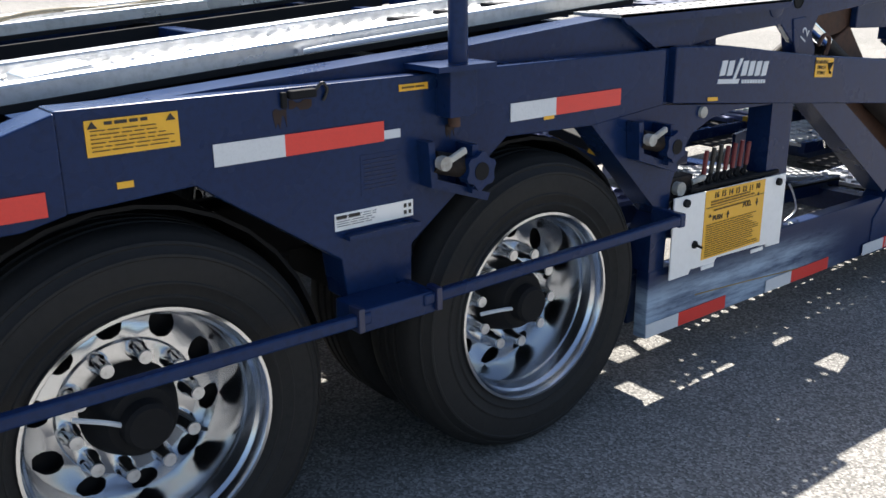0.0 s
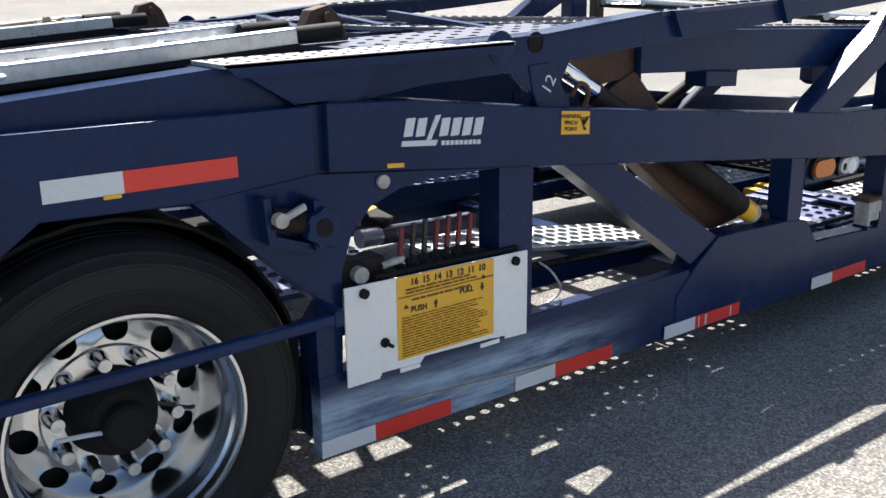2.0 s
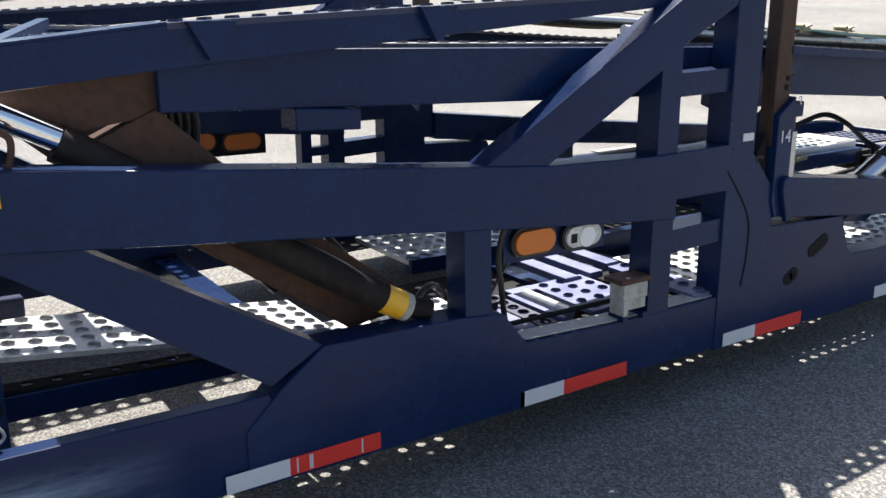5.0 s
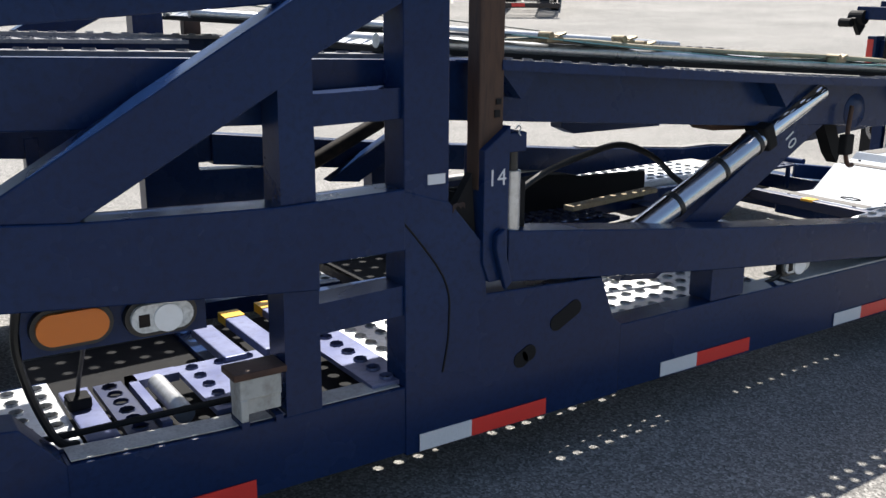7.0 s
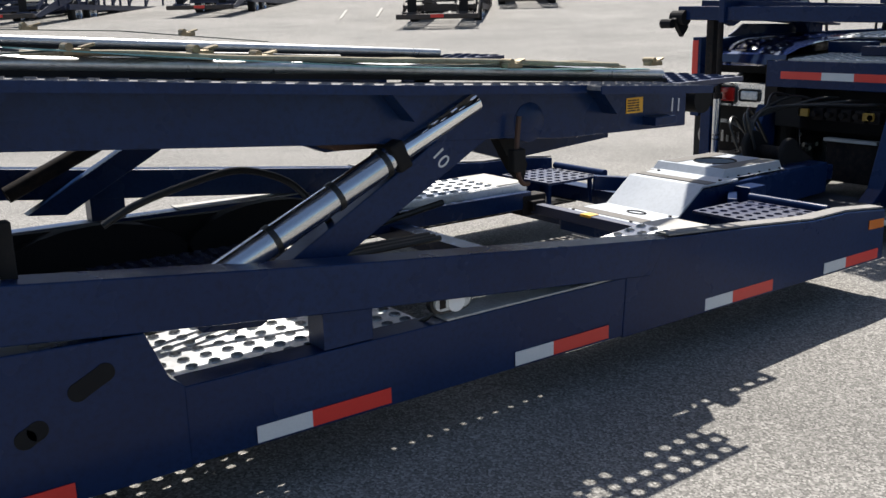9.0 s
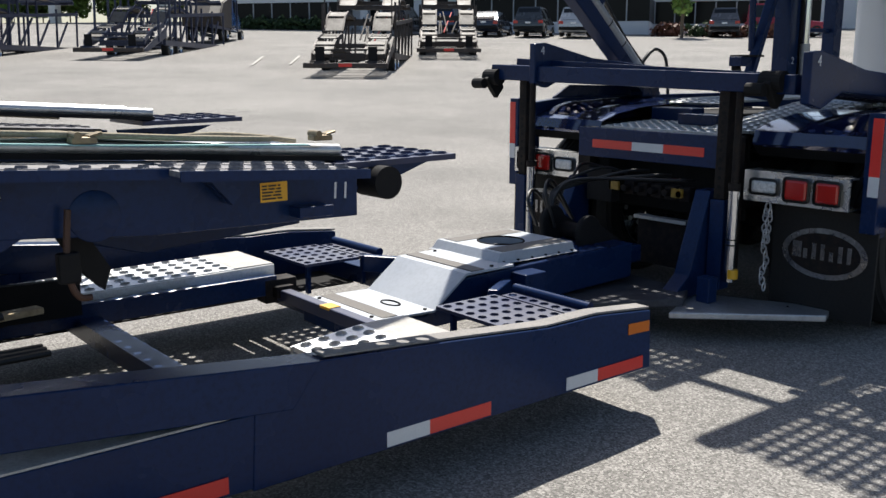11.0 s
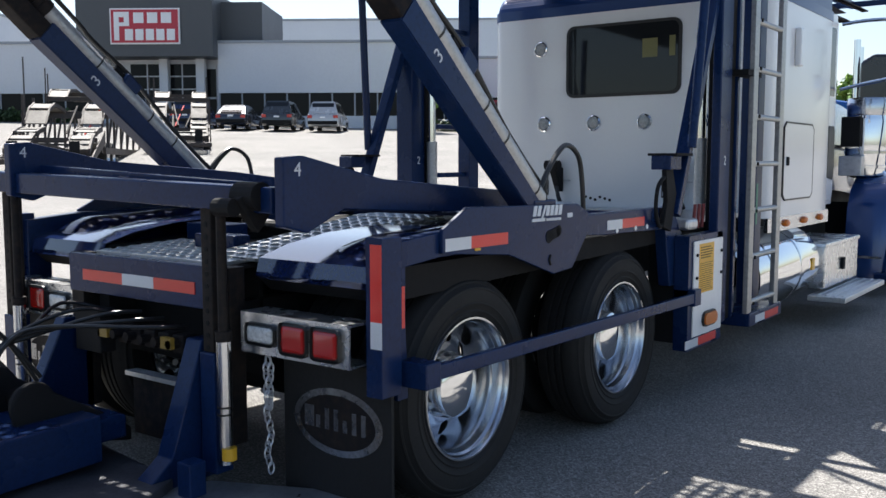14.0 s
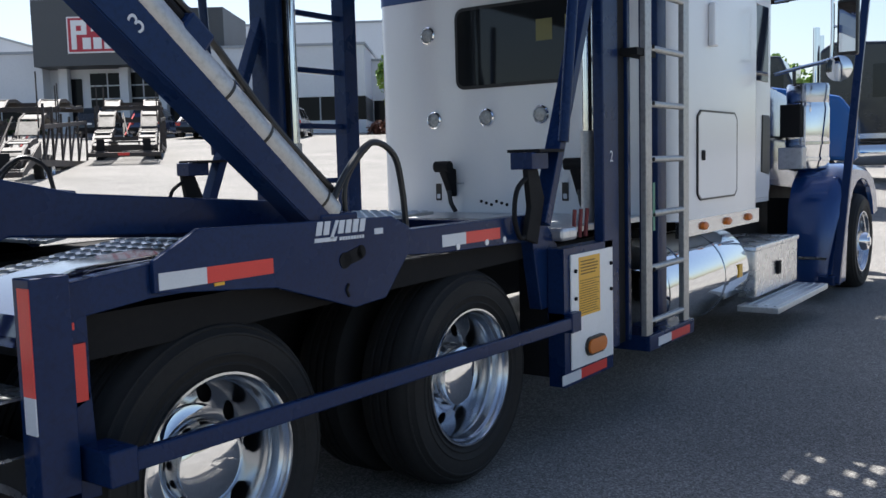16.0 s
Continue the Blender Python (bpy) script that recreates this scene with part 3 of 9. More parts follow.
    part("tower_rail", prism(B(), [(3.68, 1.13), (3.93, 1.135), (3.93, 1.213), (3.68, 1.207)], y0 + 0.012, y1), BLUE, T)
    part("tower_rail", prism(B(), [(3.68, 0.60), (3.93, 0.607), (3.93, 0.69), (3.68, 0.683)], y0 + 0.006, y1), BLUE, T)
    part("tower_brace", prism(B(), [(2.89, 0.985), (3.12, 0.962), (3.59, 1.222), (3.69, 1.30), (3.93, 1.42), (3.93, 1.60), (3.68, 1.452)], y0, y1 - 0.01, e), BLUE, T)
    part("tower_gusset", prism(B(), [(3.93, 0.194), (4.74, 0.192), (4.74, 0.43), (4.70, 0.465), (4.645, 0.603), (4.20, 0.625), (4.19, 0.77), (4.085, 0.89), (4.07, 0.905), (3.93, 0.95), (3.85, 0.945),
                                     (3.93, 0.79)], y0 - 0.005, y1, e), BLUE, T)
    part("front_beam", prism(B(), [(4.27, 0.80), (5.23, 0.685), (6.68, 0.533), (6.58, 0.402), (5.18, 0.543), (4.27, 0.648)], y0 - 0.01, y1, e), BLUE, T)
    part("rail_dust", prism(B(), [(3.06, 0.4205), (3.41, 0.4045), (3.92, 0.4005), (3.92, 0.4030), (3.41, 0.4070), (3.06, 0.4230)], y0 + 0.012, y1 - 0.012), SAND, T, "dusty worn rail top")
    part("rail_grip", prism(B(), [(5.62, 0.4235), (6.44, 0.4195), (6.44, 0.426), (5.62, 0.430)], y0, y1 + 0.03), SAND, T, "worn grey grip strip")
    part("nose_plate", prism(B(), [(6.44, 0.18), (6.455, 0.42), (6.57, 0.405), (6.68, 0.533), (7.20, 0.495), (7.67, 0.455), (7.95, 0.455), (8.27, 0.425), (8.283, 0.178)], y0 - 0.004, y1, e), BLUE, T)
    part("front_grip", prism(B(), [(6.70, 0.537), (7.20, 0.499), (7.67, 0.459), (7.95, 0.459), (8.275, 0.43), (8.275, 0.438), (7.95, 0.467), (7.67, 0.466), (7.20, 0.506), (6.70, 0.543)], y0 + 0.01, y1 - 0.02), DUSTY_SAND, T, "worn grey grip strip")
    # the lock plate inside the post, with a row of key holes near its edge
    ya, yb = (y0 + 0.25, y0 + 0.265) if near else (y1 - 0.265, y1 - 0.25)
    lp = part("lock_strip", prism(B(), [(1.42, 0.33), (1.612, 0.33), (1.612, 0.80), (1.59, 0.82), (1.42, 0.80)], ya, yb), BLUE, T)
    for i in range(7):
        z = 0.40 + 0.062 * i
        part("key_hole", prism(B(), [(1.587, z), (1.605, z + 0.004), (1.605, z + 0.026), (1.596, z + 0.036), (1.585, z + 0.022)], ya - 0.002, ya + 0.001), BLACK, lp)
    part("lock_bolt", rod(B(), (1.57, ya - 0.012, 0.595), (1.57, ya, 0.595), 0.010, 12), GALV, lp)


side_frame(0.0, 0.10, True)
side_frame(W - 0.10, W, False)


def cross_members():
    for x, z, h, w in ((-4.4, 1.02, 0.12, 0.1), (-2.6, 1.02, 0.12, 0.1), (-0.5, 1.0, 0.16, 0.12), (0.66, 0.36, 0.24, 0.06), (1.33, 0.40, 0.10, 0.1), (2.45, 0.34, 0.1, 0.1), (3.63, 0.30, 0.1, 0.1),
                       (4.45, 0.30, 0.12, 0.12), (5.25, 0.30, 0.08, 0.1), (6.55, 0.28, 0.08, 0.1)):
        part("cross_member", box(B(), x - w / 2, x + w / 2, 0.1, W - 0.1, z - h / 2, z + h / 2), BLUE, trailer)
    part("axle", rod(B(), (-1.12, 0.25, 0.46), (-1.12, W - 0.25, 0.46), 0.065), BLACK, trailer)
    part("axle", rod(B(), (0.10, 0.25, 0.46), (0.10, W - 0.25, 0.46), 0.065), BLACK, trailer)
    for y in (0.62, W - 0.62):
        part("suspension_beam", box(B(), -1.5, 0.62, y - 0.06, y + 0.06, 0.62, 0.80, 0.01), BLACK, trailer)
    for xa, xb, ya, yb in ((-1.75, -0.06, 0.097, W - 0.097), (0.30, 0.60, 0.097, W - 0.097), (-0.06, 0.30, 0.097, 1.34), (-0.06, 0.30, 1.80, W - 0.097)):
        part("wheel_housing", box(B(), xa, xb, ya, yb, 1.0, 1.03), BLACK, trailer)
    for k in range(3):
        part("brake_hose", sweep(B(), [(-0.75, 1.30 + 0.05 * k, 0.62), (-0.35 + 0.1 * k, 1.35, 0.50 + 0.05 * k), (0.0, 1.42 - 0.06 * k, 0.60), (0.20, 1.25, 0.86 - 0.08 * k)], 0.010), HOSE, trailer, smooth=True)
    part("bulkhead", box(B(), 0.57, 0.605, 0.1, W - 0.1, 0.28, 0.60), BLACK, trailer)


cross_members()
for wx in (-1.12, 0.10):
    for ya, yb in ((0.105, 0.66), (W - 0.66, W - 0.105)):
        arc = [(wx + r * math.cos(radians(a)), 0.462 + r * math.sin(radians(a))) for r, sweep_ in ((0.515, range(8, 173, 11)), (0.505, range(172, 7, -11))) for a in sweep_]
        part("mudguard", prism(B(), arc, ya, yb), BLACK, trailer, "black mudguard")
for wx, tn in ((-1.12, 12), (0.10, -8)):
    wheel(trailer, wx, 0.012, 0.462, tn, hose=True)
    wheel(trailer, wx, 0.62, 0.462, tn + 5, flip=True)
    wheel(trailer, wx, W - 0.012, 0.462, tn, flip=True)
    wheel(trailer, wx, W - 0.62, 0.462, tn + 5)

for tx, tz in ((0.607, 0.222), (1.33, 0.219), (2.065, 0.217), (3.03, 0.204), (3.972, 0.20), (4.935, 0.204), (5.905, 0.199), (6.925, 0.188)):
    tape(trailer, tx, tz, -0.009 if 2.0 < tx < 2.5 or 3.9 < tx < 4.7 else -0.004, 0.0)
tape(trailer, 7.772, 0.19, -0.006, 0.0)
tape(trailer, -0.925, 1.056, -0.002)
tape(trailer, -0.04, 1.054, -0.002)
tape(trailer, -1.745, 1.01, -0.008)

for tx in (2.262, 2.30, 2.306, 2.46):
    decal(trailer, tx, tx + 0.004, 0.222, 0.264, -0.0112, TAPE_WHITE, "tape_scratch", "pale scratch")

# outriggers that guard the wheels
part("guard_rail", bar(bar(B(), (-3.2, -0.11, 0.655), (-0.60, -0.11, 0.652), 0.028, 0.032, 0.006), (-0.44, -0.11, 0.655), (0.60, -0.11, 0.672), 0.028, 0.032, 0.006), BLUE, trailer)
part("rail_bracket", prism(B(), [(-0.63, 0.675), (-0.40, 0.675), (-0.40, 0.615), (-0.63, 0.615)], -0.118, 0.0, 0.004), BLUE, trailer)
part("rail_bracket", box(B(), 0.60, 0.63, -0.122, 0.0, 0.648, 0.695, 0.006), BLUE, trailer)
for x in (-0.645, -0.405):
    part("rail_clamp", box(B(), x, x + 0.018, -0.132, -0.085, 0.622, 0.685, 0.003), BLUE_DUSTY, trailer)


# ---- lashing winches with a cranked lug ----
def winch(x, z):
    w = new("winch")
    w.parent = trailer
    part("bracket", prism(B(), [(x - 0.15, z + 0.09), (x - 0.13, z + 0.09), (x - 0.12, z - 0.01), (x + 0.06, z - 0.075), (x + 0.05, z - 0.095), (x - 0.14, z - 0.03)], -0.05, 0.0), BLUE, w)
    part("bracket", prism(B(), [(x - 0.02, z + 0.07), (x + 0.0, z + 0.07), (x + 0.0, z - 0.06), (x - 0.02, z - 0.06)], -0.07, 0.0), BLUE, w)
    part("drum", rod(B(), (x - 0.125, -0.035, z + 0.035), (x - 0.01, -0.045, z + 0.005), 0.030, 18), GRIMY, w, smooth=True)
    bm = prism(B(), [(x + (0.052 if i % 4 in (1, 2) else 0.044) * math.cos(math.pi * i / 12), z + (0.052 if i % 4 in (1, 2) else 0.044) * math.sin(math.pi * i / 12)) for i in range(24)], -0.085, -0.05)
    part("ratchet", bm, BLUE, w)
    part("bore", rod(B(), (x, -0.087, z), (x, -0.07, z), 0.024, 20), BLACK, w)
    bm = bar(B(), (x - 0.115, -0.072, z + 0.035), (x - 0.045, -0.072, z + 0.062), 0.014, 0.018, 0.004)
    rod(bm, (x - 0.115, -0.08, z + 0.035), (x - 0.115, -0.055, z + 0.035), 0.019, 16)
    part("pawl", bm, SOCKET, w, "dirty bare metal pawl")


winch(-0.215, 0.955)
winch(0.605, 0.91)

# decals on the rear plate
d = decal(trailer, -1.195, -0.998, 1.115, 1.19, -0.001, YELLOW, "warning_label", "yellow warning label")
bars_of_text(d, -1.185, -1.005, 1.122, 1.172, -0.001, 6, BROWN_INK, seed=3, fill=0.22)
for x in (-1.18, -1.015):
    part("warning_triangle", prism(B(), [(x - 0.01, 1.173), (x + 0.01, 1.173), (x, 1.187)], -0.006, -0.002), INK, d)
bars_of_text(d, -1.155, -1.035, 1.175, 1.188, -0.001, 1, seed=4)
decal(trailer, -1.143, -1.108, 1.042, 1.056, -0.001, YELLOW)
decal(trailer, -0.418, -0.328, 1.174, 1.191, -0.001, YELLOW)
bars_of_text(trailer, -0.41, -0.335, 1.178, 1.188, -0.002, 1, BROWN_INK, seed=5, fill=0.4)
decal(trailer, -0.485, -0.417, 1.060, 1.082, -0.001, PALE)
decal(trailer, 0.09, 0.13, 1.045, 1.055, -0.003, YELLOW)
d = decal(trailer, -0.622, -0.382, 0.848, 0.892, -0.001, WHITE, "axle_label", "white label")
bars_of_text(d, -0.617, -0.49, 0.857, 0.887, -0.001, 5, GREY_INK, seed=6, fill=0.22)
bars_of_text(d, -0.618, -0.54, 0.877, 0.889, -0.001, 1, seed=61, fill=0.6)
for bx_ in (-0.412, -0.397):
    part("print_mark", box(box(B(), bx_, bx_ + 0.008, -0.0045, -0.002, 0.856, 0.866), bx_, bx_ + 0.008, -0.0045, -0.002, 0.874, 0.884), INK, d)
d = decal(trailer, -0.54, -0.40, 0.925, 1.028, 0.001, BLUE, "serial_plate", "blue painted-over plate")
bars_of_text(d, -0.53, -0.41, 0.935, 1.02, 0.001, 8, mat=BLUE_DUSTY, seed=7, fill=0.16)
part("drip_rail", box(B(), -0.60, -0.38, -0.035, 0.0, 0.826, 0.838), BLUE, trailer)
# marker lamp bracket on the upper edge
bm = box(B(), -0.735, -0.665, -0.022, 0.0, 1.188, 1.208, 0.004)
box(bm, -0.752, -0.738, -0.012, 0.0, 1.168, 1.205, 0.003)
part("marker_lamp", bm, BLACK, trailer, "empty black lamp bracket")
part("lamp_wire", sweep(B(), [(-0.665, -0.008, 1.20), (-0.645, -0.012, 1.218), (-0.630, -0.008, 1.20), (-0.640, -0.004, 1.175)], 0.004), HOSE, trailer)
# upright strap post in its socket
bm = rod(B(), (-0.25, -0.03, 1.23), (-0.25, -0.03, 2.05), 0.026)
part("strap_post", bm, BLUE, trailer, smooth=True)
part("post_socket", prism(box(B(), -0.36, -0.17, -0.09, 0.10, 1.222, 1.236), [(-0.30, 1.10), (-0.21, 1.10), (-0.21, 1.225), (-0.30, 1.225)], -0.06, 0.0, 0.003), BLUE, trailer)
part("socket_pin", rod(B(), (-0.255, -0.02, 1.115), (-0.255, -0.02, 1.07), 0.016), RUST, trailer)

# decals on the middle beam
maker_mark(trailer, 0.905, 1.075, -0.009, 0.285, 0.075, -0.085)
decal(trailer, 0.85, 0.905, 1.022, 1.034, -0.009, YELLOW, slope=-0.08)
d = decal(trailer, 1.505, 1.63, 1.045, 1.118, -0.009, YELLOW, "pinch_label", "yellow pinch point label", slope=-0.09)
for i, s in enumerate(("WARNING", "PINCH", "POINT")):
    text(s, 0.019, facing(1.545, -0.0125, 1.098 - 0.020 * i, -5), INK, d)
bm = B()
for i in range(4):
    bar(bm, (1.60, -0.0125, 1.062), (1.588 + 0.012 * i, -0.0125, 1.092), 0.0015, 0.006, up=(0, 1, 0))
bar(bm, (1.60, -0.0125, 1.06), (1.606, -0.0125, 1.05), 0.0015, 0.016, up=(0, 1, 0))
part("warning_symbol", bm, INK, d)
part("plug", rod(B(), (0.84, -0.008, 0.985), (0.84, 0.02, 0.985), 0.019, 20), SOCKET, trailer)
decal(trailer, 4.0, 4.055, 0.958, 0.985, -0.005, PALE)


# ---- control panel with seven levers ----
def control_panel():
    p = new("control_panel")
    p.parent = trailer
    tagged(p, "white valve panel with a yellow instruction label and seven levers")
    y = -0.03
    pl = part("cover", prism(B(), [(0.685, 0.715), (1.352, 0.702), (1.352, 0.425), (1.262, 0.428), (1.26, 0.44), (1.235, 0.44), (1.20, 0.444), (0.95, 0.452), (0.935, 0.435), (0.80, 0.44), (0.79, 0.424), (0.685, 0.424)], y, y + 0.006, 0.001), WHITE, p)
    for a in ((0.86, 0.93), (1.16, 1.235)):
        part("hinge", box(B(), a[0], a[1], y - 0.004, y, 0.424, 0.437), WHITE, p)
    lab = part("instruction_label", prism(B(), [(0.855, 0.712), (1.212, 0.702), (1.212, 0.46), (0.855, 0.462)], y - 0.002, y), YELLOW, p, "yellow instruction label")
    yy = y - 0.0015
    for i, s in enumerate(("16", "15", "14", "13", "12", "11", "10")):
        text(s, 0.028, facing(0.915 + 0.0415 * i, yy - 0.002, 0.690 - 0.0012 * i, -1.5), INK, lab, bold=0.0006)
    bars_of_text(lab, 0.885, 1.17, 0.655, 0.675, yy, 2, BROWN_INK, seed=8, fill=0.4)
    bm = box(B(), 0.86, 1.208, yy - 0.003, yy - 0.002, 0.649, 0.651)
    part("rule", bm, INK, lab)
    text("PUSH", 0.024, facing(0.93, yy - 0.002, 0.607, -1.5), INK, lab, bold=0.0006)
    text("PULL", 0.024, facing(1.105, yy - 0.002, 0.625, -1.5), INK, lab, bold=0.0006)
    for x, z, s in ((0.99, 0.607, 1), (1.165, 0.625, -1)):
        bm = B()
        prism(bm, [(x - 0.008, z), (x + 0.008, z), (x, z + 0.016 * s)], yy - 0.003, yy - 0.002)
        prism(bm, [(x - 0.003, z), (x + 0.003, z), (x + 0.003, z - 0.012 * s), (x - 0.003, z - 0.012 * s)], yy - 0.003, yy - 0.002)
        part("arrow", bm, INK, lab)
    for x, z in ((0.885, 0.615), (1.17, 0.648)):
        part("warning_mark", prism(B(), [(x - 0.008, z), (x + 0.008, z), (x, z + 0.012)], yy - 0.003, yy - 0.002), INK, lab)
    bars_of_text(lab, 0.905, 1.15, 0.632, 0.642, yy, 1, BROWN_INK, seed=9)
    bars_of_text(lab, 0.868, 1.20, 0.468, 0.592, yy, 15, mat=BROWN_INK, seed=10, fill=0.20)
    for x, z in ((0.745, 0.69), (1.298, 0.678)):
        part("bolt", rod(B(), (x, y - 0.012, z), (x, y + 0.01, z), 0.014, 16), BLACK, p)
    bm = rod(B(), (0.81, y - 0.006, 0.53), (0.81, y, 0.53), 0.014, 16)
    bar(bm, (0.81, y - 0.008, 0.53), (0.825, y - 0.025, 0.52), 0.008, 0.008)
    part("latch", bm, BLACK, p)
    part("valve_block", box(B(), 0.86, 1.24, 0.02, 0.12, 0.60, 0.715, 0.006), BLACK, p)
    part("valve_body", box(B(), 0.715, 0.86, 0.03, 0.11, 0.68, 0.765, 0.008), GRIMY, p)
    part("valve_port", rod(B(), (0.765, 0.005, 0.728), (0.765, 0.04, 0.728), 0.024, 18), SOCKET, p, "dirty pale valve cap", True)
    part("valve_fitting", sweep(B(), [(0.85, 0.03, 0.735), (0.90, 0.02, 0.745), (0.93, 0.05, 0.738)], 0.011), SOCKET, p, smooth=True)
    part("valve_guard", bar(B(), (0.80, 0.0, 0.718), (1.335, 0.0, 0.708), 0.02, 0.014, 0.003), BLACK, p)
    for i in range(7):
        x = 0.905 + 0.042 * i
        red = i not in (1, 2)
        bm = bar(bar(B(), (x, 0.03, 0.70), (x + 0.004, 0.025, 0.765), 0.014, 0.012, 0.003), (x - 0.012, 0.03, 0.735), (x + 0.014, 0.03, 0.715), 0.012, 0.02, 0.003)
        lv = part("lever", bm, BLACK, p)
        bm = rod(B(), (x + 0.004, 0.025, 0.755), (x + 0.007, 0.02, 0.840 + 0.005 * (i % 3)), 0.0085, 12, 0.0078)
        part("grip", bm, RED_GRIP if red else HOSE, lv, "dark red rubber grip" if red else "black rubber grip", True)
    for i in range(4):
        part("hydraulic_hose", sweep(B(), [(0.90 + 0.08 * i, 0.10, 0.66), (0.95 + 0.08 * i, 0.2, 0.62), (1.0 + 0.1 * i, 0.35, 0.50), (1.2 + 0.1 * i, 0.4, 0.42)], 0.011), HOSE, p, smooth=True)


control_panel()


# ---- side lamps ----
def side_lamp(x0, x1, z0, z1, y, lens, parent, name="marker_lamp", label=""):
    cx, cz, hw, hh = (x0 + x1) / 2, (z0 + z1) / 2, (x1 - x0) / 2, (z1 - z0) / 2
    def oval(bm, w, h, ya, yb):
        a = [bm.verts.new((cx + math.copysign(w - h, math.cos(t)) + h * math.cos(t), ya, cz + h * math.sin(t))) for t in [2 * math.pi * (i + 0.5) / 28 for i in range(28)]]
        b = [bm.verts.new((cx + math.copysign(w - h, math.cos(t)) + h * 0.96 * math.cos(t), yb, cz + h * 0.96 * math.sin(t))) for t in [2 * math.pi * (i + 0.5) / 28 for i in range(28)]]
        bm.faces.new(a); bm.faces.new(b[::-1])
        for i in range(28):
            bm.faces.new((a[i], b[i], b[(i + 1) % 28], a[(i + 1) % 28]))
        return bm
    g = part("lamp_grommet", oval(B(), hw, hh, y + 0.01, y - 0.014), HOSE, parent, smooth=True)
    g.name = name
    ln = part("lens", oval(B(), hw - 0.012, hh - 0.012, y, y - 0.024), lens, g, label, True)
    if lens is CLEAR_LENS:
        part("reflector", lathe(B(), [(0.034, 0.0), (0.033, -0.004), (0.0, -0.006)], 24, Matrix.Translation((cx + 0.012, y - 0.0235, cz - 0.004))), WHITE, ln, "pale round reflector", True)
        part("lens_rib", box(B(), cx - 0.055, cx - 0.03, y - 0.0255, y - 0.023, cz - 0.018, cz + 0.012, 0.001), GRIMY, ln)


part("lamp_plate", prism(B(), [(2.99, 0.805), (3.40, 0.765), (3.40, 0.665), (2.99, 0.67)], 0.04, 0.05), BLUE, trailer)
side_lamp(3.005, 3.185, 0.682, 0.782, 0.036, AMBER, trailer, label="amber lens")
side_lamp(3.205, 3.375, 0.675, 0.768, 0.036, CLEAR_LENS, trailer, label="clear lens")
side_lamp(5.565, 5.735, 0.445, 0.525, 0.03, CLEAR_LENS, trailer, label="clear lens")
part("lamp_plate", prism(B(), [(2.74, 0.83), (3.22, 0.81), (3.22, 0.67), (2.74, 0.68)], 2.375, 2.385), BLACK, trailer)
side_lamp(2.975, 3.195, 0.690, 0.795, 2.372, AMBER, trailer, label="amber lens")
side_lamp(2.76, 2.955, 0.705, 0.81, 2.372, AMBER, trailer, label="amber lens")
part("far_post", box(B(), 3.415, 3.475, 2.36, 2.44, 0.42, 0.84, 0.004), BLUE, trailer)
part("far_rail", box(B(), 3.475, 3.82, 2.37, 2.43, 0.625, 0.672, 0.004), BLUE, trailer)
part("far_box", box(B(), 3.27, 3.42, 2.34, 2.42, 0.44, 0.545, 0.004), BLACK, trailer)
decal(trailer, 8.13, 8.262, 0.345, 0.39, -0.006, AMBER, "marker_lamp", "amber lens", slope=-0.03)
part("lamp_cable", sweep(B(), [(2.99, 0.03, 0.80), (2.98, 0.05, 0.70), (3.0, 0.06, 0.58), (3.05, 0.10, 0.44), (3.10, 0.14, 0.40)], 0.010), HOSE, trailer, smooth=True)
part("lamp_cable", sweep(B(), [(3.16, 0.10, 0.80), (3.155, 0.22, 0.62), (3.15, 0.30, 0.50), (3.15, 0.34, 0.44)], 0.006), HOSE, trailer, smooth=True)
part("cable_plug", box(B(), 3.12, 3.18, 0.31, 0.37, 0.405, 0.44, 0.008), BLACK, trailer)
part("lamp_cable", sweep(B(), [(5.60, 0.03, 0.46), (5.57, 0.05, 0.43), (5.55, 0.08, 0.41)], 0.008), HOSE, trailer, smooth=True)
part("socket_base", box(box(B(), 3.455, 3.475, -0.012, 0.056, 0.42, 0.478, 0.003), 3.475, 3.565, -0.002, 0.056, 0.435, 0.478, 0.003), SOCKET, trailer, "dirty pale socket feet")
part("scrape_mark", sweep(B(), [(0.88, -0.0005, 0.318), (1.2, -0.0005, 0.296), (1.5, -0.0005, 0.272), (1.78, -0.0005, 0.252)], 0.0022, 5, 2), OCHRE, trailer, "thin ochre scrape line")
sb = part("socket_box", box(B(), 3.455, 3.565, -0.01, 0.06, 0.475, 0.53, 0.004), SOCKET, trailer, "dirty pale grey socket box")
part("box_lid", box(B(), 3.44, 3.58, -0.014, 0.075, 0.53, 0.548, 0.003), RUST, sb, "rusty lid")
part("box_foot", box(B(), 3.455, 3.475, -0.012, 0.06, 0.40, 0.42), BLUE, sb)
part("box_foot", box(B(), 3.545, 3.565, -0.012, 0.06, 0.40, 0.42), BLUE, sb)
for sx, sz, ang in ((4.50, 0.505, 40), (4.345, 0.405, 40)):
    c, s = math.cos(radians(ang)), math.sin(radians(ang))
    L = 0.045 if sz > 0.45 else 0.02
    bm = rod(rod(B(), (sx - c * L, -0.0075, sz - s * L * 0.6), (sx - c * L, 0.0, sz - s * L * 0.6), 0.026, 20), (sx + c * L, -0.0075, sz + s * L * 0.6), (sx + c * L, 0.0, sz + s * L * 0.6), 0.026, 20)
    bar(bm, (sx - c * L, -0.0037, sz - s * L * 0.6), (sx + c * L, -0.0037, sz + s * L * 0.6), 0.0075, 0.05)
    part("slot", bm, BLACK, trailer, "dark slot")
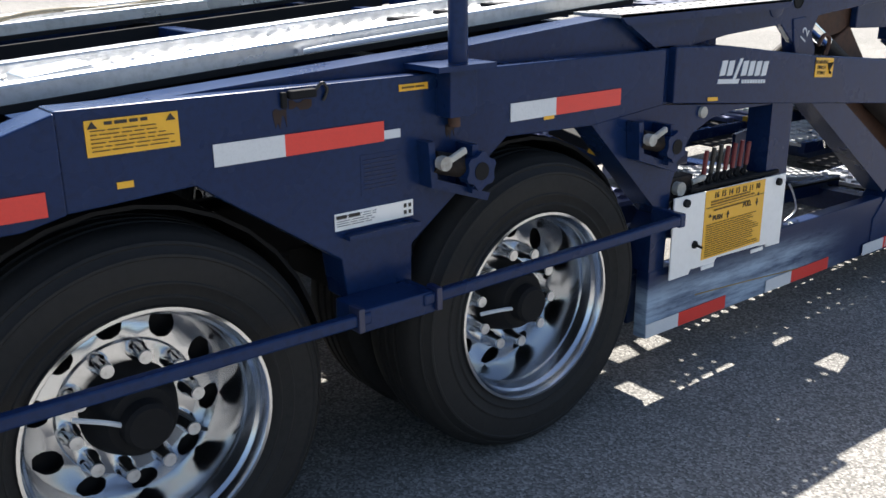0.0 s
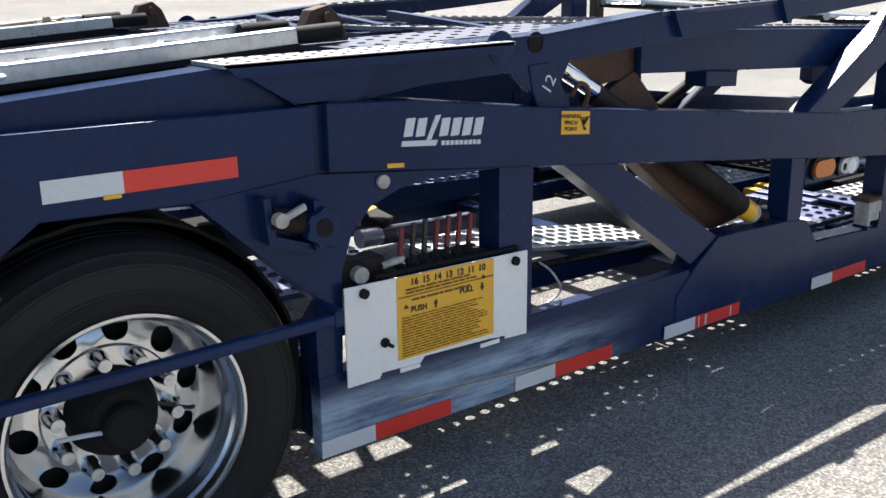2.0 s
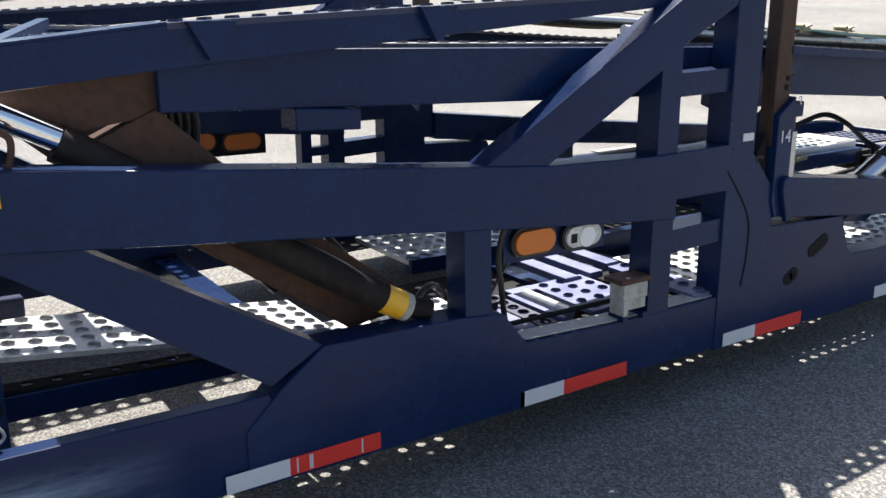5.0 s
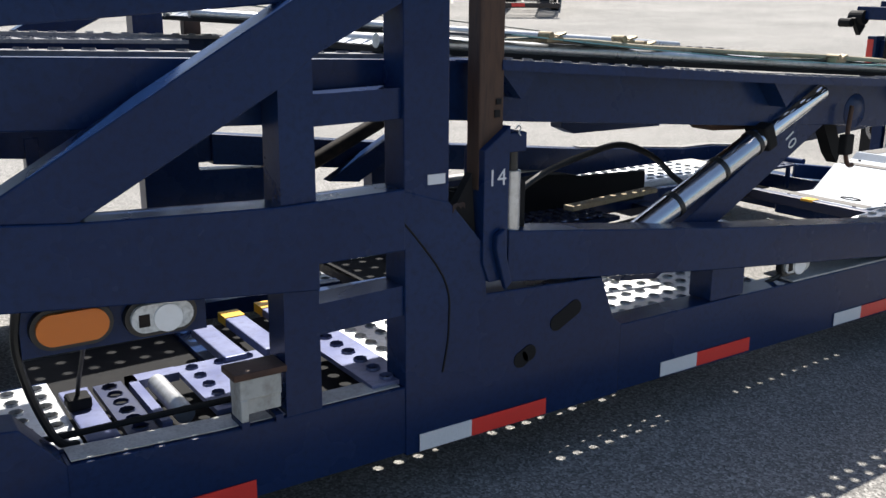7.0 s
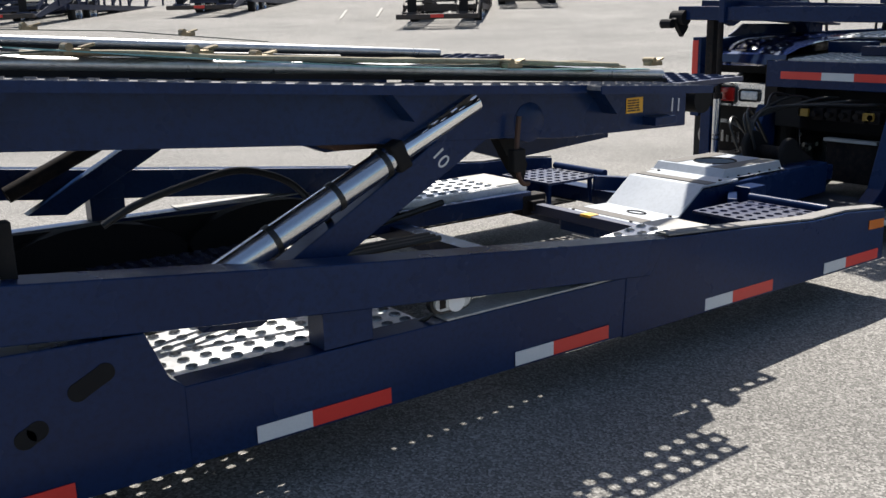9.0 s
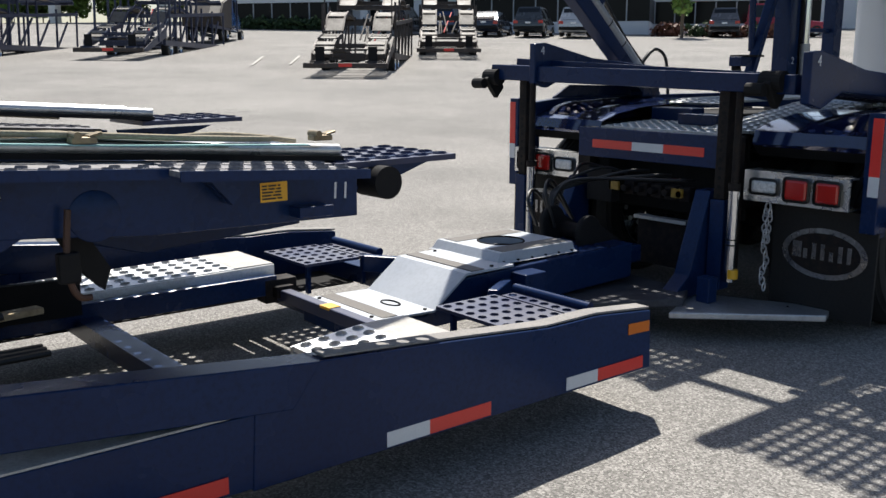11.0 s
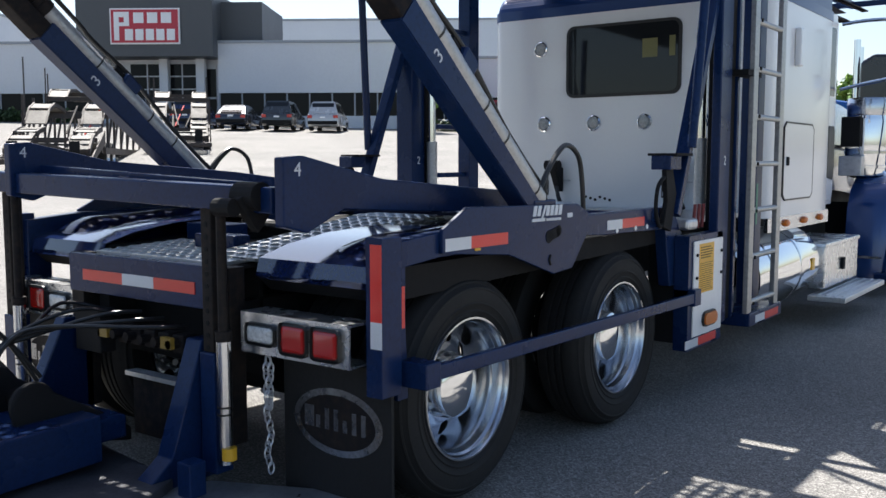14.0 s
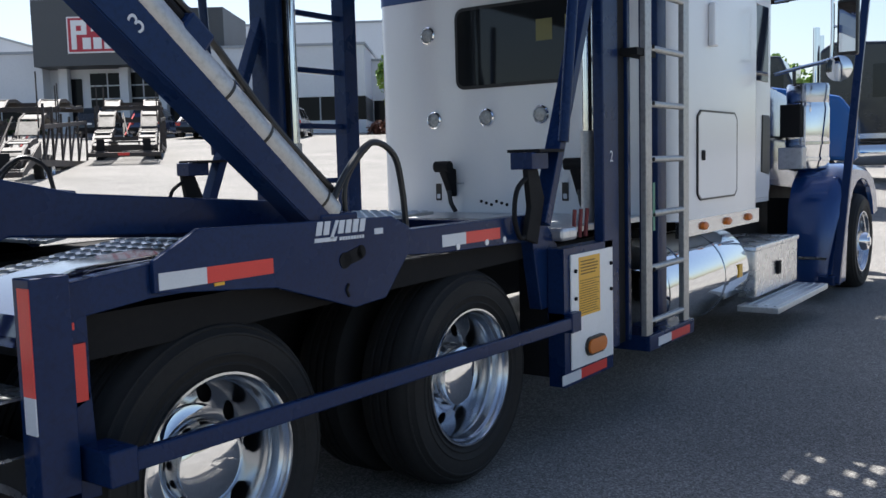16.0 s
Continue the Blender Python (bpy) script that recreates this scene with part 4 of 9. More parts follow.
part("seam", sweep(B(), [(3.85, -0.004, 0.945), (3.88, -0.005, 0.92), (4.05, -0.006, 0.70), (4.07, -0.006, 0.55), (4.05, -0.006, 0.42)], 0.003, 5), BLACK, trailer)


def rust_stain(x, z, w, h, y, seed, parent=None):
    """A ragged run of rust below a fitting."""
    rnd = random.Random(seed)
    up = [(x - w / 2 + w * i / 6, z + rnd.uniform(-0.004, 0.004)) for i in range(7)]
    low = [(x + w / 2 - w * i / 6, z - h * rnd.uniform(0.25, 1.0)) for i in range(7)]
    part("rust_stain", prism(B(), up + low, y - 0.0012, y + 0.0005), STAIN, parent or trailer, "brown rust run")


rust_stain(-0.755, 1.165, 0.035, 0.05, 0.0, 1)
rust_stain(-0.70, 1.18, 0.06, 0.03, 0.0, 2)
rust_stain(-0.255, 1.075, 0.03, 0.04, 0.0, 3)
rust_stain(4.10, 0.90, 0.04, 0.03, -0.006, 7)


# ---- decks of the trailer ----
def tread_track(parent, x0, x1, zf, ya, yb, name="deck_track", seed=1, rails=True, round_rail=False):
    """A wheel track: two aluminium rails with a saw-toothed tread strip between them. zf gives the height along x."""
    n = max(2, int((x1 - x0) / 0.055))
    bm = B()
    rnd = random.Random(seed)
    rows = 5
    for r in range(rows):
        a = ya + 0.075 + (yb - ya - 0.15) * r / rows
        b = ya + 0.075 + (yb - ya - 0.15) * (r + 1) / rows - 0.012
        for i in range(n):
            xa, xb = x0 + (x1 - x0) * i / n, x0 + (x1 - x0) * (i + 1) / n
            za, zb = zf(xa), zf(xb)
            xm = xa + (xb - xa) * (0.5 if r % 2 else 0.75)
            zm = (za + zb) / 2 + 0.010 + rnd.uniform(0, 0.005)
            v = [bm.verts.new(q) for q in ((xa, a, za), (xb, a, zb), (xb, b, zb), (xa, b, za), (xm, a + 0.006, zm), (xm, b - 0.006, zm))]
            for q in ((0, 4, 5, 3), (4, 1, 2, 5), (0, 1, 4), (3, 5, 2)):
                bm.faces.new([v[k] for k in q])
    t = part(name, bm, ALU, parent, "worn aluminium tread strip")
    part("track_bed", prism(B(), [(x0, zf(x0) - 0.004), (x1, zf(x1) - 0.004), (x1, zf(x1) - 0.02), (x0, zf(x0) - 0.02)], ya, yb), BLACK, t)
    if rails:
        for y in (ya + 0.02, yb - 0.05):
            bm = B()
            if round_rail:
                rod(bm, (x0, y + 0.015, zf(x0) + 0.012), (x1, y + 0.015, zf(x1) + 0.012), 0.021, 14)
            else:
                bar(bm, (x0, y + 0.015, zf(x0) + 0.012), (x1, y + 0.015, zf(x1) + 0.012), 0.052, 0.055, 0.008)
            part("side_rail", bm, DULL_ALU, t, smooth=round_rail)
    return t


def lin(p, q):
    return lambda x: p[1] + (q[1] - p[1]) * (x - p[0]) / (q[0] - p[0])


ARM12 = [(-1.3, 1.19), (-0.15, 1.262), (0.44, 1.312), (0.77, 1.315), (1.49, 1.347), (2.03, 1.40), (3.07, 1.443), (3.92, 1.475), (3.92, 1.44), (2.87, 1.357), (2.06, 1.30), (1.60, 1.262), (1.55, 1.17), (1.44, 1.17),
         (1.35, 1.242), (1.03, 1.225), (0.77, 1.192), (0.5, 1.17), (-1.3, 1.09)]
BEAM11 = [(2.02, 1.34), (4.13, 1.272), (5.52, 1.172), (6.91, 1.094), (6.91, 0.94), (6.23, 0.95), (5.95, 0.975), (5.5, 1.0), (4.11, 1.108), (3.2, 1.142), (2.02, 1.19)]


def deck_side(side):
    f = (lambda y: y) if side == 0 else mirror_y
    def pr(pts, a, b, bev=0.004):
        a, b = f(a), f(b)
        return prism(B(), pts, min(a, b), max(a, b), bev)
    part("deck_arm", pr(ARM12, 0.055, 0.085), BLUE, trailer)
    part("arm_flange", pr([(-1.3, 1.194), (-0.15, 1.266), (0.44, 1.316), (0.77, 1.319), (1.49, 1.351), (2.03, 1.404), (2.03, 1.398), (1.49, 1.345), (0.77, 1.313), (0.44, 1.308), (-0.15, 1.258), (-1.3, 1.188)], 0.05, 0.16, 0.0), BLUE, trailer)
    ya, yb = sorted((f(0.052), f(0.14)))
    part("arm_walkway", perforated(B(), (2.03, ya, 1.402), (1.18, 0, 0.047), (0, yb - ya, 0), 17, 1, 0.006, 0.26), BLUE_DUSTY, trailer, "perforated dusty blue walkway")
    ya, yb = sorted((f(0.052), f(0.10)))
    part("arm_walkway", perforated(B(), (3.21, ya, 1.449), (0.71, 0, 0.028), (0, yb - ya, 0), 11, 1, 0.006, 0.30), BLUE_DUSTY, trailer, "perforated dusty blue walkway")
    ya, yb = sorted((f(0.0), f(0.19)))
    st = part("arm_step", perforated(B(), (0.40, ya, 1.324), (0.92, 0, 0.014), (0, yb - ya, 0), 17, 3, 0.004, 0.13, 0.002), STEP_GRIP, trailer, "dusty perforated step plate")
    part("step_edge", pr([(0.40, 1.322), (1.32, 1.336), (1.30, 1.306), (0.44, 1.290)], 0.0, 0.012, 0.0), BLUE, st)
    part("arm_gusset", pr([(0.46, 1.296), (0.86, 1.300), (0.78, 1.20), (0.60, 1.21)], 0.02, 0.05, 0.0), BLUE, trailer)
    for x, z in ((2.13, 1.405), (2.76, 1.43)):
        part("web_gusset", pr([(x - 0.06, z), (x + 0.06, z), (x + 0.01, z - 0.09), (x - 0.01, z - 0.09)], 0.03, 0.054, 0.0), BLUE, trailer)
    part("deck_beam", pr(BEAM11, 0.125, 0.155), BLUE, trailer)
    # walkway on the beam: narrow at first, then widened past the web; the holes are staggered
    ya, yb = sorted((f(0.255), f(0.34)))
    part("beam_flange", perforated(B(), (2.02, ya, 1.348), (2.23, 0, -0.072), (0, yb - ya, 0), 30, 1, 0.006, 0.22), DUSTY_GRIP, trailer, "dusty perforated walkway on the beam")
    # hole size sets the sun let through: little on the near side, dots on the far
    ya, yb = sorted((f(0.345), f(0.66)))
    part("deck_shade_pan", perforated(B(), (2.05, ya, 1.315), (1.95, 0, -0.045), (0, yb - ya, 0), 24, 4, 0.006, 0.10 if side == 0 else 0.28), DUSTY_GRIP, trailer, "dusty punched deck plate")
    for (xa, za), (xb, zb), rows in (((4.25, 1.268), (5.52, 1.178), 2), ((5.52, 1.178), (6.24, 1.138), 2), ((6.24, 1.138), (6.83, 1.105), 4)):
        w, edge = (0.067, -0.06) if rows == 4 else (0.0475, 0.012)
        for r in range(rows):
            ya, yb = sorted((f(edge + w * r), f(edge + w * (r + 1))))
            o = 0.036 if r % 2 else 0.0
            part("beam_flange", perforated(B(), (xa + o, ya, za + 0.004), (xb - xa - 0.036, 0, zb - za), (0, yb - ya, 0), round((xb - xa - 0.036) / 0.0725), 1, 0.006, 0.31), DUSTY_GRIP, trailer, "dusty perforated walkway on the beam")
        ya, yb = sorted((f(edge + w * rows), f(0.30)))
        part("beam_top", prism(B(), [(xa, za + 0.004), (xb, zb + 0.004), (xb, zb - 0.008), (xa, za - 0.008)], ya, yb), DUSTY_GRIP, trailer)
        part("flange_lip", pr([(xa, za + 0.006), (xb, zb + 0.006), (xb, zb - 0.022), (xa, za - 0.022)], edge - 0.006, edge + 0.001, 0.0), BLUE, trailer)
    part("flange_gusset", slab(B(), [(4.13, f(0.20)), (4.25, f(0.012)), (4.25, f(0.32)), (4.13, f(0.32))], 1.262, 1.27), BLUE, trailer)
    for x, z in ((5.55, 1.17), (6.44, 1.125), (4.35, 1.26)):
        part("web_gusset", pr([(x - 0.09, z), (x + 0.09, z), (x, z - 0.10)], 0.05, 0.124, 0.0), BLUE, trailer)
    part("hinge_block", pr([(2.36, 1.18), (2.55, 1.165), (2.55, 1.11), (2.36, 1.12)], 0.10, 0.2), BLUE, trailer)
    # pivot boss and hole
    y0 = f(0.045)
    bm = lathe(B(), [(0.032, 0.012), (0.032, 0.007), (0.029, 0.006), (0.027, 0.009), (0.0, 0.009)], 28, Matrix.Translation((1.45, y0, 1.327)) @ Matrix.Rotation(0 if side == 0 else math.pi, 4, "Z"))
    part("pivot_bore", bm, BLACK, trailer, smooth=True)
    bm = lathe(B(), [(0.05, 0.01), (0.049, -0.001), (0.046, -0.002), (0.0, -0.002)], 28, Matrix.Translation((1.31, f(0.053), 1.318)) @ Matrix.Rotation(0 if side == 0 else math.pi, 4, "Z"))
    part("pivot_cap", bm, BLUE, trailer, smooth=True)
    # tracks of both upper decks
    ya, yb = sorted((f(0.24), f(0.70)))
    tread_track(trailer, -5.0, 0.74, lin((-1.27, 1.205), (0.64, 1.345)), ya, yb, seed=3 + side)
    ya, yb = sorted((f(0.26), f(0.66)))
    up = 0.06 * side
    tread_track(trailer, 4.02, 6.95, lin((4.13, 1.300 + up), (6.95, 1.122 + up)), ya, yb, seed=5 + side, round_rail=True)
    ya, yb = sorted((f(0.22), f(0.64)))
    perf = perforated(B(), (6.90, ya, 1.098 + up), (0.50, 0, 0.006), (0, yb - ya, 0), 6, 5, 0.008, 0.30)
    part("end_tray", perf, BLUE_DUSTY, trailer, "perforated dusty blue end tray")
    part("tray_rib", pr([(6.91, 1.10), (7.40, 1.108), (7.20, 1.04), (6.95, 0.99)], 0.27, 0.30, 0.0), BLUE, trailer)
    part("roller", rod(B(), (7.06, f(0.16), 1.03), (7.06, f(0.30), 1.03), 0.055, 24), BLACK, trailer, smooth=True)
    # lower wheel tracks with punched holes
    ya, yb = sorted((f(0.13), f(0.60)))
    if side == 0:
        part("lower_track", perforated(B(), (1.36, 0.46, 0.575), (1.26, 0, -0.165), (0, 0.36, 0), 18, 5, 0.006, 0.28), ALU, trailer, "perforated aluminium wheel track")
        part("lower_track", perforated(B(), (0.78, 0.60, 0.50), (0.56, 0, -0.01), (0, 0.46, 0), 7, 5, 0.008, 0.27), LILAC, trailer, "worn blue-grey wheel track")
        part("track_tube", bar(B(), (0.75, 0.40, 0.44), (2.60, 0.44, 0.385), 0.05, 0.075, 0.006), BLUE, trailer)
        part("edge_track", perforated(B(), (1.42, 0.40, 0.475), (1.16, 0, -0.06), (0, 0.06, 0), 15, 1, 0.004, 0.30, 0.002), BLACK, trailer, "narrow dark perforated plate")
    for a, b, za, zb in (((0.80, 2.55, 0.40, 0.385),) if side else ()) + ((2.62, 3.12, 0.385, 0.385), (3.99, 4.66, 0.395, 0.385), (4.665, 5.60, 0.385, 0.40)):
        nu = max(3, int((b - a) / 0.068))
        pan, p0 = 0.395 if b < 3.8 else 0.46, 0.11 if a < 4.6 else 0.262
        part("lower_track", perforated(B(), (a, ya, za), (b - a, 0, zb - za), (0, yb - ya, 0), nu, 7, 0.006, 0.28), ALU, trailer, "perforated aluminium wheel track")
        # added black sheet under the track: stops sun through all but the inner hole rows
        part("track_shade_pan", slab(B(), [(a, f(p0)), (b, f(p0)), (b, f(pan)), (a, f(pan))], za - 0.05, za - 0.045), BLACK, trailer)
        for q in (0.60, 0.16):
            part("track_tube", bar(B(), (a, f(q), za - 0.03), (b, f(q), zb - 0.03), 0.04, 0.05), BLUE, trailer)
    ya, yb = sorted((f(0.30), f(0.69)))
    x0, z0, nu = (6.98, 0.355, 4) if side == 0 else (5.50, 0.400, 22)
    part("front_track", perforated(B(), (x0, ya, z0), (7.30 - x0, 0, (0.385 if side == 0 else 0.424) - z0), (0, yb - ya, 0), nu, 5, 0.008, 0.29), ALU, trailer, "perforated aluminium wheel track")
    zt = 0.385 if side == 0 else 0.426
    part("track_grip", slab(B(), [(7.30, ya), (7.515, ya), (7.515, yb), (7.30, yb)], zt - 0.012, zt), SAND, trailer, "worn grey grip plate")
    part("track_lip", bar(B(), (x0, f(0.69), z0 - 0.035), (7.515, f(0.69), zt - 0.035), 0.02, 0.06), ALU, trailer)
    ya, yb = sorted((f(0.25), f(0.70)))
    part("step_tray", perforated(B(), (7.70, ya, 0.392), (0.34, 0, 0), (0, yb - ya, 0), 5, 6, 0.006, 0.27, 0.003), BLUE_DUSTY, trailer, "perforated dark blue step tray")
    part("step_tray", perforated(B(), (8.06, ya + 0.02, 0.390), (0.075, 0, 0), (0, yb - ya - 0.05, 0), 1, 6, 0.006, 0.30, 0.003), BLUE_DUSTY, trailer)
    part("tray_tube", rod(B(), (8.175, f(0.24), 0.400), (8.175, f(0.70), 0.400), 0.023, 14), BLUE, trailer, smooth=True)
    for xx in (7.75, 8.10):
        part("tray_leg", bar(B(), (xx, f(0.64), 0.39), (xx, f(0.64), 0.22), 0.022, 0.022), BLUE, trailer)
    part("tray_arm", bar(B(), (8.05, f(0.72), 0.36), (8.36, f(0.95), 0.33), 0.05, 0.09, 0.006), BLUE, trailer)
    # sliding section: cross rails with yellow ends, a punched plate and a roller in its opening
    for x, y0, y1, yel in ((3.61, 0.42, 0.72, False), (3.735, 0.42, 0.75, True), (3.875, 0.48, 0.78, True)):
        a, b = sorted((f(y0), f(y1)))
        part("slide_rail", box(B(), x - 0.034, x + 0.034, a, b, 0.395, 0.424, 0.004), LILAC, trailer, "worn pale slide rail")
        if yel:
            a, b = sorted((f(y1), f(y1 + 0.07)))
            part("slide_mark", box(B(), x - 0.034, x + 0.034, a, b, 0.395, 0.426), YELLOW, trailer, "yellow painted mark")
    ya, yb = sorted((f(0.12), f(0.47)))
    part("slide_plate", perforated(B(), (3.44, ya, 0.408), (0.25, 0, 0), (0, yb - ya, 0), 3, 5, 0.006, 0.25), LILAC, trailer, "worn pale punched plate")
    part("slide_strip", box(B(), 3.125, 3.20, ya, yb, 0.392, 0.404, 0.003), LILAC, trailer, "scraped pale strip")
    part("slide_strip", perforated(B(), (3.215, ya, 0.400), (0.075, 0, 0), (0, yb - ya, 0), 1, 6, 0.006, 0.34, 0.004), BLUE_DUSTY, trailer, "dark strip with dimpled holes")
    part("slide_frame", box(B(), 3.30, 3.325, ya, yb, 0.385, 0.410), LILAC, trailer)
    part("slide_frame", box(B(), 3.30, 3.44, *sorted((f(0.42), f(0.47))), 0.385, 0.410), LILAC, trailer)
    ya, yb = sorted((f(0.03), f(0.48)))
    part("slide_plate", perforated(B(), (3.845, ya, 0.412), (0.13, 0, 0), (0, yb - ya, 0), 1, 6, 0.006, 0.27, 0.007), LILAC, trailer, "worn pale plate with dimpled holes")
    # black sheet under the slide plates closes their gaps from below
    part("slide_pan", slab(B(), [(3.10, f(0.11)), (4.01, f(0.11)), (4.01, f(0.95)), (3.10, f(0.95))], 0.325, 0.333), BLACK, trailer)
    part("roller_tube", rod(B(), (3.37, f(0.16), 0.40), (3.37, f(0.40), 0.40), 0.026, 14), DULL_ALU, trailer, smooth=True)


deck_side(0)
deck_side(1)

# lift cylinder of the rear deck, under its rusty cover
bm = prism(B(), [(1.86, 1.13), (2.02, 1.20), (2.33, 0.90), (2.78, 0.56), (2.52, 0.53), (2.06, 0.86)], 0.15, 0.24, 0.006)
part("lift_cover", bm, RUST, trailer, "rusty steel lift cover")
c12 = part("lift_cylinder", rod(B(), (1.57, 0.12, 1.262), (1.78, 0.12, 1.15), 0.030, 24), CHROME, trailer, "chrome lift cylinder", True)
part("sleeve", rod(B(), (1.78, 0.135, 1.14), (2.575, 0.062, 0.640), 0.046, 24), GRIMY, c12, smooth=True)
part("end_cap", rod(B(), (2.575, 0.062, 0.640), (2.635, 0.058, 0.606), 0.043, 20), YELLOW, c12, "yellow end label", True)
part("end_ring", rod(B(), (2.635, 0.058, 0.606), (2.655, 0.057, 0.595), 0.042, 20), SOCKET, c12, "pale end ring", True)
part("fitting", rod(B(), (2.655, 0.057, 0.600), (2.73, 0.055, 0.575), 0.030, 14), GRIMY, c12, smooth=True)
part("fitting_hose", sweep(B(), [(2.70, 0.08, 0.60), (2.76, 0.10, 0.63), (2.84, 0.16, 0.58), (2.97, 0.2, 0.45)], 0.010), HOSE, c12, smooth=True)
lk = part("lift_link", prism(B(), [(1.42, 1.26), (1.51, 1.265), (1.59, 1.15), (1.60, 1.04), (1.50, 1.04), (1.44, 1.17)], 0.05, 0.105, 0.004), BLUE, trailer)
text("12", 0.062, facing(1.505, 0.0485, 1.195, 60), PALE, lk, "number_decal")
part("hook", sweep(B(), [(1.60, 0.045, 1.15), (1.63, 0.04, 1.19), (1.67, 0.04, 1.17), (1.66, 0.045, 1.11), (1.62, 0.045, 1.09)], 0.008), RUST, trailer, smooth=True)
part("lift_plate", prism(B(), [(1.60, 1.25), (2.15, 1.30), (2.15, 1.20), (1.85, 1.16)], 0.16, 0.2, 0.0), RUST, trailer, "rusty steel plate")
for k in range(4):
    part("hydraulic_hose", sweep(B(), [(2.0 + 0.03 * k, 0.2, 1.30), (2.08 + 0.02 * k, 0.24, 1.16), (2.02 + 0.05 * k, 0.26, 1.0), (2.15 + 0.1 * k, 0.3, 0.85), (2.4 + 0.1 * k, 0.4, 0.60)], 0.012), HOSE, trailer, smooth=True)

# far side lift and number plates
part("lift_cover", prism(B(), [(1.66, 1.17), (1.86, 1.26), (2.48, 0.80), (2.83, 0.49), (2.47, 0.47), (2.04, 0.86)], 2.24, 2.34, 0.006), RUST, trailer)
tb = part("rear_cross_beam", prism(B(), [(0.70, 0.60), (1.78, 0.538), (2.75, 0.50), (2.75, 0.43), (2.2, 0.40), (1.6, 0.40), (1.1, 0.42), (0.70, 0.46)], 1.66, 1.72, 0.004), BLUE, trailer)
part("far_tread", perforated(B(), (1.79, 1.665, 0.538), (1.0, 0, -0.04), (0, 0.44, 0), 14, 6, 0.006, 0.25), LILAC, trailer, "worn perforated plate on the far side")
text("15", 0.072, facing(1.59, 1.6585, 0.513, -3), PALE, tb, "number_decal")
for (xa, ya, za), (xb, yb, zb), (xm, ym, zm) in (((1.18, 1.04, 0.75), (1.34, 0.74, 0.63), (1.288, 0.84, 0.671)), ((1.16, 1.34, 0.665), (1.30, 1.02, 0.545), (1.246, 1.145, 0.592))):
    sk = part("skid_block", bar(B(), (xa, ya, za), (xb, yb, zb), 0.105, 0.05, 0.008), RUBBER, trailer)
    d0 = (Vector((xb, yb, zb)) - Vector((xa, ya, za))).normalized() * 0.04
    c0 = Vector((xa, ya, za)).lerp(Vector((xb, yb, zb)), 0.66)
    part("skid_mark", bar(B(), c0 - d0, c0 + d0, 0.108, 0.053), YELLOW, sk, "yellow mark")
part("tie_tube", bar(B(), (1.28, 0.72, 0.60), (1.75, 0.74, 0.585), 0.05, 0.06, 0.006), BLUE_DUSTY, trailer)
part("tube_socket", rod(B(), (1.20, 0.715, 0.605), (1.29, 0.72, 0.602), 0.035, 14), DULL_ALU, trailer, smooth=True)
part("cable_wire", sweep(B(), [(1.43, 0.0, 0.64), (1.52, 0.03, 0.58), (1.58, 0.05, 0.50), (1.52, 0.06, 0.46)], 0.004), GALV, trailer)

# rusty mast in its blue lower plate, with the lock cylinder beside it
for y0, y1 in ((0.0, 0.09), (W - 0.09, W)):
    part("mast", prism(B(), [(4.176, 0.92), (4.258, 0.92), (4.258, 2.35), (4.176, 2.35)], y0 + 0.01, y1 - 0.02, 0.005), MAST_RUST, trailer, "rusty brown steel mast")
part("mast_slot", box(box(B(), 4.225, 4.243, 0.006, 0.012, 1.12, 1.14), 4.230, 4.246, 0.006, 0.012, 1.155, 1.17), BLACK, trailer)
bx = part("mast_foot", prism(B(), [(4.178, 0.72), (4.20, 0.66), (4.262, 0.66), (4.266, 1.098), (4.178, 1.035)], -0.014, 0.085, 0.003), BLUE, trailer)
text("14", 0.066, facing(4.222, -0.0135, 0.955, 0), PALE, bx, "number_decal")
part("mast_foot", box(B(), 4.178, 4.268, W - 0.085, W, 0.66, 1.07), BLUE, trailer)
cy = part("mast_cylinder", rod(B(), (4.303, 0.03, 0.79), (4.303, 0.03, 0.965), 0.028, 20), DULL_ALU, trailer, "bare aluminium cylinder", True)
part("piston_rod", rod(B(), (4.303, 0.03, 0.965), (4.303, 0.03, 1.02), 0.019, 14), HOSE, cy, smooth=True)
part("base_ring", rod(B(), (4.303, 0.03, 0.775), (4.303, 0.03, 0.79), 0.034, 20), SAND, cy)
part("cylinder_bracket", box(B(), 4.27, 4.335, 0.0, 0.07, 1.02, 1.075, 0.004), BLUE, trailer)
part("safety_pin", sweep(B(), [(4.290, -0.004, 1.085), (4.297, -0.008, 1.095), (4.305, -0.008, 1.088), (4.300, -0.006, 1.075), (4.307, -0.006, 1.067)], 0.002), GALV, trailer)
part("cylinder_back", box(B(), 4.325, 4.375, 0.05, 0.09, 0.78, 0.93, 0.004), BLACK, trailer)
part("latch_arm", prism(B(), [(4.212, 0.80), (4.24, 0.815), (4.248, 0.73), (4.268, 0.655), (4.245, 0.635), (4.228, 0.69), (4.208, 0.76)], -0.036, -0.015, 0.005), BLUE, trailer)
part("hinge_plate", prism(B(), [(4.09, 0.86), (4.16, 0.97), (4.18, 0.74), (4.15, 0.72)], 0.02, 0.05, 0.0), BLACK, trailer)

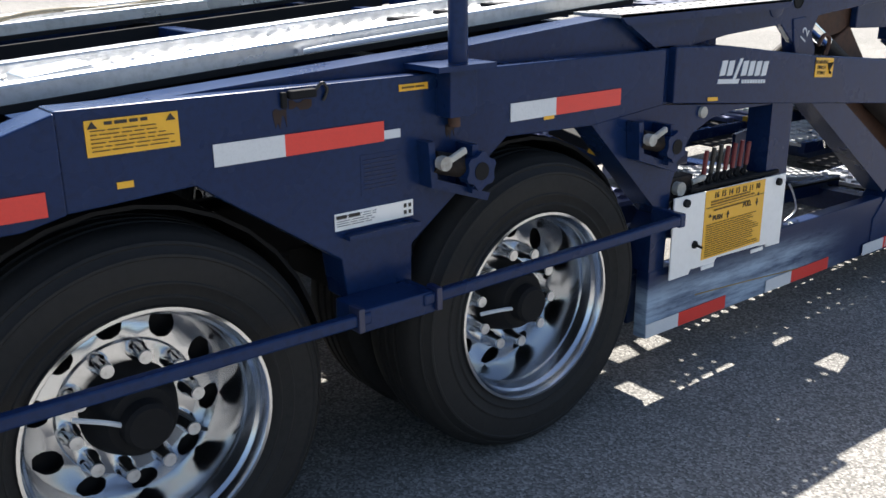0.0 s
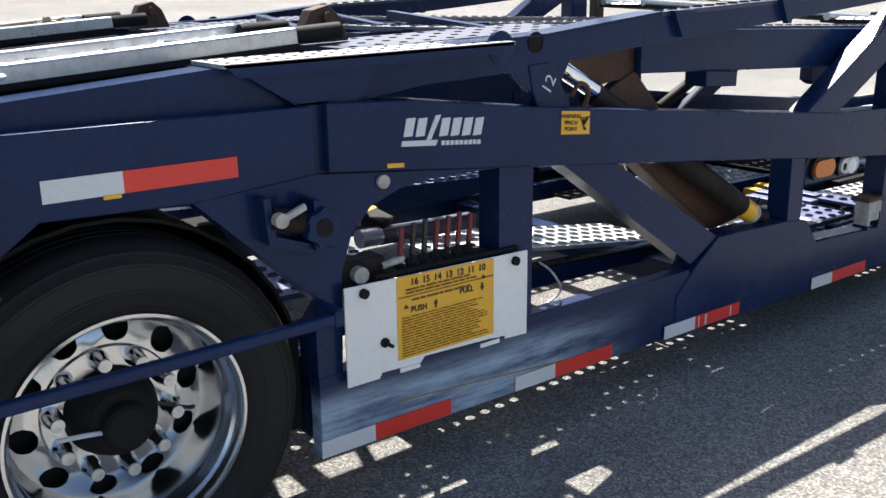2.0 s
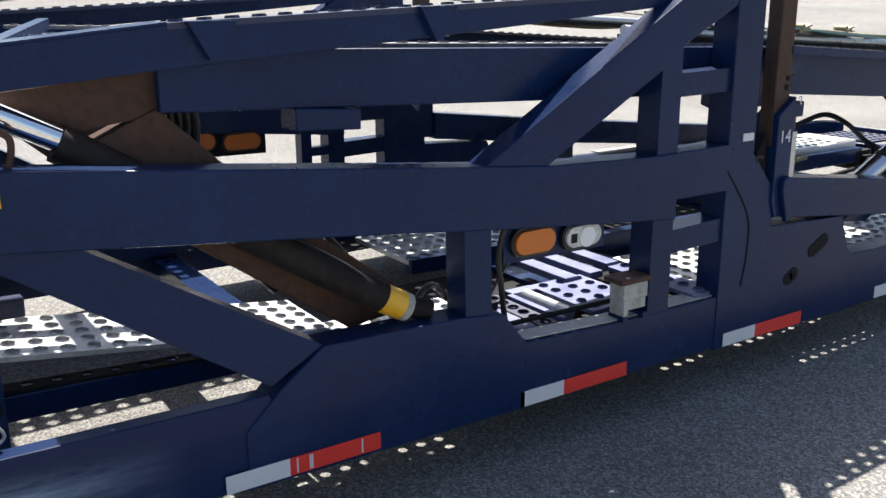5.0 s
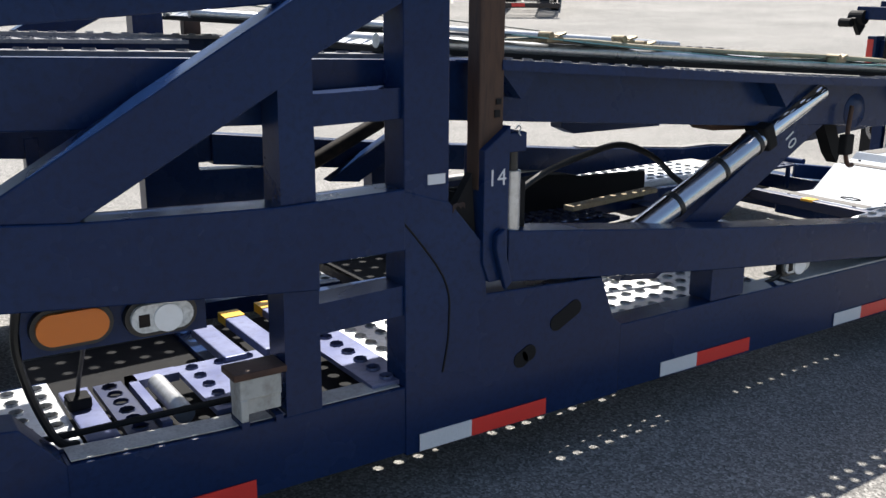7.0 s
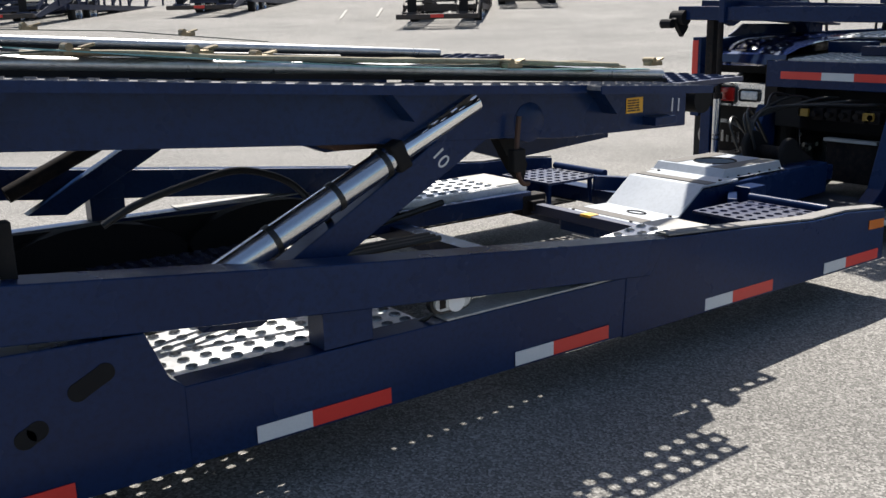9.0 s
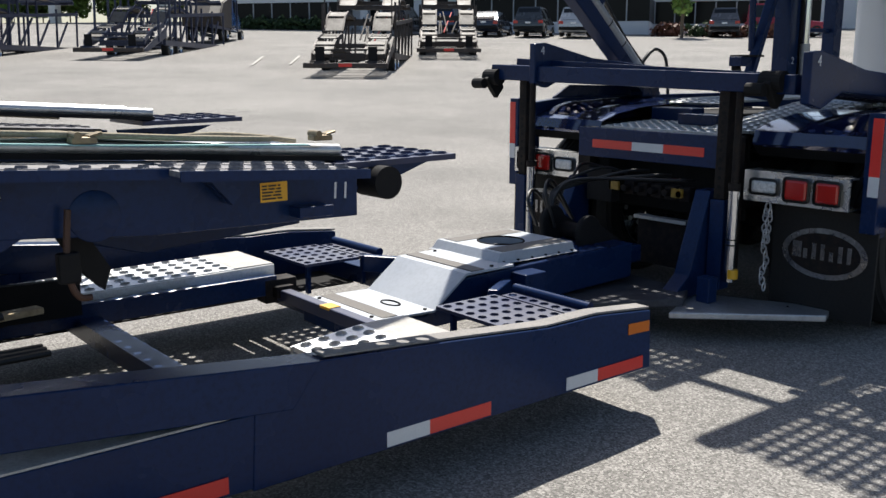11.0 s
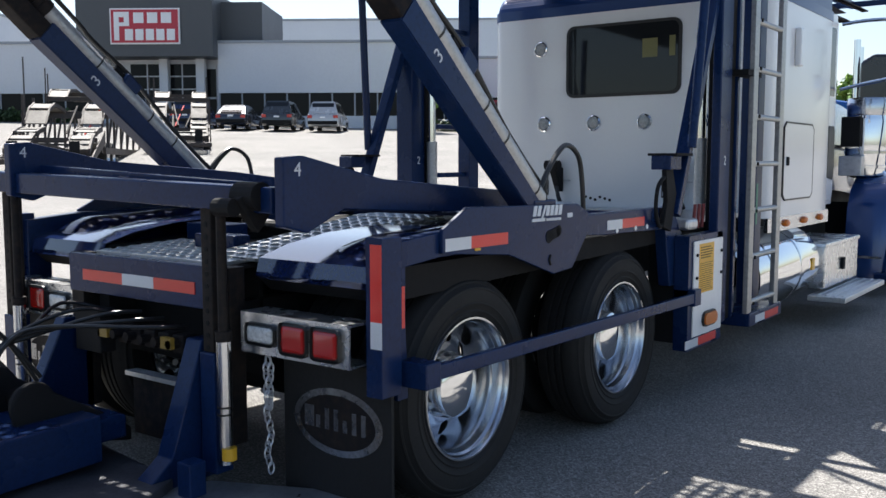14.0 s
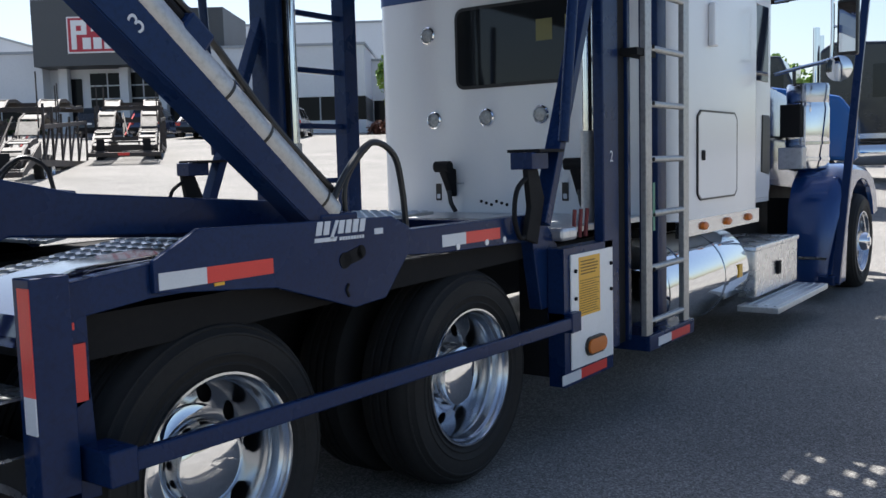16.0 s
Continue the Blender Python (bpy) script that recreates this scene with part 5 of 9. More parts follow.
# inclined lift arm 10 with its cylinder
arm = part("lift_arm", prism(B(), [(4.85, 0.52), (5.03, 0.50), (6.01, 1.04), (5.97, 1.12), (5.88, 1.10)], 0.13, 0.21, 0.004), BLUE, trailer)
text("10", 0.07, facing(5.70, 0.128, 0.935, -55), PALE, arm, "number_decal")
c10 = part("lift_cylinder", rod(B(), (4.78, 0.12, 0.62), (5.50, 0.12, 0.955), 0.044, 24), POLISHED, trailer, "dull chrome lift cylinder", True)
part("piston_rod", rod(B(), (5.50, 0.12, 0.955), (5.84, 0.12, 1.108), 0.034, 20), CHROME, c10, smooth=True)
for t in (0.0, 0.30, 0.66, 0.95):
    p = Vector((4.90, 0.12, 0.676)).lerp(Vector((5.50, 0.12, 0.955)), t)
    dvec = Vector((0.906, 0, 0.422))
    part("clamp_band", rod(B(), p - dvec * 0.009, p + dvec * 0.009, 0.0475, 20), HOSE, c10)
part("collar", bar(B(), (5.49, 0.12, 0.952), (5.54, 0.12, 0.975), 0.095, 0.095, 0.01), BLACK, c10)
part("lift_cylinder", rod(B(), (4.78, W - 0.16, 0.62), (5.90, W - 0.16, 1.135), 0.040, 20), GRIMY, trailer, smooth=True)
part("lift_arm", prism(B(), [(4.85, 0.52), (5.03, 0.50), (6.01, 1.04), (5.97, 1.12), (5.88, 1.10)], W - 0.21, W - 0.13, 0.004), BLUE, trailer)
part("arm_foot", prism(B(), [(5.95, 1.05), (6.03, 1.05), (6.14, 0.86), (6.12, 0.80), (6.08, 0.84)], 0.20, 0.25, 0.0), BLACK, trailer)
part("pivot_cap", lathe(B(), [(0.07, 0.002), (0.069, -0.001), (0.066, -0.003), (0.0, -0.003)], 28, Matrix.Translation((6.08, 0.125, 1.02))), BLUE, trailer, smooth=True)
nb = decal(trailer, 6.565, 6.655, 1.012, 1.07, 0.124, YELLOW, "warning_label", "yellow warning label")
bars_of_text(nb, 6.57, 6.65, 1.017, 1.065, 0.124, 5, seed=31)
part("beam_box", box(B(), 6.66, 6.78, 0.06, 0.125, 0.962, 0.995, 0.003), BLUE, trailer)
part("inner_beam", prism(B(), [(6.2, 0.95), (6.99, 0.93), (6.99, 0.84), (6.4, 0.80), (6.2, 0.86)], 0.62, 0.68, 0.004), BLUE, trailer)
text("11", 0.075, facing(6.845, 0.1235, 1.024, -3), PALE, trailer, "number_decal")
part("inner_beam", prism(B(), [(6.2, 0.87), (7.0, 0.86), (7.0, 0.70), (6.3, 0.70), (6.2, 0.74)], 2.0, 2.1, 0.004), BLUE, trailer)
for x in (4.95, 5.75):
    arc = [(x + 0.42 * math.cos(radians(a)), 0.38 + 0.20 * math.sin(radians(a))) for a in range(0, 181, 15)]
    part("wheel_well", prism(B(), arc, 1.55, 1.62, 0.0), BLACK, trailer)
part("inner_plate", prism(B(), [(4.35, 0.40), (6.5, 0.36), (6.5, 0.52), (4.35, 0.58)], 1.62, 1.66, 0.0), BLACK, trailer)
part("hydraulic_hose", sweep(B(), [(4.70, 0.47, 0.80), (4.80, 0.46, 0.85), (4.96, 0.45, 0.895), (5.14, 0.45, 0.92), (5.30, 0.44, 0.865), (5.36, 0.36, 0.78), (5.33, 0.22, 0.76), (5.27, 0.15, 0.80)], 0.012), HOSE, trailer, smooth=True)
part("hydraulic_hose", sweep(B(), [(4.4, 0.55, 0.50), (4.9, 0.5, 0.58), (5.5, 0.42, 0.66), (5.9, 0.4, 0.72)], 0.012), HOSE, trailer, smooth=True)
lkp = part("lock_block", box(B(), 5.965, 6.02, 0.07, 0.105, 0.86, 0.94, 0.006), BLACK, trailer)
part("lock_pin", sweep(B(), [(6.0, 0.085, 1.05), (5.99, 0.085, 0.94), (5.995, 0.085, 0.86), (6.015, 0.085, 0.82), (6.045, 0.085, 0.815)], 0.009), RUST, lkp, smooth=True)
part("drain_block", prism(B(), [(5.30, 1.02), (5.62, 1.0), (5.58, 0.975), (5.35, 0.985)], 0.20, 0.30, 0.004), RUST, trailer)

# upper cross members of both decks
for x, z in ((-3.6, 1.02), (-1.9, 1.10), (-0.3, 1.20), (0.6, 1.24), (1.27, 1.30), (2.2, 1.24), (3.2, 1.2), (4.4, 1.15), (5.6, 1.06), (6.7, 0.99)):
    part("deck_cross_tube", bar(B(), (x, 0.15, z), (x, W - 0.15, z), 0.07, 0.07, 0.006), BLUE, trailer)
for y in (0.82, 1.05, 1.42, 1.66):
    part("deck_stringer", bar(B(), (0.75, y, 1.30), (2.4, y, 1.30), 0.045, 0.05, 0.004), BLUE, trailer)
for x0, x1, y in ((0.9, 1.9, 0.25), (0.95, 1.8, 1.85)):
    part("deck_ladder", perforated(B(), (x0, y, 1.325), (x1 - x0, 0, 0.03), (0, 0.38, 0), 11, 4, 0.006, 0.15, 0.002), BLUE_DUSTY, trailer, "dusty perforated blue plate")
for x in (1.05, 1.4, 1.75):
    part("deck_strut", bar(B(), (x, 0.66, 1.33), (x + 0.35, 1.80, 1.36), 0.04, 0.04), BLUE, trailer)

# webs coloured black in place of the shadow that lies between the tracks
for y in (0.74, W - 0.74):
    part("deck_web", prism(B(), [(-5.0, 0.90), (0.74, 1.32), (0.74, 1.20), (-5.0, 0.78)], y - 0.02, y + 0.02, 0.0), BLACK, trailer)

part("deck_shade_pan", perforated(B(), (1.25, 0.67, 1.365), (2.18, 0, -0.10), (0, 0.27, 0), 26, 3, 0.006, 0.12), DUSTY_GRIP, trailer, "dusty punched middle plate that blocks the sun")

def z11_floor(x):
    return 1.285 - 0.0631 * (x - 4.13)


# added plates closing the front deck's middle against sun stripes, punched with small holes
for k in range(3):
    a = 3.45 + 1.16 * k
    part("deck_shade_pan", perforated(B(), (a, 1.16, 1.235 - 0.0631 * (a - 2.3)), (1.14, 0, -0.072), (0, 0.60, 0), 15, 6, 0.006, 0.22), DUSTY_GRIP, trailer, "dusty punched middle plate that blocks the sun")

for ya, yb, hole in ((0.662, 0.71, 0.22), (0.71, 1.16, 0.0)):
    if hole:
        bm = perforated(B(), (5.62, ya, z11_floor(5.62)), (1.30, 0, -0.082), (0, yb - ya, 0), 18, 1, 0.006, hole)
    else:
        bm = prism(B(), [(5.62, z11_floor(5.62)), (6.92, z11_floor(6.92)), (6.92, z11_floor(6.92) - 0.008), (5.62, z11_floor(5.62) - 0.008)], ya, yb)
    part("deck_floor", bm, DUSTY_GRIP, trailer, "dusty deck floor plate")

# end stubs and pivots where the rear track stops
for y in (0.30, 0.62, W - 0.30, W - 0.62):
    part("rail_stub", rod(B(), (0.74, y, 1.365), (0.90, y, 1.375), 0.026, 16), BLACK, trailer, smooth=True)
for y in (0.50, W - 0.5):
    bm = prism(B(), [(0.86, 1.33), (1.04, 1.335), (1.01, 1.41), (0.97, 1.445), (0.91, 1.43)], y - 0.03, y + 0.03, 0.004)
    part("pivot_bracket", bm, RUST, trailer, "rusty pivot bracket")
    part("pivot_pin", rod(B(), (0.965, y - 0.045, 1.405), (0.965, y + 0.045, 1.405), 0.02, 16), RUST, trailer)
bm = sweep(B(), [(-0.55, 0.225, 1.265), (-0.50, 0.20, 1.275), (-0.2, 0.195, 1.298), (-0.05, 0.20, 1.31), (-0.04, 0.23, 1.312)], 0.007)
part("grab_handle", bm, PALE, trailer, smooth=True)
bm = prism(B(), [(-1.22, 1.22), (-1.08, 1.235), (-1.06, 1.27), (-1.12, 1.262), (-1.22, 1.25)], 0.30, 0.44, 0.004)
part("wheel_stop", bm, GALV, trailer)
for x in (-0.1, 0.08, 0.28, 0.45):
    part("tread_clip", box(B(), x, x + 0.13, 0.40, 0.50, 1.312 + 0.073 * x, 1.325 + 0.073 * x, 0.004), BLACK, trailer)


# ---- lashing straps that lie on the decks ----
def strap(name, label, pts, width, mat):
    """A flat webbing strap along pts."""
    s = thing(name, label, "strap", pts[0])
    bm = B()
    prev = None
    for i, p in enumerate(pts):
        p = Vector(p)
        q = Vector(pts[min(i + 1, len(pts) - 1)]) - Vector(pts[max(i - 1, 0)])
        sd = Vector((-q.y, q.x, 0)).normalized() * width / 2
        row = [bm.verts.new(p - sd), bm.verts.new(p + sd), bm.verts.new(p + sd + Vector((0, 0, 0.004))), bm.verts.new(p - sd + Vector((0, 0, 0.004)))]
        if prev:
            for k in range(4):
                bm.faces.new((prev[k], prev[(k + 1) % 4], row[(k + 1) % 4], row[k]))
        prev = row
    part("webbing", bm, mat, s)
    return s


def z11(x):
    return 1.300 - 0.0631 * (x - 4.13)


def buckle(parent, x, y, z, turn=0.0):
    bm = box(B(), x - 0.035, x + 0.035, y - 0.022, y + 0.022, z - 0.004, z + 0.014, 0.004)
    rod(bm, (x - 0.02, y - 0.028, z + 0.018), (x - 0.02, y + 0.028, z + 0.018), 0.011, 12)
    bar(bm, (x + 0.012, y, z + 0.014), (x + 0.05, y, z + 0.024), 0.036, 0.008, 0.003)
    part("ratchet_buckle", bm, BRASS, parent, "plated ratchet buckle")


s = strap("ratchet_strap", "faded teal webbing strap lying along the deck rail", [(4.45, 0.25, z11(4.45) + 0.05), (4.9, 0.235, z11(4.9) + 0.035), (5.5, 0.23, z11(5.5) + 0.02), (6.2, 0.235, z11(6.2) + 0.02), (6.8, 0.24, z11(6.8) + 0.03)], 0.035, TEAL)
buckle(s, 4.62, 0.25, z11(4.62) + 0.04)
buckle(s, 6.10, 0.24, z11(6.10) + 0.03)
buckle(s, 6.86, 0.26, z11(6.86) + 0.05)
s = strap("ratchet_strap", "pale webbing strap with a ratchet on the tread", [(4.2, 0.45, z11(4.2) + 0.04), (4.8, 0.48, z11(4.8) + 0.03), (5.3, 0.46, z11(5.3) + 0.03), (5.9, 0.50, z11(5.9) + 0.03)], 0.04, SAND)
buckle(s, 5.25, 0.47, z11(5.25) + 0.035)
s = strap("ratchet_strap", "blue webbing strap coiled on the far deck rail", [(4.4, 2.18, z11(4.4) + 0.06), (5.2, 2.15, z11(5.2) + 0.06), (6.2, 2.15, z11(6.2) + 0.05)], 0.05, TEAL)
buckle(s, 6.1, 2.14, z11(6.1) + 0.05)
s = strap("ratchet_strap", "tan webbing strap on the far rear tread", [(-0.6, 2.0, 1.29), (0.1, 1.98, 1.335), (0.6, 1.95, 1.37)], 0.045, SAND)
buckle(s, 0.55, 1.96, 1.365)

s = strap("ratchet_strap", "dark green webbing strap hanging slack beside the tube", [(4.05, 0.30, z11(4.05) + 0.045), (4.3, 0.27, z11(4.3) + 0.02), (4.6, 0.262, z11(4.6) + 0.048), (4.85, 0.29, z11(4.85) + 0.03), (5.1, 0.33, z11(5.1) + 0.035)], 0.045, STRAP_GREEN)
buckle(s, 4.98, 0.30, z11(4.98) + 0.045)
s = strap("ratchet_strap", "dark green webbing strap hanging slack beside the tube", [(5.3, 0.30, z11(5.3) + 0.03), (5.7, 0.275, z11(5.7) + 0.022), (6.1, 0.29, z11(6.1) + 0.035), (6.55, 0.275, z11(6.55) + 0.025)], 0.035, STRAP_GREEN)
s = strap("ratchet_strap", "dark webbing strap along the far deck rail", [(4.1, 2.02, z11(4.1) + 0.13), (4.7, 2.0, z11(4.7) + 0.11), (5.3, 2.03, z11(5.3) + 0.125), (6.0, 2.0, z11(6.0) + 0.10)], 0.05, STRAP_GREEN)
buckle(s, 4.9, 2.0, z11(4.9) + 0.12)
buckle(s, 5.6, 2.01, z11(5.6) + 0.12)

# bar lying on the lower deck
part("loose_pole", rod(B(), (2.95, 0.16, 0.42), (3.55, 0.12, 0.43), 0.009, 8), BLACK, trailer)
part("deck_rail_inner", bar(B(), (4.02, 0.72, 0.435), (5.2, 0.72, 0.42), 0.06, 0.08, 0.006), BLUE, trailer)
part("deck_rail_inner", bar(B(), (0.8, 1.73, 0.36), (7.49, 1.73, 0.33), 0.05, 0.10, 0.006), BLUE, trailer)
for a, b, ya, yb, mt in ((3.25, 4.25, 1.02, 1.48, DULL_ALU), (4.75, 5.95, 1.27, 1.62, BLUE_DUSTY)):
    part("lower_track", perforated(B(), (a, ya, 0.405), (b - a, 0, -0.01), (0, yb - ya, 0), int((b - a) / 0.06), 6, 0.008, 0.29), mt, trailer, "perforated aluminium wheel track")
    part("track_tube", bar(B(), (a, ya, 0.38), (b, ya, 0.37), 0.05, 0.06), BLUE, trailer)
part("loose_bar", bar(B(), (5.54, 1.17, 0.50), (6.25, 1.32, 0.49), 0.06, 0.025, 0.004), TAN_WOOD, trailer, "pale worn wooden board")
part("floor_plate", slab(B(), [(4.3, 0.62), (4.9, 0.62), (4.9, 1.8), (4.3, 1.8)], 0.40, 0.41), BLACK, trailer)
for k in range(3):
    part("hydraulic_hose", sweep(B(), [(4.55, 0.35 + 0.04 * k, 0.48), (5.0, 0.5 + 0.05 * k, 0.56), (5.5, 0.62 + 0.05 * k, 0.52), (6.1, 0.7 + 0.04 * k, 0.50)], 0.012), HOSE, trailer, smooth=True)

# ---- tongue with its ramp plates ----
part("tongue_beam", prism(B(), [(7.50, 0.275), (7.86, 0.265), (8.07, 0.41), (9.35, 0.435), (9.35, 0.24), (8.1, 0.20), (7.50, 0.19)], 0.97, 1.48, 0.008), BLUE, trailer)
rp = part("ramp_plate", prism(B(), [(7.55, 0.300), (7.89, 0.290), (8.085, 0.438), (8.40, 0.442), (8.40, 0.430), (8.09, 0.426), (7.89, 0.278), (7.55, 0.288)], 0.945, 1.49, 0.002), PLATE_PAINT, trailer, "pale painted folded ramp plate")
for x0, x1, z in ((7.60, 7.68, 0.2985), (8.13, 8.21, 0.4410)):
    part("grip_strip", slab(B(), [(x0, 0.955), (x1, 0.955), (x1, 1.48), (x0, 1.48)], z - 0.003, z + 0.0025), STRIP_GRIT, rp, "dark worn grip strip")
oval = [(7.80 + 0.034 * math.cos(a), 1.17 + 0.062 * math.sin(a), 0.2945) for a in [2 * math.pi * i / 20 for i in range(21)]]
part("hand_hole", sweep(B(), oval, 0.005, 6, 1), BLACK, rp, "dark rim of an oval hand hole")
for x, y, z in ((7.57, 1.0, 0.300), (7.57, 1.44, 0.300), (7.86, 0.98, 0.291), (8.30, 1.45, 0.442), (8.28, 0.98, 0.442)):
    part("bolt", rod(B(), (x, y, z - 0.002), (x, y, z + 0.006), 0.010, 10), BLACK, rp)
def cover_mesh():
    """A low lid with sloping flanks and a round hole through its top."""
    bm = B()
    x0, x1, y0, y1 = 8.39, 8.92, 1.035, 1.535
    foot = [bm.verts.new(p) for p in ((x0 - 0.04, y0 - 0.03, 0.434), (x1 + 0.02, y0 - 0.03, 0.434), (x1 + 0.02, y1 + 0.03, 0.434), (x0 - 0.04, y1 + 0.03, 0.434))]
    low = [bm.verts.new(p) for p in ((x0 - 0.03, y0 - 0.012, 0.440), (x1 + 0.01, y0 - 0.012, 0.440), (x1 + 0.01, y1 + 0.012, 0.440), (x0 - 0.03, y1 + 0.012, 0.440))]
    n = 40
    cx, cy, r = 8.63, 1.29, 0.125
    sq, ho, dp = [], [], []
    for i in range(n):
        a = 2 * math.pi * (i + 0.5) / n
        c, s_ = math.cos(a), math.sin(a)
        k = min((x1 - cx if c > 0 else cx - x0) / max(abs(c), 1e-6), (y1 - cy if s_ > 0 else cy - y0) / max(abs(s_), 1e-6))
        sq.append(bm.verts.new((cx + k * c, cy + k * s_, 0.484)))
        ho.append(bm.verts.new((cx + r * c, cy + r * s_, 0.484)))
        dp.append(bm.verts.new((cx + r * c, cy + r * s_, 0.445)))
    for i in range(n):
        h = (i + 1) % n
        bm.faces.new((sq[i], sq[h], ho[h], ho[i]))
        bm.faces.new((ho[i], ho[h], dp[h], dp[i]))
    top = [bm.verts.new(p) for p in ((x0, y0, 0.484), (x1, y0, 0.484), (x1, y1, 0.484), (x0, y1, 0.484))]
    for k in range(4):
        h = (k + 1) % 4
        bm.faces.new((foot[k], foot[h], low[h], low[k]))
        bm.faces.new((low[k], low[h], top[h], top[k]))
    for k, (ax, ay) in enumerate(((x0, y0), (x1, y0), (x1, y1), (x0, y1))):
        near = sorted(sq, key=lambda v: (v.co.x - ax) ** 2 + (v.co.y - ay) ** 2)[:2]
        bm.faces.new((top[k], near[0], near[1]))
    return bm


cp = part("coupler_cover", cover_mesh(), PLATE_PAINT, trailer, "pale galvanised coupler cover with a round hole")
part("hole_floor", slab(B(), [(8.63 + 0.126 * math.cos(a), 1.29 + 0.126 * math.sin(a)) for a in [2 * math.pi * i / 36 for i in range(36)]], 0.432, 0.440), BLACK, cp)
part("hole_ring", sweep(B(), [(8.63 + 0.126 * math.cos(a), 1.29 + 0.126 * math.sin(a), 0.485) for a in [2 * math.pi * i / 36 for i in range(37)]], 0.005, 6, 1), BLACK, cp)
for y in (1.105, 1.465):
    part("grip_strip", slab(B(), [(8.42, y - 0.055), (8.90, y - 0.055), (8.90, y + 0.055), (8.42, y + 0.055)], 0.482, 0.487), STRIP_GRIT if y > 1 else GALV, cp, "worn grip strip")
for i in range(6):
    part("bolt", rod(B(), (8.40 + 0.10 * i, 1.018, 0.436), (8.40 + 0.10 * i, 1.018, 0.445), 0.007, 8), BLACK, cp)
part("cross_tube", bar(B(), (7.51, 0.12, 0.275), (7.51, W - 0.12, 0.285), 0.06, 0.06, 0.006), BLUE_DUSTY, trailer)
part("cross_tube", bar(B(), (7.57, 0.12, 0.225), (7.57, W - 0.12, 0.225), 0.05, 0.05, 0.006), BLUE, trailer)
part("tube_clamp", box(box(B(), 7.42, 7.60, 1.70, 1.80, 0.24, 0.36, 0.008), 7.46, 7.56, 1.66, 1.84, 0.27, 0.33, 0.006), GRIMY, trailer)
part("tube_mark", box(B(), 7.478, 7.542, 1.21, 1.29, 0.300, 0.3135), YELLOW, trailer, "yellow painted mark")
# added sheets, mostly hidden, that keep sun off the ground beside the rails
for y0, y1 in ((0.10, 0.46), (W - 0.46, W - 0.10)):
    part("rail_shade_pan", box(B(), 6.20, 8.16, y0, y1, 0.185, 0.193), BLACK, trailer)
part("tongue_bracket", box(B(), 8.40, 8.55, 0.86, 0.97, 0.26, 0.40, 0.006), BLUE, trailer)
part("front_cross_beam", box(B(), 8.16, 8.27, 0.10, W - 0.10, 0.19, 0.29, 0.006), BLUE, trailer)
# dark tone of this plate carries the dotted shade of the deck overhead
part("wheel_plate", slab(B(), [(8.72, 0.84), (9.28, 0.56), (9.46, 0.66), (9.55, 1.28), (9.10, 1.34), (8.74, 0.98)], 0.16, 0.205, 0.006), PLATE_DARK, trailer, "scuffed foot plate darkened for dotted shade")


# ---- clutter left on the decks ----
GLOVE = worn("olive_work_glove", (0.16, 0.14, 0.08), (0.06, 0.05, 0.03), (0.24, 0.21, 0.13), 0.9, 0, 0, 14, 80, 0.4)
ROPE = worn("tan_rope", (0.26, 0.22, 0.15), (0.12, 0.09, 0.05), (0.36, 0.32, 0.24), 0.9, 0, 0, 20, 120, 0.5)


def glove(x, y, z, turn, seed):
    """A limp work glove: a flattened palm with five bent fingers."""
    rnd = random.Random(seed)
    t = thing("work_glove", "dirty olive work glove lying on the tread", "glove", (x, y, z), "gloves on the deck")
    c, s = math.cos(turn), math.sin(turn)
    def at(u, v, w):
        return (x + u * c - v * s, y + u * s + v * c, z + w)
    bm = B()
    sweep(bm, [at(-0.10, 0, 0.02), at(-0.04, 0.0, 0.035), at(0.02, 0, 0.03)], 0.035, 10)
    for k in range(4):
        v = -0.036 + 0.024 * k
        sweep(bm, [at(0.0, v, 0.025), at(0.05, v * 1.2, 0.035 + rnd.uniform(0, 0.02)), at(0.10, v * 1.3, 0.015)], 0.013, 8)
    sweep(bm, [at(-0.04, 0.03, 0.02), at(0.0, 0.07, 0.03), at(0.03, 0.085, 0.015)], 0.014, 8)
    part("fabric", bm, GLOVE, t, smooth=True)


glove(-0.15, 2.12, 1.285, 0.6, 1)
glove(-0.02, 2.10, 1.295, -0.5, 2)


def line(name, label, pts, r, mat, cat):
    t = thing(name, label, cat, pts[0])
    part("line", sweep(B(), pts, r), mat, t, smooth=True)
    return t


rnd = random.Random(77)
for k, (y, x0, x1, mt, nm, lb) in enumerate(((0.30, 4.5, 6.7, ROPE, "rope", "tan rope lying along the deck rail"), (0.56, 4.3, 5.6, HOSE, "air_hose", "black air hose lying on the tread"), (0.40, 5.6, 6.85, ROPE, "rope", "frayed tan rope on the tread"),
                                             (2.05, 4.4, 6.6, ROPE, "rope", "tan rope lying along the far deck rail"), (2.0, -0.9, 0.5, ROPE, "rope", "tan rope lying on the far rear tread"))):
    pts = []
    for i in range(9):
        x = x0 + (x1 - x0) * i / 8
        zz = (z11(x) + 0.03) if x0 > 1 else (1.30 + 0.0733 * x + 0.028)
        pts.append((x, y + rnd.uniform(-0.035, 0.035), zz + rnd.uniform(0.0, 0.018)))
    line(nm, lb, pts, 0.009, mt, "rope" if mt is ROPE else "hose")


# ---- the towing truck ----
truck = thing("car_hauler_truck", "white sleeper truck with a dark blue hauler body, polished wheels", "truck", (9.7, 1.1, 0))
S = -0.185                    # outer face of the body side


def fy(y):
    """The same place on the far side of the truck."""
    return 2.2 - y


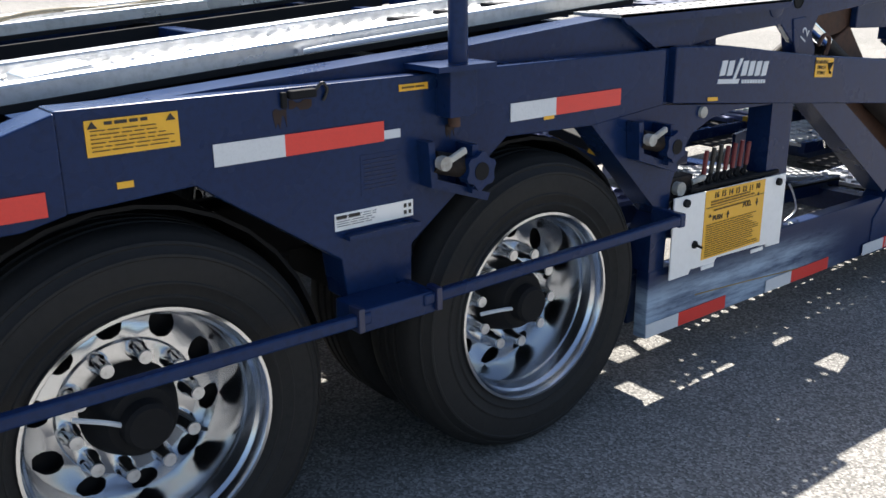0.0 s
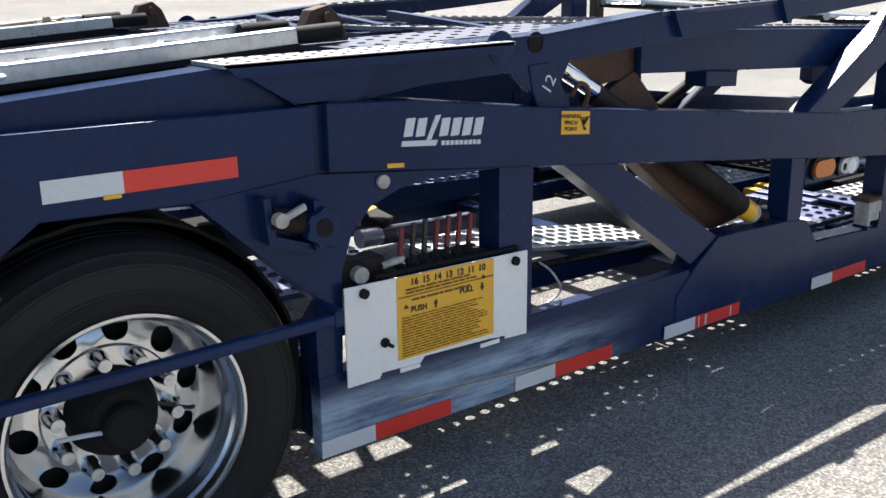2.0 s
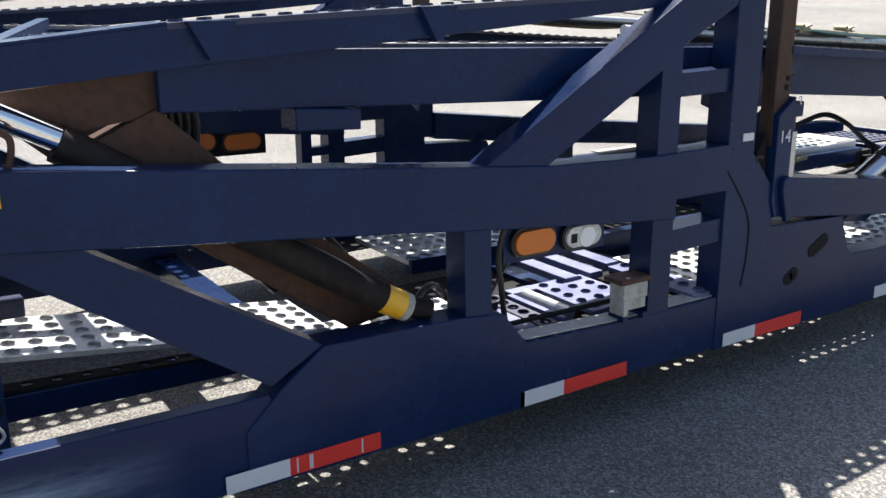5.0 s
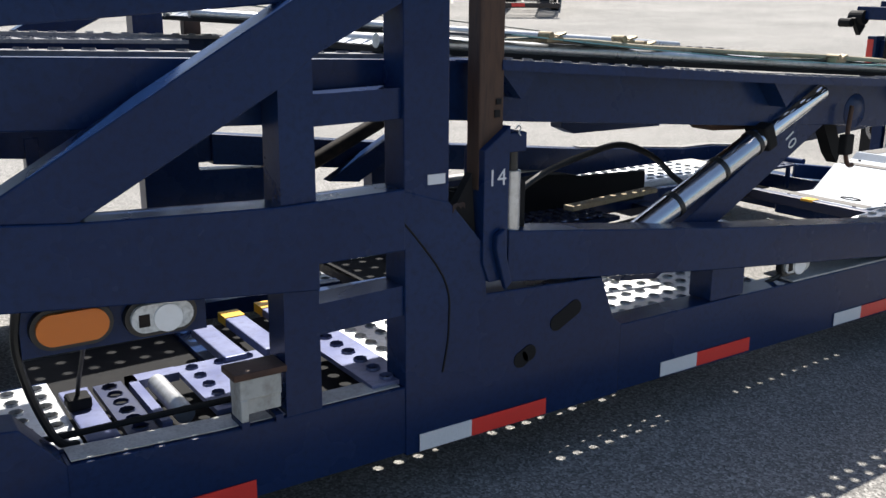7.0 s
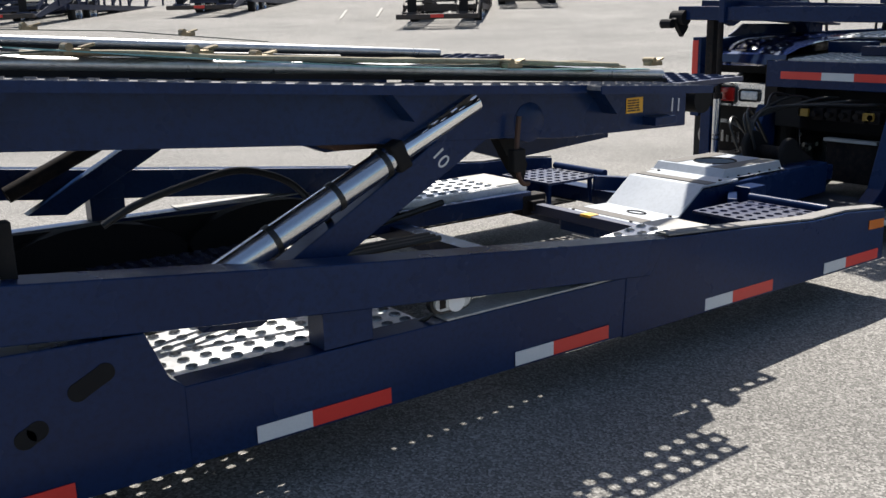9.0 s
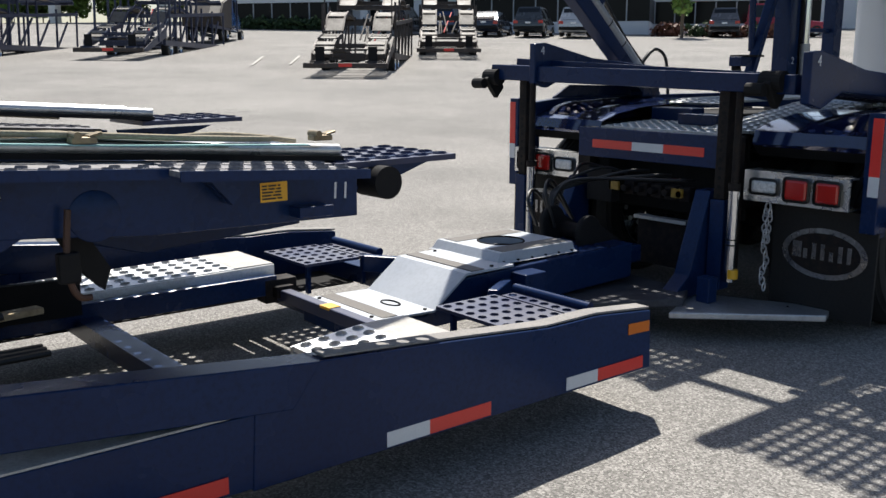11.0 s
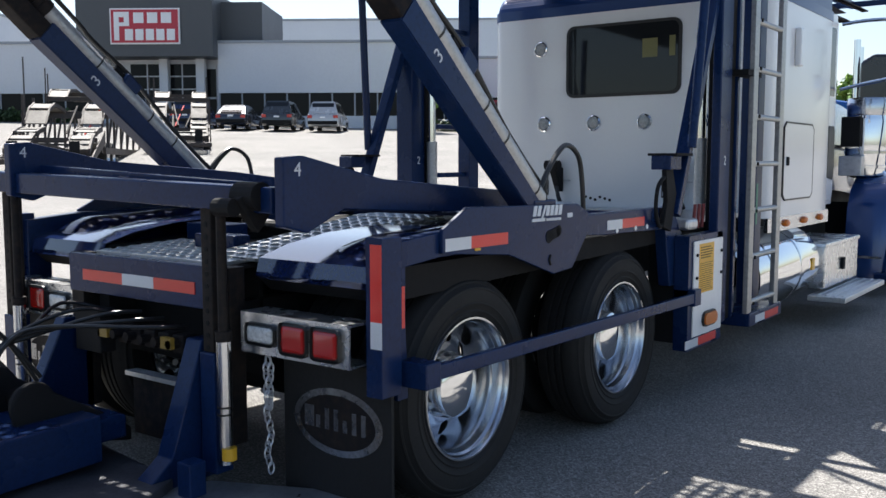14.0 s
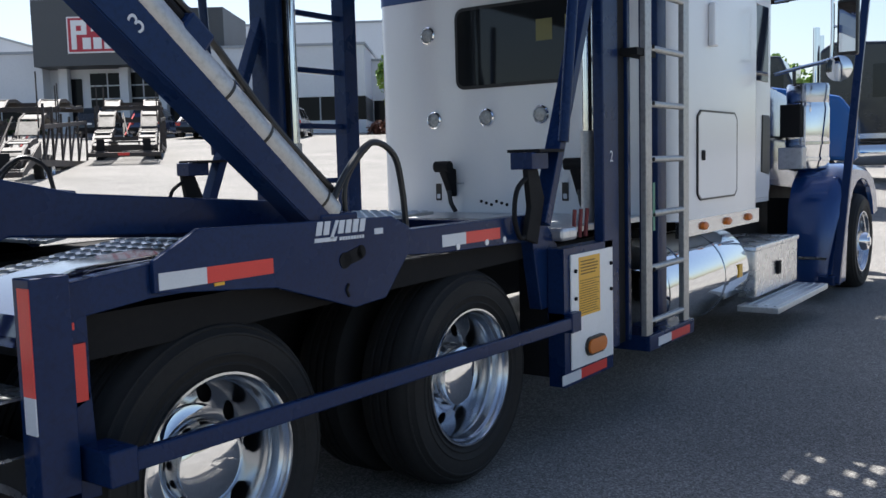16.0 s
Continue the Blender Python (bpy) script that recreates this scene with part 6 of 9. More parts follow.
def truck_side(side):
    f = (lambda y: y) if side == 0 else fy
    def pr(pts, a, b, bev=0.004):
        a, b = f(a), f(b)
        return prism(B(), pts, min(a, b), max(a, b), bev)
    part("side_plate", pr([(10.14, 1.105), (10.14, 1.20), (10.31, 1.283), (11.25, 1.262), (11.36, 1.215), (11.36, 1.12), (11.20, 0.95), (11.02, 0.938), (10.63, 1.06)], S, S + 0.02), BLUE, truck)
    part("side_beam", pr([(9.80, 1.16), (10.14, 1.19), (11.40, 1.20), (12.46, 1.20), (12.62, 1.02), (12.52, 0.72), (12.44, 0.72), (12.36, 1.07), (11.57, 1.085), (11.36, 1.10), (10.14, 1.09), (9.93, 1.07), (9.93, 0.84), (9.84, 0.80), (9.80, 0.84)], S + 0.02, S + 0.09, 0.004), BLUE, truck)
    part("rear_post", pr([(9.745, 0.60), (9.86, 0.60), (9.86, 1.195), (9.745, 1.195)], S - 0.02, S + 0.06), BLUE, truck)
    part("rear_post", pr([(9.88, 0.56), (9.945, 0.56), (9.93, 0.86), (9.88, 0.86)], S + 0.02, S + 0.06, 0.003), BLUE, truck)
    part("guard_rail", bar(B(), (9.93, f(S - 0.10), 0.675), (12.56, f(S - 0.10), 0.648), 0.03, 0.06, 0.006), BLUE, truck)
    part("rail_bracket", box(B(), 9.88, 9.97, *sorted((f(S - 0.12), f(S + 0.02))), 0.62, 0.72, 0.006), BLUE, truck)
    part("rail_bracket", box(B(), 12.50, 12.60, *sorted((f(S - 0.12), f(S + 0.02))), 0.60, 0.70, 0.006), BLUE, truck)
    wheel(truck, 10.42 - 9.7, f(-0.12) - 1.1, 0.495, 4, cover=True, flip=side == 1, size=1.035)
    wheel(truck, 11.86 - 9.7, f(-0.13) - 1.1, 0.495, 17, cover=True, flip=side == 1, size=1.035)
    wheel(truck, 10.42 - 9.7, f(0.52) - 1.1, 0.495, 4, flip=side == 0, size=1.035)
    wheel(truck, 11.86 - 9.7, f(0.51) - 1.1, 0.495, 4, flip=side == 0, size=1.035)
    # red reflectors on the rear post
    at = 1.17
    for ln, mt, lb in ((0.285, TAPE_RED, "red reflective tape"), (0.10, TAPE_WHITE, "white reflective tape")):
        part("reflective_tape", box(B(), 9.7425, 9.746, *sorted((f(S - 0.018), f(S + 0.035))), at - ln, at), mt, truck, lb)
        at -= ln
    part("reflector", pr([(9.865, 0.84), (9.915, 0.84), (9.915, 1.0), (9.865, 1.0)], S + 0.012, S + 0.02, 0.0), TAPE_RED, truck, "red reflector")
    part("reflector", pr([(9.865, 1.04), (9.885, 1.04), (9.885, 1.06), (9.865, 1.06)], S + 0.012, S + 0.02, 0.0), TAPE_RED, truck)
    # tail lamp bar
    y0, y1 = sorted((f(-0.09), f(0.50)))
    tl = part("tail_lamp_bar", box(B(), 9.69, 9.70, y0, y1, 0.705, 0.87, 0.0), TREAD, truck, "bright steel tail lamp bar")
    part("bar_shelf", box(B(), 9.70, 9.83, y0, y1, 0.862, 0.87), TREAD, tl)
    part("bar_shelf", box(B(), 9.70, 9.83, y0, y1, 0.705, 0.713), TREAD, tl)
    for k, (yc, hw, lens, lb) in enumerate(((0.02, 0.075, RED_LENS, "red lens"), (0.19, 0.075, RED_LENS, "red lens"), (0.375, 0.085, CLEAR_LENS, "clear lens"))):
        yc = f(yc)
        g = part("lamp_grommet", box(B(), 9.676, 9.692, yc - hw, yc + hw, 0.722 + (0.02 if k == 2 else 0), 0.853 - (0.02 if k == 2 else 0), 0.02), HOSE, tl)
        part("lens", box(B(), 9.670, 9.690, yc - hw + 0.013, yc + hw - 0.013, 0.735 + (0.02 if k == 2 else 0), 0.84 - (0.02 if k == 2 else 0), 0.014), lens, g, lb)
    # mud flap with its oval badge
    y0, y1 = sorted((f(-0.20), f(0.37)))
    mf = part("mud_flap", box(B(), 9.80, 9.815, y0, y1, 0.12, 0.69), RUBBER, truck, "black rubber mud flap")
    yc = f(0.075)
    rim = B()
    outer, inner = [], []
    for i in range(48):
        a = 2 * math.pi * i / 48
        outer.append(rim.verts.new((9.797, yc + 0.235 * math.cos(a), 0.455 + 0.135 * math.sin(a))))
        inner.append(rim.verts.new((9.795, yc + 0.20 * math.cos(a), 0.455 + 0.108 * math.sin(a))))
    for i in range(48):
        j = (i + 1) % 48
        rim.faces.new((outer[i], outer[j], inner[j], inner[i]))
    for a in range(4):
        t = 2 * math.pi * (a + 0.5) / 4
        rod(rim, (9.798, yc + 0.218 * math.cos(t), 0.455 + 0.122 * math.sin(t)), (9.790, yc + 0.218 * math.cos(t), 0.455 + 0.122 * math.sin(t)), 0.008, 8)
    bdg = part("oval_badge", rim, DARK_CHROME, mf, "tarnished oval rim of a maker's badge")
    bm = B()
    ring = [bm.verts.new((9.799, yc + 0.198 * math.cos(2 * math.pi * i / 40), 0.455 + 0.106 * math.sin(2 * math.pi * i / 40))) for i in range(40)]
    bm.faces.new(ring)
    part("badge_face", bm, GRIMY, bdg)
    for i in range(7):
        w, h = (0.05, 0.085) if i == 0 else (0.022, 0.085 if i in (2, 3, 5, 6) else 0.05)
        yy = yc + 0.15 - 0.048 * i
        part("maker_mark", box(B(), 9.796, 9.7985, yy - w / 2, yy + w / 2, 0.42, 0.42 + h), DARK_CHROME, bdg)
    # curved steel fender over the tail
    prof = [(9.82, 1.00), (9.84, 1.07), (10.0, 1.115), (10.25, 1.15), (10.7, 1.17), (11.4, 1.175)]
    bm = B()
    ya, yb = sorted((f(-0.10), f(0.55)))
    rows = []
    for x, z in prof:
        rows.append([bm.verts.new((x, y, z)) for y in (ya, yb)])
    low = []
    for x, z in prof:
        low.append([bm.verts.new((x, y, z - 0.006)) for y in (ya, yb)])
    for r0, r1 in zip(rows, rows[1:]):
        bm.faces.new((r0[0], r1[0], r1[1], r0[1]))
    for r0, r1 in zip(low, low[1:]):
        bm.faces.new((r0[1], r1[1], r1[0], r0[0]))
    part("tail_fender", bm, FENDER_BLUE, truck, smooth=True)
    part("fender_front", pr([(9.82, 1.0), (9.86, 1.06), (12.4, 1.07), (12.4, 0.98), (9.90, 0.93)], -0.10, 0.55, 0.0), BLACK, truck)
    ya, yb = sorted((f(0.42), f(0.90)))
    x0, z0 = (9.86, 1.062) if side == 0 else (10.70, 1.17)
    # darker metal than the trailer tracks: the overhead deck's dotted shade put into colour
    part("deck_track", perforated(B(), (x0, ya, z0), (10.80 - x0, 0, 1.185 - z0), (0, yb - ya, 0), round((10.80 - x0) / 0.065), 7, 0.006, 0.30), DULL_ALU, truck, "perforated aluminium wheel track")
    part("deck_track", perforated(B(), (10.80, ya, 1.19), (1.55, 0, 0.02), (0, yb - ya, 0), 22, 7, 0.006, 0.30), DULL_ALU, truck, "perforated aluminium wheel track")
    bm = B()
    rows = []
    for i in range(13):
        x = 9.80 + 1.1 * i / 12
        row = []
        for k in range(11):
            y = -0.13 + 0.61 * k / 10
            lift = math.sin(math.pi / 2 * min(1.0, (x - 9.80) / 0.30))
            side_in = math.sin(math.pi / 2 * min(1.0, (y + 0.13) / 0.14))
            fall = max(0.0, (y - 0.11) / 0.37)
            row.append(bm.verts.new((x, f(y), 0.99 + 0.175 * lift * (0.55 + 0.45 * side_in) * (1 - 0.62 * fall) + 0.04 * (x - 9.8))))
        rows.append(row)
    for r0, r1 in zip(rows, rows[1:]):
        for a, b, c, d in zip(r0, r0[1:], r1[1:], r1):
            bm.faces.new((a, d, c, b))
    bmesh.ops.solidify(bm, geom=bm.faces[:], thickness=0.008)
    part("fender_wing", bm, FENDER_BLUE, truck, "glossy curved blue fender", True)


truck_side(0)
truck_side(1)
maker_mark(truck, 10.82, 1.195, S - 0.001, 0.27, 0.072, -0.01)
decal(truck, 11.14, 11.19, 1.20, 1.222, S - 0.001, PALE)
tape(truck, 10.155, 1.112, S - 0.001)
tape(truck, 11.605, 1.108, S + 0.019)
decal(truck, 10.36, 10.40, 1.10, 1.11, S - 0.002, YELLOW)
bm = rod(rod(B(), (10.97, S - 0.003, 1.118), (10.97, S + 0.001, 1.118), 0.03, 20), (11.06, S - 0.003, 1.142), (11.06, S + 0.001, 1.142), 0.025, 20)
bar(bm, (10.97, S - 0.001, 1.12), (11.06, S - 0.001, 1.14), 0.004, 0.05)
part("slot", bm, BLACK, truck, "dark slot")
part("crescent_mark", sweep(B(), [(10.985, S - 0.002, 1.03), (10.972, S - 0.002, 1.01), (10.985, S - 0.002, 0.985)], 0.006), BLACK, truck)
for x in (11.72, 11.95, 12.1):
    part("rail_hole", rod(B(), (x, S + 0.016, 1.10), (x, S + 0.021, 1.10), 0.014, 12), WHITE, truck)

# rear cross face with tapes
part("rear_panel", box(B(), 9.66, 9.72, 0.58, 1.68, 0.86, 1.04, 0.004), BLUE, truck)
at = 0.745
for ln, mt in ((0.279, TAPE_RED), (0.23, TAPE_WHITE), (0.31, TAPE_RED)):
    part("reflective_tape", box(B(), 9.6565, 9.661, at, at + ln, 0.918, 0.969), mt, truck, "red reflective tape" if mt is TAPE_RED else "white reflective tape")
    at += ln
for y in (0.55, 1.60):
    part("rear_upright", box(B(), 9.68, 9.76, y, y + 0.10, 0.30, 1.04, 0.004), GRIMY, truck)
part("chassis_rail", box(B(), 9.75, 19.2, 0.62, 0.70, 0.62, 0.88), BLACK, truck)
part("chassis_rail", box(B(), 9.75, 19.2, 1.50, 1.58, 0.62, 0.88), BLACK, truck)
part("rear_wall", box(B(), 9.9, 9.92, 0.62, 1.58, 0.55, 1.05), BLACK, truck)
part("undertray", box(B(), 10.0, 14.2, 0.3, 1.9, 0.93, 0.95), BLACK, truck)
part("deck_floor", box(B(), 9.75, 12.6, 0.62, 1.58, 1.02, 1.035), BLACK, truck)
part("deck_track", perforated(B(), (9.73, 0.66, 1.050), (0.50, 0, 0.02), (0, 0.90, 0), 7, 13, 0.006, 0.30), DULL_ALU, truck, "perforated aluminium tail plate")
part("deck_block", box(B(), 10.02, 10.12, 0.92, 1.20, 1.065, 1.13, 0.006), BLUE, truck)
part("deck_block", box(B(), 10.30, 10.44, 1.30, 1.62, 1.06, 1.15, 0.006), BLUE, truck)
for x in (10.42, 11.86):
    part("axle", rod(B(), (x, 0.2, 0.51), (x, 2.0, 0.51), 0.08, 18), BLACK, truck)
    part("differential", rod(B(), (x, 0.95, 0.51), (x, 1.25, 0.51), 0.2, 24), BLACK, truck, smooth=True)
part("rear_plate", box(B(), 9.64, 9.66, 0.80, 1.17, 0.26, 0.53, 0.004), GRIMY, truck, "dull dark steel plate")
part("plate_lip", box(B(), 9.60, 9.66, 0.80, 1.17, 0.53, 0.55), GALV, truck)
for k in range(5):
    part("tail_valve", box(rod(B(), (9.60, 0.86 + 0.1 * k, 0.70), (9.66, 0.86 + 0.1 * k, 0.70), 0.02, 12), 9.65, 9.72, 0.82 + 0.1 * k, 0.895 + 0.1 * k, 0.655, 0.735, 0.006), GRIMY, truck)
part("tail_valve", box(B(), 9.60, 9.68, 1.35, 1.55, 0.60, 0.80, 0.006), BLACK, truck)
for y in (0.84, 1.30):
    part("valve_tag", box(B(), 9.60, 9.62, y, y + 0.07, 0.68, 0.73), OCHRE, truck, "yellow tag")
rnd = random.Random(5)
for k in range(5):
    y = 0.80 + 0.16 * k
    part("hydraulic_hose", sweep(B(), [(9.66, y, 0.78 + 0.015 * (k % 3)), (9.50, y + 0.06, 0.79 + 0.01 * k), (9.30, 1.34 + 0.02 * k, 0.765 - 0.02 * (k % 3)), (9.17, 1.40 + 0.01 * k, 0.68), (9.12, 1.38, 0.56)], 0.009), HOSE, truck, smooth=True)
hitch = [(9.12 + 0.095 * math.cos(radians(a)), 0.53 + 0.095 * math.sin(radians(a))) for a in range(200, 19, -20)] + [(9.42, 0.44), (9.56, 0.34), (9.56, 0.28), (9.06, 0.38)]
part("hitch_jaw", prism(B(), hitch, 1.36, 1.40, 0.012), BLACK, truck, "rounded grimy dark hitch jaw")
part("hitch_jaw", prism(B(), [(px + 0.02, pz - 0.03) for px, pz in hitch], 1.10, 1.14, 0.012), BLACK, truck, "rounded grimy dark hitch jaw")
part("hitch_pin", rod(B(), (9.20, 1.115, 0.48), (9.20, 1.385, 0.48), 0.045, 20), GRIMY, truck, smooth=True)
part("hitch_mark", box(B(), 9.24, 9.33, 1.02, 1.08, 0.402, 0.412), YELLOW, truck, "yellow mark")
part("hitch_block", box(B(), 9.02, 9.50, 1.02, 1.44, 0.30, 0.40, 0.01), BLUE, truck)
for k, (dx, dy, h) in enumerate(((0.0, 0.0, 0.17), (0.05, 0.06, 0.13), (-0.04, 0.10, 0.11))):
    part("hydraulic_hose", sweep(B(), [(9.10 + dx, 1.34 + dy, 0.50), (9.06 + dx, 1.38 + dy, 0.54 + h), (9.18 + dx, 1.44 + dy, 0.58 + h), (9.32 + dx, 1.40 + dy, 0.52)], 0.010), HOSE, truck, smooth=True)
part("hitch_frame", prism(B(), [(9.30, 0.16), (9.72, 0.16), (9.72, 0.74), (9.62, 0.74), (9.46, 0.28)], 0.66, 0.76, 0.006), BLUE, truck)
part("hitch_frame", prism(B(), [(9.30, 0.16), (9.72, 0.16), (9.72, 0.74), (9.58, 0.74), (9.36, 0.28)], 1.60, 1.68, 0.006), BLUE, truck)

# stabiliser feet, posts with lock holes, and their cylinders
for yy in (0.60, 2.14):
    ps = part("jack_post", box(B(), 9.605, 9.675, yy - 0.033, yy + 0.033, 0.70, 1.36, 0.006), GRIMY, truck, "grimy dark steel post")
    part("post_base", box(B(), 9.595, 9.685, yy - 0.045, yy + 0.045, 0.20, 0.70, 0.006), BLUE, ps, "dark blue lower post")
    bm = B()
    for i in range(11):
        z = 0.72 + 0.05 * i
        rod(bm, (9.603, yy, z), (9.608, yy, z), 0.011, 10)
    part("lock_hole", bm, BLACK, ps)
    cyy = yy - 0.10
    c = part("jack_cylinder", rod(B(), (9.60, cyy, 0.26), (9.60, cyy, 0.76), 0.030, 18), POLISHED, ps, "bare metal jack cylinder", True)
    part("jack_rod", rod(rod(B(), (9.60, cyy, 0.80), (9.60, cyy, 1.30), 0.020, 14), (9.60, cyy, 0.76), (9.60, cyy, 0.80), 0.034, 16), GRIMY, c, "dark grimy jack rod", True)
    for z in (0.46, 0.49):
        part("jack_band", rod(B(), (9.60, cyy, z), (9.60, cyy, z + 0.008), 0.0315, 16), HOSE, c)
ft = part("jack_foot", slab(B(), [(9.12, 0.53), (9.70, -0.02), (9.88, 0.05), (9.62, 0.62), (9.50, 0.68)], 0.125, 0.16, 0.006), GALV, truck, "galvanised triangular foot plate")
part("foot_socket", box(B(), 9.42, 9.50, 0.50, 0.58, 0.16, 0.30, 0.006), BLUE, truck)
part("jack_mark", rod(B(), (9.60, 0.48, 0.28), (9.60, 0.48, 0.33), 0.031, 18), YELLOW, truck, "yellow band")
# chain beside the flap
bm = B()
for i in range(16):
    z = 0.68 - 0.029 * i
    for yo, top in ((0.355 + 0.012 * math.sin(1.1 * i), 16), (0.352 - 0.014 * math.sin(1.1 * i), 7)):
        if i >= top:
            continue
        ring = [(9.70 + (0.015 * math.cos(a) if i % 2 else 0), yo + (0 if i % 2 else 0.015 * math.cos(a)), z + 0.024 * math.sin(a)) for a in [2 * math.pi * k / 10 for k in range(10)]]
        sweep(bm, ring + [ring[0]], 0.0042, 5, 1)
part("chain", bm, GALV, truck, "galvanised safety chain")


# ---- loading skids 4 with lift cylinders 3 ----
def skid(y, x0, z0):
    p = part("skid_arm", prism(B(), [(x0, z0), (x0 + 0.10, z0 + 0.008), (x0 + 0.55, z0 - 0.085), (x0 + 1.4, z0 - 0.15), (x0 + 1.75, z0 - 0.19), (x0 + 1.75, z0 - 0.26), (x0 + 0.90, z0 - 0.235), (x0 + 0.32, z0 - 0.20), (x0 + 0.12, z0 - 0.28), (x0, z0 - 0.25)], y, y + 0.05, 0.006), BLUE, truck)
    text("4", 0.075, facing(x0 + 0.07, y - 0.0015, z0 - 0.045), PALE, p, "number_decal")
    part("skid_ladder", perforated(B(), (x0 + 0.45, y + 0.10, z0 - 0.20), (1.2, 0, -0.09), (0, 0.30, 0), 10, 3, 0.006, 0.22), BLUE_DUSTY, truck)
    part("skid_rail", bar(B(), (x0 + 0.2, y + 0.42, z0 - 0.16), (x0 + 1.7, y + 0.42, z0 - 0.24), 0.04, 0.06, 0.004), BLUE, truck)
    return p


skid(0.08, 9.54, 1.485)
skid(1.98, 9.55, 1.555)
part("cross_beam", bar(B(), (9.62, 0.18, 1.325), (9.62, 2.42, 1.375), 0.09, 0.10, 0.008), BLUE, truck)
part("cross_tube", bar(B(), (9.78, 0.5, 1.36), (9.72, 2.3, 1.44), 0.05, 0.05, 0.004), BLUE, truck)
part("cross_tube", bar(B(), (9.88, 0.45, 1.25), (9.70, 1.30, 1.38), 0.05, 0.05, 0.004), BLUE, truck)
for y in (0.30, 2.40):
    part("winch_hub", rod(rod(B(), (9.58, y - 0.06, 1.34), (9.58, y + 0.06, 1.34), 0.055, 18), (9.50, y, 1.30), (9.50, y + 0.10, 1.30), 0.035, 14), BLACK, truck)
    part("winch_claw", prism(B(), [(9.50, 1.33), (9.60, 1.38), (9.66, 1.27), (9.60, 1.20), (9.55, 1.26)], y - 0.02, y + 0.02, 0.004), BLACK, truck)


def boom(a, b, y, reach):
    """A lift cylinder 3: tapered outer arm, dull barrel with clamp bands, and a dark inner stage."""
    A, C = Vector(a), Vector(b)
    d = (C - A).normalized()
    side = Vector((0, 1, 0))
    up = d.cross(side)
    if up.x < 0:
        up = -up
    L = (C - A).length
    end = A + d * (L * reach)
    arm = B()
    loop = [A - up * 0.03, A - up * 0.115, end - up * 0.155, end - up * 0.03]
    lo, hi = [arm.verts.new(q - side * 0.055) for q in loop], [arm.verts.new(q + side * 0.055) for q in loop]
    arm.faces.new(lo[::-1])
    arm.faces.new(hi)
    for k in range(4):
        h = (k + 1) % 4
        arm.faces.new((lo[k], lo[h], hi[h], hi[k]))
    bmesh.ops.bevel(arm, geom=arm.edges[:], offset=0.005, segments=2, affect="EDGES")
    p = part("lift_arm", arm, BLUE, truck)
    c = part("lift_barrel", rod(B(), A, end + d * 0.05, 0.058, 28), DULL_BARREL, p, "dull bright lift barrel", True)
    part("barrel_head", rod(rod(B(), end + d * 0.05, end + d * 0.10, 0.064, 24), end + d * 0.10, end + d * 0.13, 0.05, 24), GRIMY, p, "dark barrel head", True)
    for t in (0.05, 0.27, 0.40, 0.66):
        q = A + d * (L * t)
        part("clamp_band", rod(B(), q - d * 0.005, q + d * 0.005, 0.0605, 20), HOSE, p)
    part("valve_block", bar(B(), A + d * (L * 0.49) + up * 0.05, A + d * (L * 0.56) + up * 0.05, 0.10, 0.09, 0.01), BLUE, p, "small blue valve block")
    part("valve_fitting", rod(B(), A + d * (L * 0.56) + up * 0.07, A + d * (L * 0.60) + up * 0.07, 0.022, 12), BLACK, p)
    top = C + d * 1.7
    part("inner_stage", bar(B(), end - up * 0.10, top - up * 0.10, 0.10, 0.12, 0.008, up=(0, 1, 0)), GRIMY, p, "grimy dark inner stage")
    part("piston_rod", rod(B(), end + d * 0.12, top, 0.034, 18), GRIMY, p, smooth=True)
    q = A + d * (L * 0.635) - up * 0.09
    m = Matrix.Translation(q + Vector((0, -0.0565, 0))) @ Euler((radians(90), 0, 0)).to_matrix().to_4x4() @ Matrix.Rotation(math.atan2(-d.z, -d.x) + math.pi / 2, 4, "Z")
    text("3", 0.085, m, PALE, p, "number_decal")
    part("hydraulic_hose", sweep(B(), [A + up * 0.085, A + up * 0.075 + d * 0.4, A + d * (L * 0.52) + up * 0.11, A + d * (L * 0.72) + up * 0.09, end + d * 0.1 + up * 0.10, top + up * 0.09], 0.013), HOSE, p, smooth=True)
    part("foot_block", box(B(), A.x - 0.10, A.x + 0.10, y - 0.06, y + 0.06, A.z - 0.12, A.z, 0.008), BLUE, p)


boom((10.98, -0.10, 1.29), (9.77, -0.10, 2.33), -0.10, 0.79)
boom((10.98, 2.22, 1.29), (9.77, 2.22, 2.36), 2.22, 0.86)
for y, x in ((-0.13, 10.94), (2.33, 10.94)):
    part("hydraulic_hose", sweep(B(), [(x, y, 1.27), (x + 0.10, y, 1.42), (x + 0.26, y, 1.545), (x + 0.40, y, 1.50), (x + 0.45, y, 1.36), (x + 0.47, y, 1.18)], 0.013), HOSE, truck, smooth=True)
    part("hydraulic_hose", sweep(B(), [(x + 0.14, y + 0.03, 1.25), (x + 0.14, y + 0.03, 1.38), (x + 0.19, y + 0.02, 1.47), (x + 0.27, y + 0.01, 1.54)], 0.010), HOSE, truck, smooth=True)


